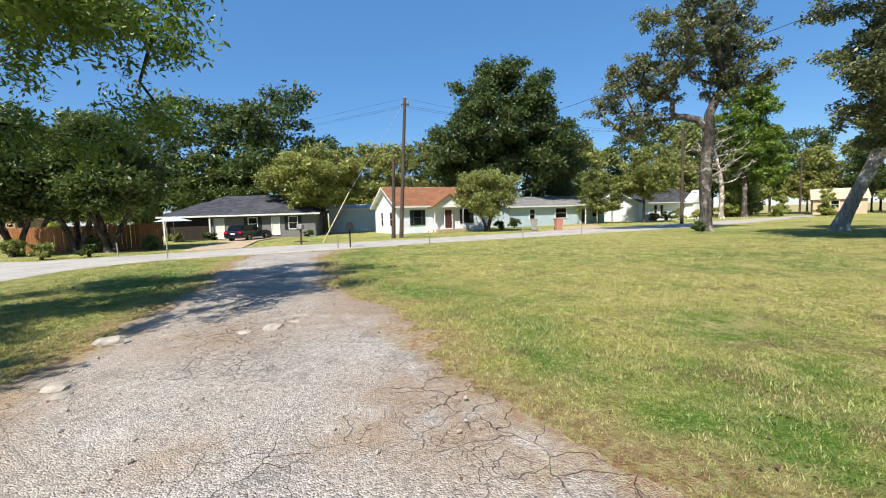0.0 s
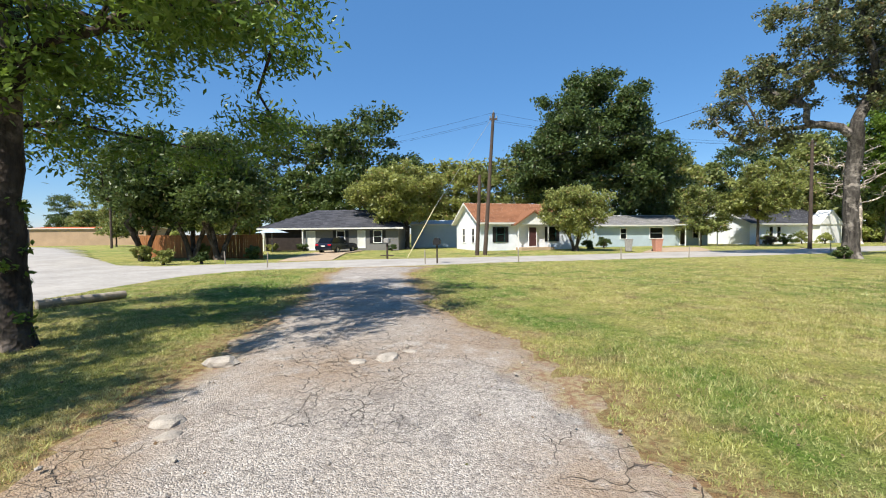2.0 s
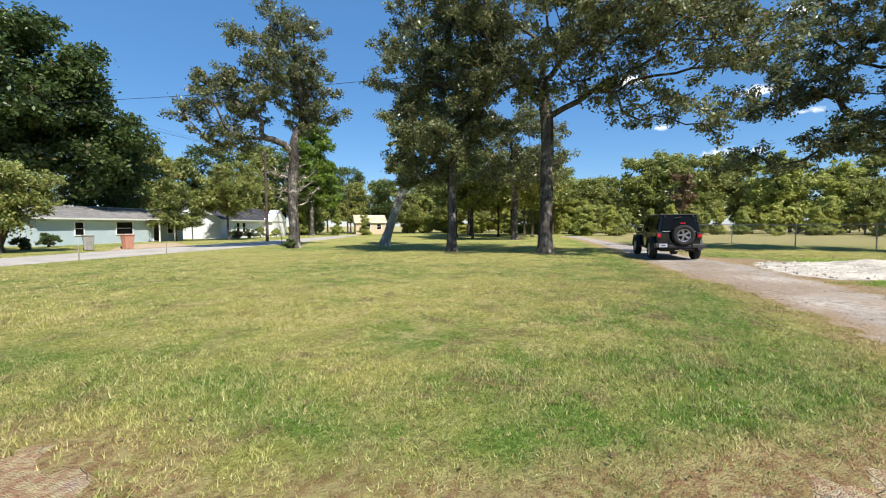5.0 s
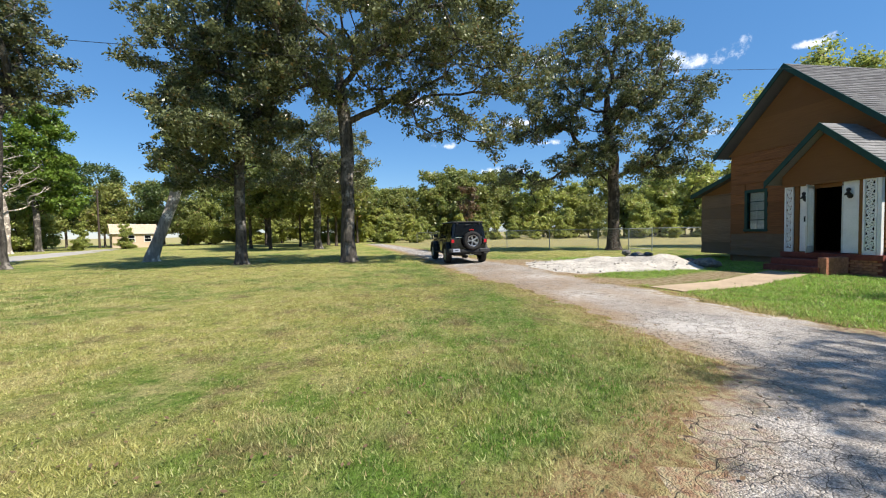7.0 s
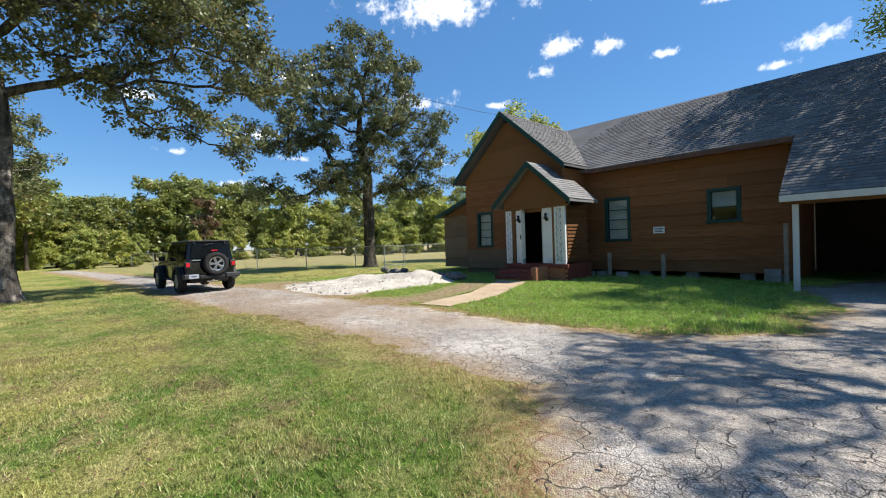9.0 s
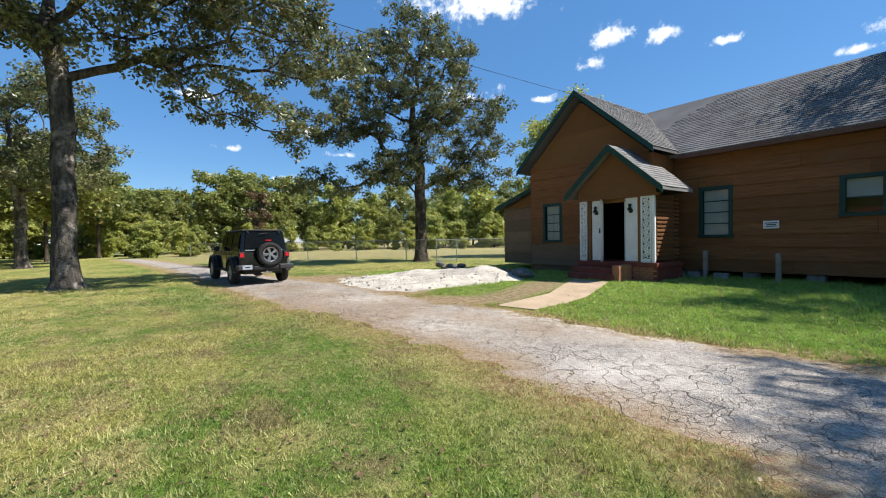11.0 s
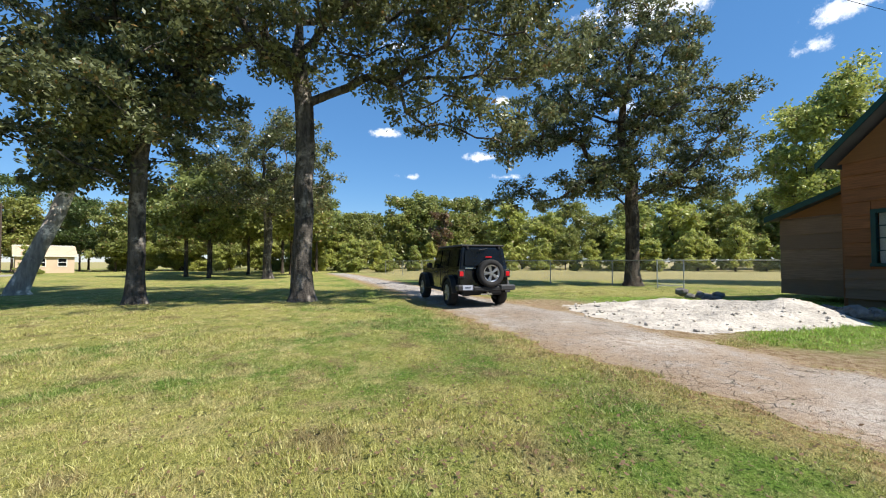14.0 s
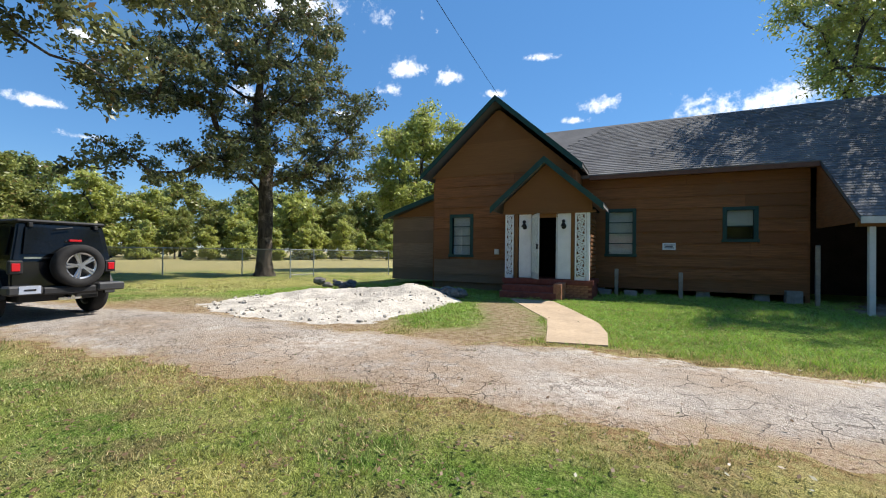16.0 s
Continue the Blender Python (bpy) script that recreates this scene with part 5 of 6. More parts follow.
def side_glass(x0, x1, z0, z1, s):
    def p(x, z):
        return Vector((x, s * (0.785 - (z - 1.08) * 0.157), z))
    bm = bmesh.new()
    a = [bm.verts.new(p(x, z)) for x, z in ((x0, z0), (x1, z0), (x1 - (0.2 if x1 > 1.7 else 0.02), z1), (x0 + 0.02, z1))]
    b = [bm.verts.new(v.co + Vector((0, s * 0.012, 0))) for v in a]
    bm.faces.new(b)
    for i in range(4):
        bm.faces.new((a[i], a[(i + 1) % 4], b[(i + 1) % 4], b[i]))
    bmesh.ops.recalc_face_normals(bm, faces=bm.faces)
    part("side_window", bm, M["tint"], suv, "dark tinted side window")


for s in (-1, 1):
    side_glass(-0.55, 0.3, 1.2, 1.7, s)
    side_glass(0.38, 1.1, 1.2, 1.7, s)
    side_glass(1.18, 1.95, 1.2, 1.7, s)
    part("door_seam", slab(0.33, s * 0.782, 0.55, 0.345, s * 0.79, 1.12, 0), M["plastic"], suv)
    part("door_seam", slab(1.13, s * 0.782, 0.55, 1.145, s * 0.79, 1.12, 0), M["plastic"], suv)
    for x in (0.95, 1.75):
        part("door_handle", slab(x - 0.26, s * 0.79, 0.98, x - 0.12, s * 0.815, 1.01, 0.006), M["plastic"], suv)
    part("side_step", slab(0.48, s * 0.72, 0.4, 2.5, s * 0.86, 0.46, 0.02), M["plastic"], suv)
    part("wing_mirror", slab(1.86, s * 0.84, 1.12, 1.96, s * 1.04, 1.3, 0.03), M["plastic"], suv)
    # flared wheel arches
    for cx in (0, 3.0):
        bm = bmesh.new()
        arch = [(cx + 0.56 * math.cos(a), 0.42 + 0.52 * math.sin(a)) for a in [math.pi * k / 8 for k in range(9)]]
        arch2 = [(cx + 0.49 * math.cos(a), 0.4 + 0.46 * math.sin(a)) for a in [math.pi * k / 8 for k in range(8, -1, -1)]]
        prism(bm, arch + arch2, "y", s * 0.76, s * 0.94)
        part("wheel_arch", bm, M["plastic"], suv, "black flared wheel arch")
    wheel(suv, pose(0, s * 0.8, 0.4), 0.4, 0.25, out=s)
    wheel(suv, pose(3.0, s * 0.8, 0.4), 0.4, 0.25, out=s)
    tl = part("tail_light", slab(-0.79, s * 0.62, 0.86, -0.7, s * 0.82, 1.1, 0.02), M["plastic"], suv)
    part("lens", slab(-0.805, s * 0.67, 0.91, -0.785, s * 0.79, 1.05, 0.01), M["redlens"], tl, "red tail-light lens")
    part("bumper_end", slab(-0.98, s * 0.42, 0.5, -0.72, s * 0.9, 0.66, 0.03), plain("grey_bumper", (0.05, 0.05, 0.052), 0.4, 0.1), suv, "dark grey bumper corner")
part("bumper", slab(-0.95, -0.42, 0.48, -0.74, 0.42, 0.62, 0.03), M["plastic"], suv)
plate = part("number_plate", slab(-0.99, 0.46, 0.52, -0.98, 0.76, 0.66, 0.004), plain("plate_grey_blue", (0.35, 0.38, 0.45), 0.4), suv, "pale number plate")
part("text_bar", slab(-0.995, 0.53, 0.575, -0.991, 0.69, 0.605, 0), M["carnavy"], plate)
bm = bmesh.new()
rod(bm, (-0.75, 0, 0.42), (-1.0, 0, 0.42), 0.035)
box(bm, -0.92, -0.18, 0.37, -0.84, 0.18, 0.42, 0.01)
part("tow_hitch", bm, M["chrome"], suv, "bare metal tow hitch")
bm = bmesh.new()
vs = [bm.verts.new(p) for p in ((-0.735, -0.62, 1.22), (-0.735, 0.62, 1.22), (-0.655, 0.56, 1.7), (-0.655, -0.56, 1.7))]
vb = [bm.verts.new(v.co + Vector((-0.014, 0, 0.002))) for v in vs]
bm.faces.new(vb)
for i in range(4):
    bm.faces.new((vs[i], vs[(i + 1) % 4], vb[(i + 1) % 4], vb[i]))
bmesh.ops.recalc_face_normals(bm, faces=bm.faces)
part("rear_window", bm, M["tint"], suv, "dark tinted rear window")
part("tailgate_seam", slab(-0.735, -0.6, 1.13, -0.722, 0.6, 1.16, 0), M["chrome"], suv)
wheel(suv, pose(-0.9, -0.12, 1.0, 0, 0, 90), 0.4, 0.24, out=1, name="spare_wheel")
part("spare_bracket", slab(-0.88, -0.24, 0.88, -0.7, 0.0, 1.1, 0.02), M["plastic"], suv)
part("brake_lamp", slab(-0.8, -0.22, 1.45, -0.76, -0.02, 1.49, 0.006), M["redlens"], suv)
bm = bmesh.new()
rod(bm, (-0.72, -0.1, 1.72), (-0.74, 0.16, 1.68), 0.012)
part("rear_wiper", bm, M["plastic"], suv)
for y in (-0.5, 0.5):
    part("glass_hinge", slab(-0.7, y - 0.03, 1.7, -0.63, y + 0.03, 1.78, 0.008), M["plastic"], suv)
part("underbody", slab(-0.6, -0.62, 0.34, 3.4, 0.62, 0.5, 0.02), M["plastic"], suv)

car = thing("dark_sedan", "dark navy car parked before the grey house", "car", pose(-17.6, 37.0, gz(-17.6, 36) + 0.01, 0, 0, 82))
bm = bmesh.new()
prism(bm, [(-0.95, 0.3), (-1.0, 0.75), (-0.9, 0.95), (3.0, 0.9), (3.65, 0.75), (3.7, 0.35)], "y", -0.88, 0.88)
bmesh.ops.bevel(bm, geom=bm.edges[:], offset=0.06, segments=2, affect="EDGES")
part("body", bm, M["carnavy"], car)
bm = bmesh.new()
prism(bm, [(-0.85, 0.93), (-0.4, 1.42), (1.3, 1.45), (2.2, 0.93)], "y", -0.72, 0.72)
bmesh.ops.bevel(bm, geom=bm.edges[:], offset=0.07, segments=2, affect="EDGES")
part("cabin", bm, M["tint"], car)
for s in (-1, 1):
    wheel(car, pose(0, s * 0.8, 0.33), 0.33, 0.2, out=s)
    wheel(car, pose(2.75, s * 0.8, 0.33), 0.33, 0.2, out=s)
    part("tail_light", slab(-1.02, s * 0.5, 0.72, -0.95, s * 0.84, 0.86, 0.02), M["redlens"], car)
part("number_plate", slab(-1.02, -0.2, 0.62, -1.0, 0.2, 0.74, 0.005), M["offwhite"], car)

# ---- neighbours ----


def opening(parent, kind, x, y, z0, w, h, face, frame_mat, inner, shutters=None):
    """A framed window or door on a wall that faces -y (face 'front') or -x (face 'left')."""
    bm = bmesh.new()
    t = 0.07
    for a, b, c, d in ((0, 0, t, h), (w - t, 0, w, h), (t, h - t, w - t, h), (t, 0, w - t, t), (t, h * 0.5 - 0.025, w - t, h * 0.5 + 0.025)):
        if kind == "door" and b > 0 and b < h * 0.6:
            continue
        box(bm, a, -0.06, b, c, 0.03, d)
    ob = part(kind, bm, frame_mat, parent)
    ob.matrix_local = pose(x, y, z0) if face == "front" else pose(x, y, z0, 0, 0, -90)
    part("pane" if kind == "window" else "leaf", slab(t, -0.015, t, w - t, 0.02, h - t, 0), inner, ob)
    if shutters:
        for sx in (-0.38, w + 0.03):
            part("shutter", slab(sx, -0.05, 0, sx + 0.35, 0.0, h, 0.006), shutters, ob)
    return ob


def neighbour(name, label, at, w, d, eave, rise, roof_kind, wall_mat, roof_mat, over=0.4):
    """A house with its front along +x at y=0 and its depth along +y."""
    ob = thing(name, label, "house", at)
    bm = bmesh.new()
    box(bm, 0, 0, -0.4, w, 0.15, eave)
    box(bm, 0, d - 0.15, -0.4, w, d, eave)
    box(bm, 0, 0.15, -0.4, 0.15, d - 0.15, eave)
    box(bm, w - 0.15, 0.15, -0.4, w, d - 0.15, eave)
    part("wall", bm, wall_mat, ob)
    h = d / 2 + over
    e0 = eave - 0.05
    k = math.hypot(h, rise)
    if roof_kind == "gable":
        bm = bmesh.new()
        prism(bm, [(-over, e0), (d / 2, e0 + rise), (d + over, e0), (d + over, e0 - 0.14), (d / 2, e0 + rise - 0.16), (-over, e0 - 0.14)], "x", -over, w + over)
        part("roof_deck", bm, M["white"], ob)
        bm = bmesh.new()
        for x in (0.0, w - 0.14):
            bm = bmesh.new()
            prism(bm, [(0, eave), (d, eave), (d / 2, e0 + rise - 0.2)], "x", x, x + 0.14)
            part("gable", bm, wall_mat, ob)
        shingle_field("shingles", (-over, -over, e0), (1, 0, 0), (0, h, rise), w + 2 * over, k, roof_mat, ob, tab=0.5, course=0.25)
        shingle_field("shingles", (-over, d + over, e0), (1, 0, 0), (0, -h, rise), w + 2 * over, k, roof_mat, ob, tab=0.5, course=0.25)
    else:
        bm = bmesh.new()
        a = [bm.verts.new(p) for p in ((-over, -over, e0), (w + over, -over, e0), (w + over, d + over, e0), (-over, d + over, e0), (h - over, d / 2, e0 + rise), (w + over - h, d / 2, e0 + rise))]
        for f in ((0, 1, 5, 4), (1, 2, 5), (2, 3, 4, 5), (3, 0, 4), (3, 2, 1, 0)):
            bm.faces.new([a[i] for i in f])
        bmesh.ops.recalc_face_normals(bm, faces=bm.faces)
        part("roof_deck", bm, roof_mat, ob)
        shingle_field("shingles", (-over, -over, e0), (1, 0, 0), (0, h, rise), w + 2 * over, k, roof_mat, ob, cut=lambda s, t: t * h / k < s < w + 2 * over - t * h / k, tab=0.5, course=0.25)
        shingle_field("shingles", (-over, d + over, e0), (0, -1, 0), (h, 0, rise), d + 2 * over, k, roof_mat, ob, cut=lambda s, t: t * h / k < s < d + 2 * over - t * h / k, tab=0.5, course=0.25)
        shingle_field("shingles", (w + over, -over, e0), (0, 1, 0), (-h, 0, rise), d + 2 * over, k, roof_mat, ob, cut=lambda s, t: t * h / k < s < d + 2 * over - t * h / k, tab=0.5, course=0.25)
    part("fascia", slab(-over, -over - 0.03, e0 - 0.16, w + over, -over - 0.002, e0, 0), M["offwhite"], ob)
    return ob


# grey house with a hip roof
nh = neighbour("grey_house", "low grey house with dark hip roof and black shutters", pose(-27.3, 42.0, -0.2, 0, 0, 6), 14.6, 8.5, 2.45, 2.15, "hip", M["greywall"], M["shingle_dark"], 0.6)
for x in (7.9, 11.9):
    opening(nh, "window", x, -0.01, 0.75, 0.95, 1.35, "front", M["white"], M["tint"], M["black"])
opening(nh, "door", 4.6, -0.01, 0, 1.0, 2.1, "front", M["white"], M["offwhite"])
opening(nh, "door", 10.2, -0.01, 0.2, 0.85, 1.9, "front", M["white"], M["offwhite"])
# no recess is built; a flat near-black sheet stands for the porch's shade
part("porch_recess", slab(0.1, -0.04, 0.0, 4.3, -0.01, 2.4, 0), M["dark"], nh, "flat near-black panel drawn as porch shade")
for x in (0.0, 4.3):
    part("porch_post", slab(x, -0.5, -0.2, x + 0.14, -0.36, 2.4), M["offwhite"], nh)
# white cottage
nh = neighbour("white_cottage", "white cottage with a rust-coloured shingle roof", pose(-3.9, 40.4, -0.2, 0, 0, 27), 10.5, 6.6, 2.75, 2.1, "gable", M["cottage"], M["shingle_rust"], 0.45)
opening(nh, "window", 1.7, -0.01, 0.8, 0.9, 1.5, "front", M["green"], M["tint"], M["black"])
opening(nh, "window", 7.4, -0.01, 0.8, 0.9, 1.5, "front", M["green"], M["tint"], M["black"])
opening(nh, "door", 5.0, -0.3, 0.3, 0.95, 2.0, "front", M["white"], plain("dull_maroon_door", (0.07, 0.03, 0.028), 0.6))
for y in (2.0, 4.6):
    opening(nh, "window", -0.01, y, 0.7, 0.75, 1.5, "left", M["white"], M["tint"])
bm = bmesh.new()
prism(bm, [(3.6, 2.5), (7.2, 2.5), (7.2, 2.6), (5.4, 3.75), (3.6, 2.6)], "y", -0.7, 2.5)
part("porch_gable", bm, M["white"], nh)
for s in (-1, 1):
    bm = bmesh.new()
    prism(bm, [(5.4, 3.9), (5.4 + s * 2.1, 2.55), (5.4 + s * 2.1, 2.4), (5.4, 3.74)], "y", -0.95, 2.6)
    part("porch_roof", bm, M["shingle_rust"], nh)
part("porch_slab", slab(3.8, -1.2, -0.1, 7.4, 0, 0.28), M["concrete"], nh)
for x in (3.7, 7.0):
    part("porch_post", slab(x, -0.68, 0, x + 0.1, -0.58, 2.5), M["white"], nh)
# blue-grey house
nh = neighbour("blue_grey_house", "pale blue-grey house with low grey roof", pose(8.6, 50.0, -0.25, 0, 0, 24), 15.5, 8, 2.6, 1.3, "gable", M["bluegrey"], M["shingle_pale"], 0.5)
opening(nh, "window", 7.0, -0.01, 0.9, 1.9, 1.35, "front", M["white"], M["tint"])
opening(nh, "door", 11.3, -0.01, 0.1, 0.95, 2.05, "front", M["white"], M["dark"])
opening(nh, "window", 13.2, -0.01, 0.9, 0.9, 1.3, "front", M["white"], M["tint"])
opening(nh, "window", 3.0, -0.01, 0.9, 0.9, 1.3, "front", M["white"], M["tint"])
for x in (10.6, 12.6, 15.2):
    part("porch_post", slab(x, -1.6, 0, x + 0.1, -1.5, 2.45), M["white"], nh)
part("porch_roof", slab(10.2, -1.9, 2.45, 15.9, 0, 2.56), M["offwhite"], nh)
# white bungalow further along
nh = neighbour("white_bungalow", "white bungalow with charcoal roof behind shrubs", pose(28.0, 57.5, -0.25, 0, 0, 30), 18, 8.5, 2.7, 2.4, "gable", M["cottage"], M["shingle_dark"], 0.5)
for x in (3.5, 5.0, 12.5, 14.0):
    opening(nh, "window", x, -0.01, 0.8, 0.85, 1.5, "front", M["white"], M["tint"])
bm = bmesh.new()
prism(bm, [(10.8, 2.5), (16.2, 2.5), (13.5, 4.4)], "y", -1.6, 0)
part("front_gable", bm, M["white"], nh)
part("front_wall", slab(11.2, -1.5, -0.3, 15.8, -0.02, 2.55), M["white"], nh)
nh = neighbour("peach_house", "small peach house far along the road", pose(58.5, 64.0, -0.2, 0, 0, -40), 6, 6, 2.5, 1.5, "gable", M["peach"], M["peach"], 0.3)
opening(nh, "window", 2.0, -0.01, 0.9, 1.0, 1.2, "front", M["white"], M["tint"])
opening(nh, "window", 4.2, -0.01, 0.9, 1.0, 1.2, "front", M["white"], M["tint"])
nh = neighbour("grey_trailer", "pale blue-grey trailer home behind the yard", pose(-13.0, 50.0, -0.2, 0, 0, 4), 7, 4, 2.9, 0.5, "gable", M["bluegrey"], M["bluegrey"], 0.15)
nh = neighbour("garden_shed", "small white shed behind the yard", pose(-8.6, 52.0, -0.2, 0, 0, 10), 2.6, 3, 2.6, 0.8, "gable", M["white"], M["white"], 0.1)
nh = neighbour("shop_building", "tan flat shop building across the western road", pose(-92.0, 66.0, -0.2, 0, 0, 20), 20, 10, 3.4, 0.3, "gable", M["shoptan"], M["orange"], 0.3)
nh = neighbour("shop_building", "pale low shop building far to the west", pose(-118.0, 52.0, -0.2, 0, 0, 28), 26, 10, 3.4, 0.3, "gable", M["greywall"], M["bluegrey"], 0.3)

# cedar fence beside the grey house
wf = thing("cedar_fence", "orange cedar board privacy fence", "fence", pose(-30.2, 29.2, -0.3, 0, 0, -1))
fm = None
for k in range(70):
    if fm is None:
        o = part("fence_board", slab(0, 0, 0, 0.15, 0.02, 1.85, 0.006), M["fence"], wf)
        fm = o.data
    else:
        o = link_mesh("fence_board", fm, None, wf)
    o.location = (k * 0.158, random.Random(k).uniform(-0.01, 0.01), random.Random(k + 9).uniform(-0.03, 0.02))
for z in (0.4, 1.5):
    part("fence_rail", slab(0, 0.025, z, 11.1, 0.065, z + 0.09), M["fence"], wf)


# ---- poles, wires, fence ----
def utility_pole(x, y, h, lean=0.0, arm=True):
    ob = thing("utility_pole", "tall dark creosoted utility pole by the road", "utility pole", pose(x, y, gz(x, y) - 0.1), "utility poles")
    bm = bmesh.new()
    rod(bm, (0, 0, 0), (lean, 0, h), 0.17, 0.11, 12)
    part("pole", bm, M["pole"], ob)
    if arm:
        part("crossarm", slab(lean - 0.3, -0.06, h - 0.55, lean + 0.3, 0.06, h - 0.42), M["pole"], ob)
        for sx in (-0.25, 0.0, 0.25):
            bm = bmesh.new()
            rod(bm, (lean + sx, 0, h - 0.42 if sx else h), (lean + sx, 0, h - 0.24 if sx else h + 0.16), 0.035, 0.05, 8)
            part("insulator", bm, M["steel"], ob)
    return ob


utility_pole(-2.95, 33.2, 11.0, 0.7)
utility_pole(-3.55, 33.0, 6.3, 0.25, False)
utility_pole(25.5, 43.0, 9.8, 0.0)
utility_pole(60.0, 68.0, 9.8, 0.0)
utility_pole(-58.0, 52.0, 10.0, 0.0)
utility_pole(-64.0, 62.0, 10.0, 0.2)


def wire(name, a, b, sag, r=0.007):
    a, b = Vector(a), Vector(b)
    bm = bmesh.new()
    pts = [a.lerp(b, k / 14) - Vector((0, 0, sag * 4 * (k / 14) * (1 - k / 14))) for k in range(15)]
    side, top = (b - a).cross(Vector((0, 0, 1))).normalized() * r, Vector((0, 0, r))
    rings = [[bm.verts.new(p + o) for o in (side, top, -side, -top)] for p in pts]
    for p, q in zip(rings, rings[1:]):
        for i in range(4):
            bm.faces.new((p[i], p[(i + 1) % 4], q[(i + 1) % 4], q[i]))
    return tagged(part(name, bm, M["black"]), "thin black overhead power line", "power line", "overhead lines")


for dz, dx in ((10.9, 0.0), (10.3, 0.35), (10.3, -0.35), (7.0, 0.0)):
    wire("power_line", (-2.3 + dx, 33.2, dz - 0.2), (25.5 + dx, 43.0, min(dz, 9.6) - 0.3), 0.7)
    wire("power_line", (25.5 + dx, 43.0, min(dz, 9.6) - 0.3), (60.0 + dx, 68.0, min(dz, 9.6) - 0.3), 0.9)
    wire("power_line", (-2.3 + dx, 33.2, dz - 0.2), (-58.0 + dx, 52.0, min(dz, 9.8) - 0.3), 1.2)
wire("power_line", (-3.3, 33.0, 6.1), (16.35, -8.75, 6.9), 1.15)

FENCE = [(27.6, -12.5), (28.2, -7.7), (27.9, -6.2), (31.0, -5.0), (33.6, -1.9), (36.4, 1.4), (39.5, 4.8), (43.0, 7.6), (47.5, 10.0), (53.0, 12.8)]
cl = thing("chain_link_fence", "galvanised chain-link fence with a gate", "fence", pose(0, 0, 0))
for x, y in FENCE:
    bm = bmesh.new()
    rod(bm, (x, y, -0.1), (x, y, 1.5), 0.032, sides=8)
    part("fence_post", bm, M["steel"], cl)
for n, ((ax, ay), (bx, by)) in enumerate(zip(FENCE, FENCE[1:])):
    L = math.hypot(bx - ax, by - ay)
    bm = bmesh.new()
    z1 = 1.46
    rod(bm, (ax, ay, z1), (bx, by, z1), 0.022, sides=6)
    if n == 1:
        rod(bm, (ax, ay, 0.15), (bx, by, 0.15), 0.022, sides=6)
    part("fence_rail" if n != 1 else "gate_frame", bm, M["steel"], cl)
    dx, dy = (bx - ax) / L, (by - ay) / L
    vs = []
    H0, H1 = 0.04, z1
    s = -(H1 - H0)
    while s < L:
        for up in (1, -1):
            s0, s1 = s, s + (H1 - H0)
            za, zb = (H0, H1) if up > 0 else (H1, H0)
            if s0 < 0:
                za += (zb - za) * (-s0) / (s1 - s0)
                s0 = 0
            if s1 > L:
                zb = za + (zb - za) * (L - s0) / (s1 - s0)
                s1 = L
            w = 0.004
            vs += [(ax + dx * s0, ay + dy * s0, za - w), (ax + dx * s1, ay + dy * s1, zb - w), (ax + dx * s1, ay + dy * s1, zb + w), (ax + dx * s0, ay + dy * s0, za + w)]
        s += 0.11
    array_mesh("wire_mesh", np.array(vs), 4, M["steel"], cl)

# roadside things
mb = thing("mailbox", "black mailbox on a dark post by the road", "mailbox", pose(-4.8, 22.6, gz(-4.8, 22.6)))
bm = bmesh.new()
rod(bm, (0, 0, -0.1), (0, 0, 1.02), 0.045)
part("post", bm, M["pole"], mb)
bm = bmesh.new()
prism(bm, [(-0.17, 1.02), (0.17, 1.02), (0.17, 1.25), (0.1, 1.36), (0, 1.4), (-0.1, 1.36), (-0.17, 1.25)], "y", -0.28, 0.28)
part("mail_box_shell", bm, M["black"], mb)
mb = thing("mailbox", "grey mailbox on a stand across the road", "mailbox", pose(-9.2, 27.9, gz(-9.2, 27.9)))
bm = bmesh.new()
rod(bm, (0, 0, -0.1), (0, 0, 1.05), 0.07)
box(bm, -0.45, -0.1, 0.2, 0.45, 0.1, 0.26)
part("post", bm, M["pole"], mb)
part("mail_box_shell", slab(-0.18, -0.28, 1.05, 0.18, 0.28, 1.4, 0.06), M["block"], mb)
gw = thing("guy_wire", "yellow-guarded guy wire anchored beside the poles", "guy wire", pose(0, 0, 0))
bm = bmesh.new()
rod(bm, (-8.2, 29.5, -0.2), (-6.4, 30.6, 3.4), 0.035)
part("guard", bm, M["yellow"], gw)
bm = bmesh.new()
rod(bm, (-6.4, 30.6, 3.4), (-2.4, 33.1, 10.2), 0.012)
part("cable", bm, M["steel"], gw)
for x, y in ((-5.3, 21.9), (-0.5, 24.0), (5.6, 27.2), (10.4, 29.9), (-12.4, 19.0), (-16.6, 21.6), (22.0, 35.2)):
    bm = bmesh.new()
    rod(bm, (0, 0, -0.1), (random.Random(int(x * 9)).uniform(-0.06, 0.06), 0, 0.75), 0.03)
    t = tagged(part("marker_post", bm, M["post"]), "short grey marker stake at the road's edge", "stake", "roadside stakes")
    t.matrix_world = pose(x, y, gz(x, y))


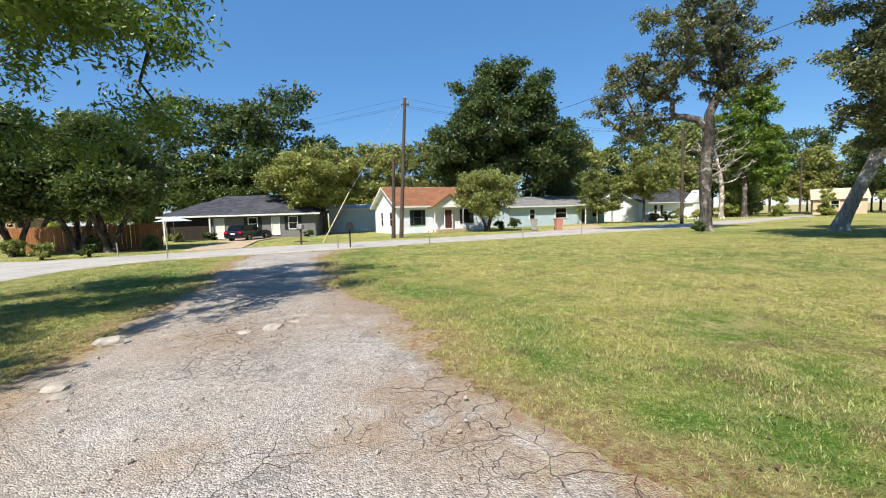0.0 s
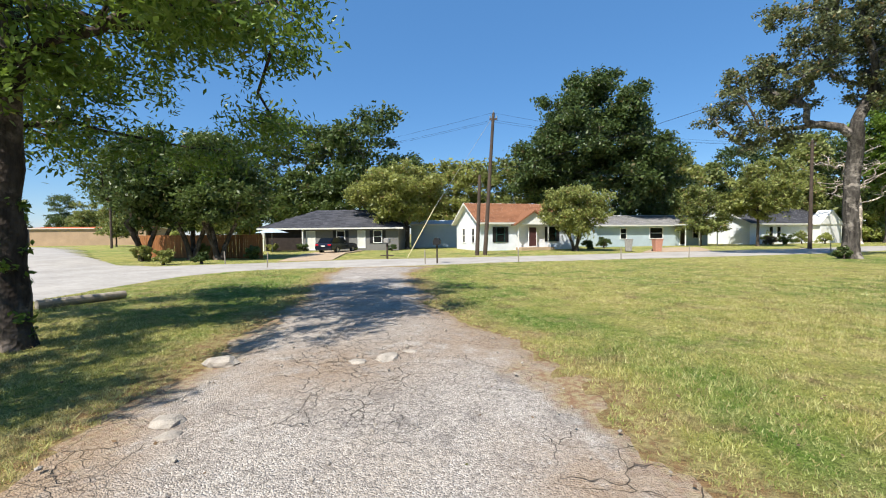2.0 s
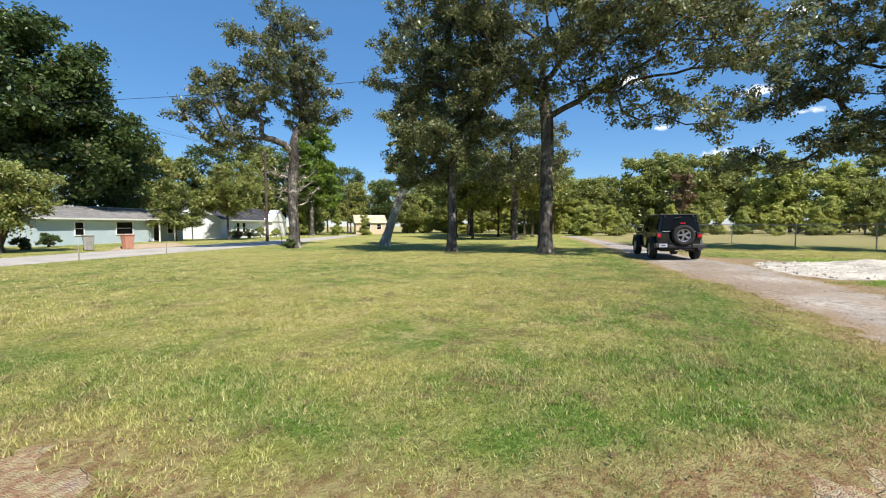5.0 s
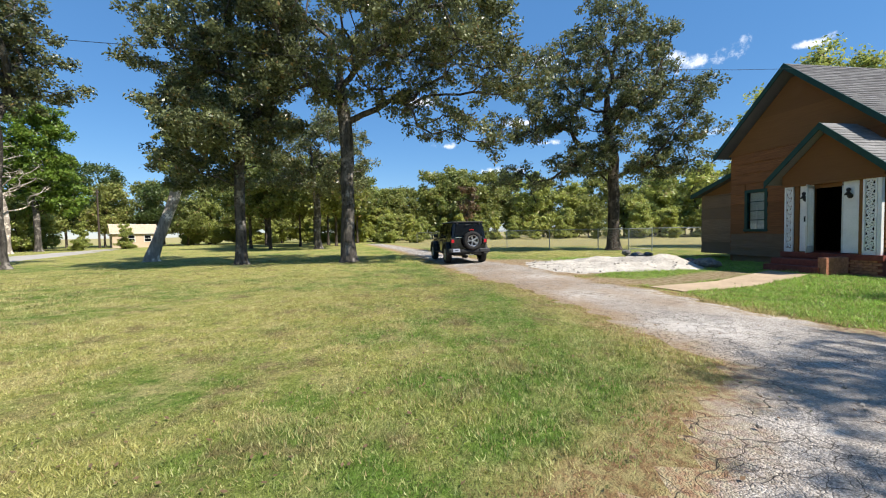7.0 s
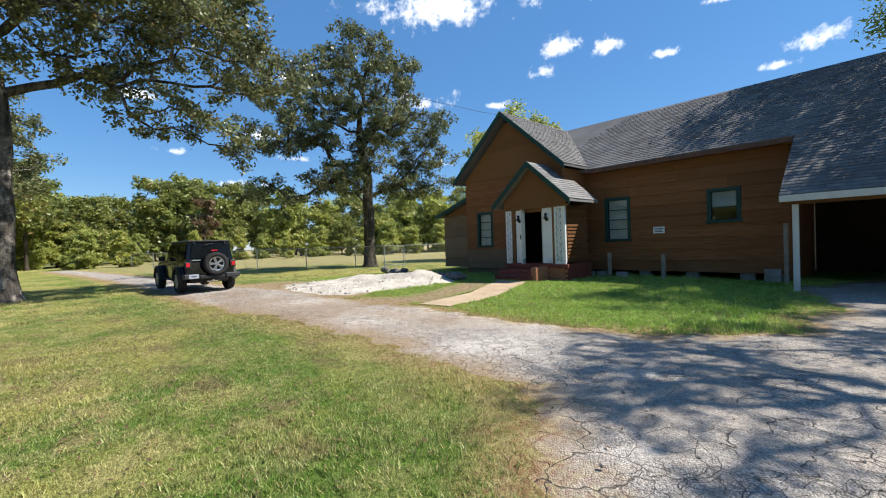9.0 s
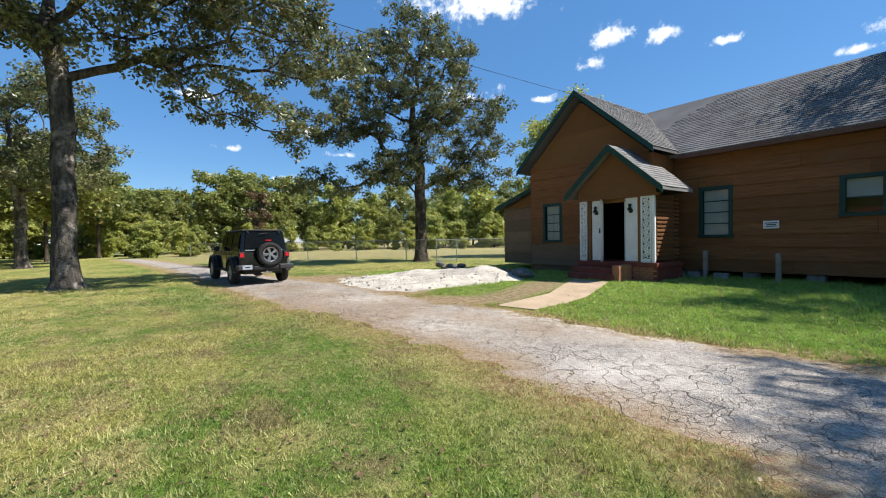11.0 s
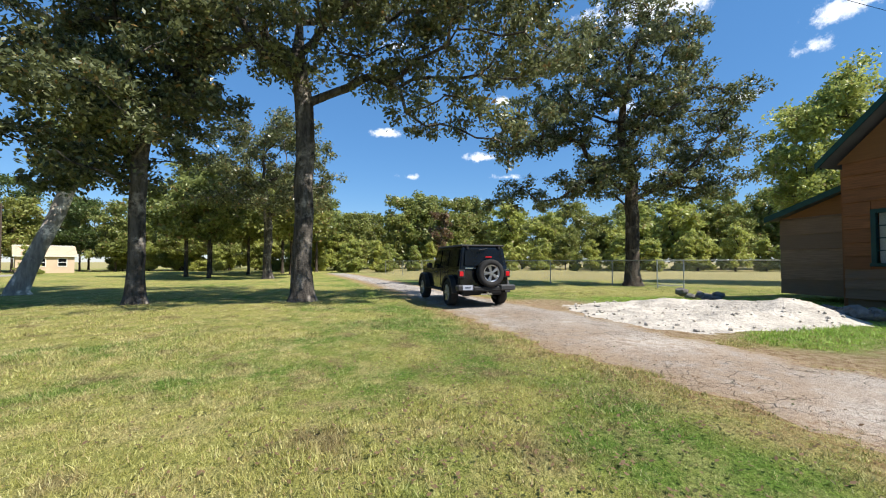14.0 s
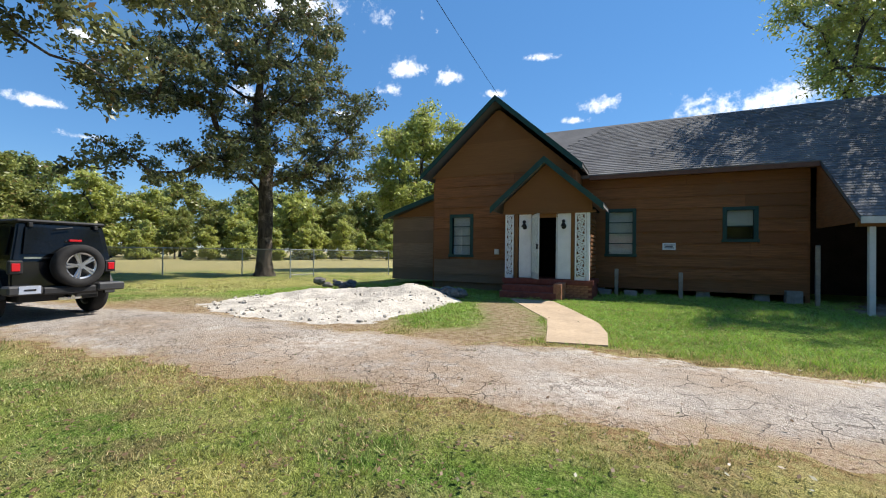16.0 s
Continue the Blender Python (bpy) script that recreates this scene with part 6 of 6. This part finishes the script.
def wheelie_bin(x, y, mat, label, r):
    ob = thing("wheelie_bin", label, "bin", pose(x, y, gz(x, y) + 0.03, 0, 0, r), "bins by the road")
    bm = bmesh.new()
    a = [bm.verts.new(p) for p in ((-0.24, -0.26, 0), (0.24, -0.26, 0), (0.24, 0.26, 0), (-0.24, 0.26, 0), (-0.32, -0.36, 1.0), (0.32, -0.36, 1.0), (0.32, 0.36, 1.0), (-0.32, 0.36, 1.0))]
    for f in ((0, 3, 2, 1), (4, 5, 6, 7), (0, 1, 5, 4), (1, 2, 6, 5), (2, 3, 7, 6), (3, 0, 4, 7)):
        bm.faces.new([a[i] for i in f])
    bmesh.ops.recalc_face_normals(bm, faces=bm.faces)
    bmesh.ops.bevel(bm, geom=bm.edges[:], offset=0.03, segments=1, affect="EDGES")
    part("tub", bm, mat, ob)
    part("lid", slab(-0.35, -0.4, 1.0, 0.35, 0.4, 1.07, 0.02), mat, ob)
    for s in (-0.25, 0.25):
        bm = bmesh.new()
        rod(bm, (s - 0.03, 0.3, 0.1), (s + 0.03, 0.3, 0.1), 0.1, sides=14)
        part("wheel", bm, M["rubber"], ob)


wheelie_bin(11.2, 38.3, M["binrust"], "faded red wheelie bin at the kerb", 10)
wheelie_bin(9.0, 38.6, M["block"], "grey wheelie bin at the kerb", -12)
lg = thing("fallen_log", "grey log lying along the road's edge", "log", pose(-10.3, 8.7, gz(-10.3, 8.7) + 0.08, 0, 0, 68))
bm = bmesh.new()
rod(bm, (-0.8, 0, 0), (0.8, 0.1, 0.02), 0.11, 0.09, 12)
part("log", bm, M["post"], lg)
um = thing("patio_umbrella", "pale patio umbrella by the grey house", "umbrella", pose(-24.6, 39.0, -0.2))
bm = bmesh.new()
rod(bm, (0, 0, 0), (0, 0, 2.3), 0.03)
part("pole", bm, M["steel"], um)
bm = bmesh.new()
bmesh.ops.create_cone(bm, cap_ends=False, segments=8, radius1=1.6, radius2=0.02, depth=0.45, matrix=Matrix.Translation((0, 0, 2.15)))
part("canopy", bm, M["bluegrey"], um)
bm = bmesh.new()
prism(bm, [(-15.5, 25.0), (-12.5, 26.4), (-15.6, 36.0), (-16.0, 41.5), (-19.6, 41.0), (-18.6, 34.0)], "z", -0.28, -0.165)
tagged(part("concrete_driveway", bm, M["concrete"]), "pale concrete driveway of the grey house", "driveway", kind="structure")
bm = bmesh.new()
prism(bm, [(9.5, 36.6), (16.0, 39.6), (18.5, 48.0), (14.0, 47.0)], "z", -0.28, -0.165)
tagged(part("concrete_driveway", bm, M["concrete"]), "pale concrete driveway of the blue-grey house", "driveway", kind="structure")

# ---- trees of the street and the woods ----
for x, y, s in ((-25.8, 25.6, 31), (-23.1, 26.8, 32), (-21.2, 27.0, 33), (-31.5, 32.5, 34)):
    tree("crape_myrtle", "multi-stemmed shade tree by the cedar fence", (x, y), 2.6, 0.17, [(0, 0, 6.0, 3.0, 3.0, 2.9), (0.6, -0.3, 4.0, 2.8, 2.8, 1.2)], 44, 6, 85, 0.13, "shade", "bark_dark", s, stems=3, clump_r=(0.5, 0.9), bough_r=0.9, group="street trees")
tree("yard_tree", "rounded yard tree with yellow-green crown", (-12.6, 46.5), 2.6, 0.24, [(-1, 0, 6.2, 5.0, 4.8, 3.0)], 74, 7, 75, 0.15, "olive", "bark_dark", 41, clump_r=(0.55, 1.0), bough_r=1.1, leader=5)
tree("yard_tree", "small olive-green tree before the white cottage", (4.8, 39.9), 1.6, 0.14, [(0, 0, 3.7, 2.8, 2.8, 2.3)], 48, 6, 85, 0.11, "olive", "bark_dark", 42, stems=3, clump_r=(0.4, 0.75), bough_r=0.8)
tree("yard_tree", "yellow-green tree before the white bungalow", (25.8, 51.6), 2.6, 0.15, [(0, 0, 6.4, 3.6, 3.6, 2.6), (0, 0, 4.4, 3.0, 3.0, 1.0)], 44, 6, 75, 0.14, "olive", "bark_dark", 44, clump_r=(0.4, 0.8), bough_r=1.0, leader=5, rise=0.6)
tree("shade_tree", "huge dark shade tree behind the cottage", (9.0, 57.0), 5, 0.55, [(0, 0, 14, 7.0, 6.6, 7.6), (-5, 0, 10, 5, 5, 4), (6, 0, 10, 5, 5, 5)], 140, 7, 80, 0.22, "shade", "bark_dark", 43, clump_r=(0.85, 1.5), bough_r=1.5, leader=12)
proto = []
for k, (leaf, hh, low) in enumerate((("shade", 18, 0.2), ("olive", 14, 0.2), ("lime", 11, 0.1), ("olive", 13, 0.18), ("lime", 8, 0.04), ("olive", 14, 0.36))):
    o = tree("woodland_tree", "leafy tree in the woods beyond", (-46 - 11 * k, 98), hh * max(low, 0.1), 0.2, [(0, 0, hh * 0.66, hh * 0.21, hh * 0.21, hh * 0.3), (hh * 0.06, 0, hh * (low + 0.2), hh * 0.26, hh * 0.26, hh * 0.16), (0, 0, hh * (low + 0.08), hh * 0.27, hh * 0.27, hh * 0.08)],
             42, 5, 44, 0.2 + 0.003 * hh, leaf, "bark_dark", 50 + k, clump_r=(hh * 0.045, hh * 0.085), bough_r=hh * 0.09, leader=hh * 0.6, group="woods")
    proto.append(o)


def plant(kind, x, y, s=1.0, seed=0):
    rnd = random.Random(seed + int(x * 13 + y * 7))
    m = pose(x, y, gz(x, y) - 0.05, 0, 0, rnd.uniform(0, 360)) @ Matrix.Diagonal((s * rnd.uniform(0.9, 1.15), s * rnd.uniform(0.9, 1.15), s * rnd.uniform(0.92, 1.08), 1))
    return copy_thing(proto[kind], m)


# behind the grey house and the cottage
for x, y, k, s in ((-41, 62, 0, 1.05), (-35, 64, 0, 1.3), (-29, 66, 0, 1.1), (-23, 63, 0, 1.28), (-18, 66, 0, 0.95), (-12, 68, 1, 1.1), (-7, 66, 1, 0.95), (-2, 64, 1, 1.0), (2, 62, 1, 0.95), (-47, 58, 1, 1.0), (-52, 64, 0, 0.8),
                   (18, 66, 0, 0.95), (24, 70, 1, 1.1), (30, 74, 1, 1.1), (21, 54, 1, 0.6), (36, 76, 0, 1.0), (43, 74, 1, 1.25), (50, 80, 0, 1.2), (56, 84, 0, 1.1), (64, 84, 1, 1.1), (72, 80, 0, 0.95), (80, 74, 1, 1.0), (47, 66, 4, 0.8), (30, 60, 4, 0.6), (52, 70, 2, 0.8)):
    plant(k, x, y, s)
for x, y, k, s in ((66, 72, 1, 1.0), (72, 68, 0, 0.8), (63, 78, 0, 0.9), (76, 74, 1, 1.1), (70, 60, 3, 0.9), (80, 66, 3, 1.0), (84, 58, 1, 1.0), (40, 70, 1, 0.9), (58, 76, 3, 1.0), (34, 66, 3, 0.8), (50, 60, 4, 0.5), (54, 57, 4, 0.45)):
    plant(k, x, y, s, 7)
# open grove behind the oaks, the woods round the field, and a brushy edge before them
rnd = random.Random(77)
for x, y, s in ((44, 28, 0.85), (51, 23, 0.9), (48, 33, 0.95), (57, 36, 1.0), (60, 28, 1.0), (54, 29.5, 0.8), (66, 33, 1.05), (63, 40, 1.0), (70, 27, 1.0)):
    plant(5, x, y, s, 9)
for k in range(15):
    plant(rnd.choice((1, 2, 3, 2)), 78 + rnd.uniform(-5, 10), 62 - k * 2.7 + rnd.uniform(-1.5, 1.5), rnd.uniform(0.75, 1.05), k)
    plant(rnd.choice((4, 2)), 75 + rnd.uniform(-3, 6), 62 - k * 2.7 + rnd.uniform(-1.5, 1.5), rnd.uniform(0.4, 0.7), 500 + k)
for k in range(32):
    a = k / 31
    plant(rnd.choice((2, 2, 1, 3)), 88 - 10 * a + rnd.uniform(-6, 6), 30 - 92 * a + rnd.uniform(-2, 2), rnd.uniform(0.6, 1.25), 60 + k)
for k in range(30):
    a = k / 29
    plant(rnd.choice((4, 4, 2)), 77 - 12 * a + rnd.uniform(-4, 4), 24 - 82 * a + rnd.uniform(-2, 2), rnd.uniform(0.35, 0.75), 120 + k)
for k in range(26):
    a = k / 25
    plant(rnd.choice((1, 3, 1)), 106 - 14 * a + rnd.uniform(-4, 4), 52 - 122 * a + rnd.uniform(-2, 2), rnd.uniform(0.85, 1.25), 300 + k)
for x, y, s in ((61, 18.5, 0.6), (62, 15.8, 0.55), (64, 20.5, 0.55), (59, 13.8, 0.4), (66, 11, 0.5)):
    plant(4, x, y, s, 5)
for x, y, k, s in ((-110, 76, 1, 0.8), (-119, 81, 1, 0.75), (-103, 86, 3, 0.8), (-127, 71, 3, 0.8), (-97, 92, 1, 0.8), (-134, 62, 1, 0.7), (-114, 70, 3, 0.7), (-140, 54, 3, 0.8), (-72, 44, 4, 0.6), (-84, 52, 1, 0.5), (-66, 60, 1, 0.6), (-100, 46, 4, 0.7)):
    plant(k, x, y, s, 3)
for k in range(14):
    plant(rnd.choice((1, 0)), -140 + k * 7 + rnd.uniform(-3, 3), 110 - k * 1.5, rnd.uniform(0.7, 0.95), 200 + k)
tree("browning_tree", "brown-leaved dying tree among the woods", (68.0, 7.5), 3, 0.2, [(0, 0, 6.5, 1.5, 1.5, 3.0)], 12, 5, 50, 0.16, "brownleaf", "bark_dark", 71, leader=8)
tree("cottonwood", "tall bright green tree beyond the road", (47, 63), 5, 0.4, [(0, 0, 13.5, 3.4, 3.4, 6.6), (2, -1, 8, 2.8, 2.8, 3.0)], 62, 7, 70, 0.2, "pecan", "bark", 73, clump_r=(0.55, 1.0), bough_r=1.5, leader=18)
tree("dead_tree", "bare bleached dead tree by the road", (40, 58), 4, 0.34, [(0, 0, 9, 4.2, 4.2, 4)], 34, 6, 0, 0.2, "olive", "bark_pale", 72, leader=11, bough_r=1.3)


def shrub(x, y, r, leaf, seed, label):
    tree("shrub", label, (x, y), r * 0.5, 0.04, [(0, 0, r * 0.75, r * 0.8, r * 0.8, r * 0.6)], 10, 4, 60, 0.075, leaf, "bark_dark", seed, stems=3, clump_r=(r * 0.16, r * 0.28), bough_r=r * 0.35, category="shrub", group="shrubs")


for k, (x, y, r, leaf) in enumerate(((-25.8, 41.0, 0.7, "olive"), (-22.4, 41.2, 0.7, "shade"), (-13.2, 42.4, 0.5, "shade"), (-17.0, 41.8, 0.4, "shade"), (6.6, 43.6, 0.7, "shade"), (8.8, 47.5, 0.9, "shade"), (29.5, 56.0, 0.9, "brownleaf"), (32.0, 57.4, 1.0, "shade"),
                                     (34.5, 58.8, 1.2, "olive"), (37.5, 59.5, 1.0, "lime"), (-20.2, 21.2, 0.6, "olive"), (-18.6, 22.2, 0.5, "shade"), (-25.0, 24.6, 0.8, "olive"), (-23.5, 27.9, 0.8, "olive"), (-19.0, 27.6, 0.7, "shade"))):
    shrub(x, y, r, leaf, 400 + k, "low leafy shrub in a yard")
shrub(18.3, 28.7, 0.5, "shade", 431, "dark sprouts at an oak's foot")

# ---- grass ----
rng = np.random.default_rng(4)


def grass(name, count, box4, length, width, reach, label, near=0.0, mat="blade", region=None):
    """Single bent blades, thinning out with the distance from STRIP."""
    tuft = 9
    k = count // tuft
    x = np.repeat(rng.uniform(box4[0], box4[1], k), tuft) + rng.normal(size=k * tuft) * width * 5
    y = np.repeat(rng.uniform(box4[2], box4[3], k), tuft) + rng.normal(size=k * tuft) * width * 5
    size, shade = np.repeat(rng.uniform(0.5, 1.45, k), tuft), np.repeat(rng.random(k), tuft)
    count = k * tuft
    d = np.min(np.hypot(x[:, None] - STRIP[None, :, 0], y[:, None] - STRIP[None, :, 1]), axis=1)
    ok = (rng.random(count) < np.clip(1.25 - d / reach, 0, 1)) & (d > near)
    if region is not None:
        ok &= region(x, y)
    inside = drive_inside(x, y)
    ok &= (inside < 0.02 + 0.14 * wobble(x, y, 3.0, 5)) & (outline_distance(ROAD, x, y) < -0.2)
    ok &= (wobble(x, y, 1.1, 3) + 0.7 * rng.random(count) + np.clip(-inside, 0, 1.2) * 0.9 > 0.05)
    ok &= bare_soil(x, y) + 0.3 * rng.random(count) < 0.62
    ok &= (outline_distance(PILE, x, y) < -0.1) & (outline_distance(walk_pts, x, y) < -0.03)
    x, y, size, shade, away = x[ok], y[ok], size[ok], shade[ok], np.clip(-inside[ok], 0, 5)
    n = len(x)
    z = ground_z(x, y)
    lush = 0.7 + 0.55 * np.clip(wobble(x, y, 0.8, 1.5) + 0.4 * wobble(x, y, 3.1, 2.5), -0.7, 1.2)
    h = length * lush * size * (0.5 + 0.7 * rng.random(n))
    a = rng.uniform(0, 2 * np.pi, n)
    w = width * (0.7 + 0.6 * rng.random(n))
    lean = h * rng.uniform(0.1, 1.15, n)
    la = rng.uniform(0, 2 * np.pi, n)
    p = np.stack([x, y, z - 0.004], -1)
    s = np.stack([np.cos(a) * w, np.sin(a) * w, np.zeros(n)], -1)
    t = np.stack([np.cos(la) * lean, np.sin(la) * lean, h], -1)
    v = np.stack([p - s, p + s, p + t], 1).reshape(-1, 3)
    ob = array_mesh(name, v, 3, M[mat])
    for key, values in (("tuft", shade), ("edge", away)):
        a = ob.data.attributes.new(key, "FLOAT", "POINT")
        a.data.foreach_set("value", np.repeat(values, 3).astype(np.float32))
    return tagged(ob, label, "grass", kind="stuff")


STRIP = np.array([(-3, 5), (-0.5, 2), (1, 2.5), (2.5, 2.3), (4, 3), (5.5, 3.5), (7, 3.5), (8.5, 2.5), (2, 5), (5, 6), (8, 5)], dtype=float)
grass("lawn_grass", 2100000, (-10, 18, -5, 15), 0.046, 0.0042, 6.5, "fine mown lawn grass with straw blades")
grass("lawn_grass", 900000, (-12, 30, -14, 30), 0.06, 0.008, 20.0, "mown lawn grass further from the drive", 4.5)
grass("yard_grass", 260000, (3, 22, -14, -1), 0.09, 0.006, 40.0, "lush green grass before the house", 0, "yard_blade", lambda x, y: y - 0.28 * (x - 9) < -2.2)

# fallen leaves
n = 7000
fx, fy = rng.uniform(-8, 22, n), rng.uniform(-6, 18, n)
fx[2500:], fy[2500:] = 9.0 + 3.2 * rng.normal(size=n - 2500), 3.4 + 1.6 * rng.normal(size=n - 2500)
keep = outline_distance(ROAD, fx, fy) < 0
fx, fy = fx[keep], fy[keep]
fz = ground_z(fx, fy) + 0.03
fa, fs = rng.uniform(0, 6.28, len(fx)), rng.uniform(0.012, 0.026, len(fx))
fd, fb = np.stack([np.cos(fa), np.sin(fa), rng.uniform(-0.4, 0.4, len(fx))], -1) * fs[:, None], np.stack([-np.sin(fa), np.cos(fa), rng.uniform(-0.5, 0.5, len(fx))], -1) * fs[:, None] * 0.55
fp = np.stack([fx, fy, fz], -1)
tagged(array_mesh("fallen_leaves", np.stack([fp - fd, fp + fb, fp + fd, fp - fb], 1).reshape(-1, 3), 4, M["brownleaf"]), "dry brown leaves scattered over lawn and drive", "leaves", kind="stuff")
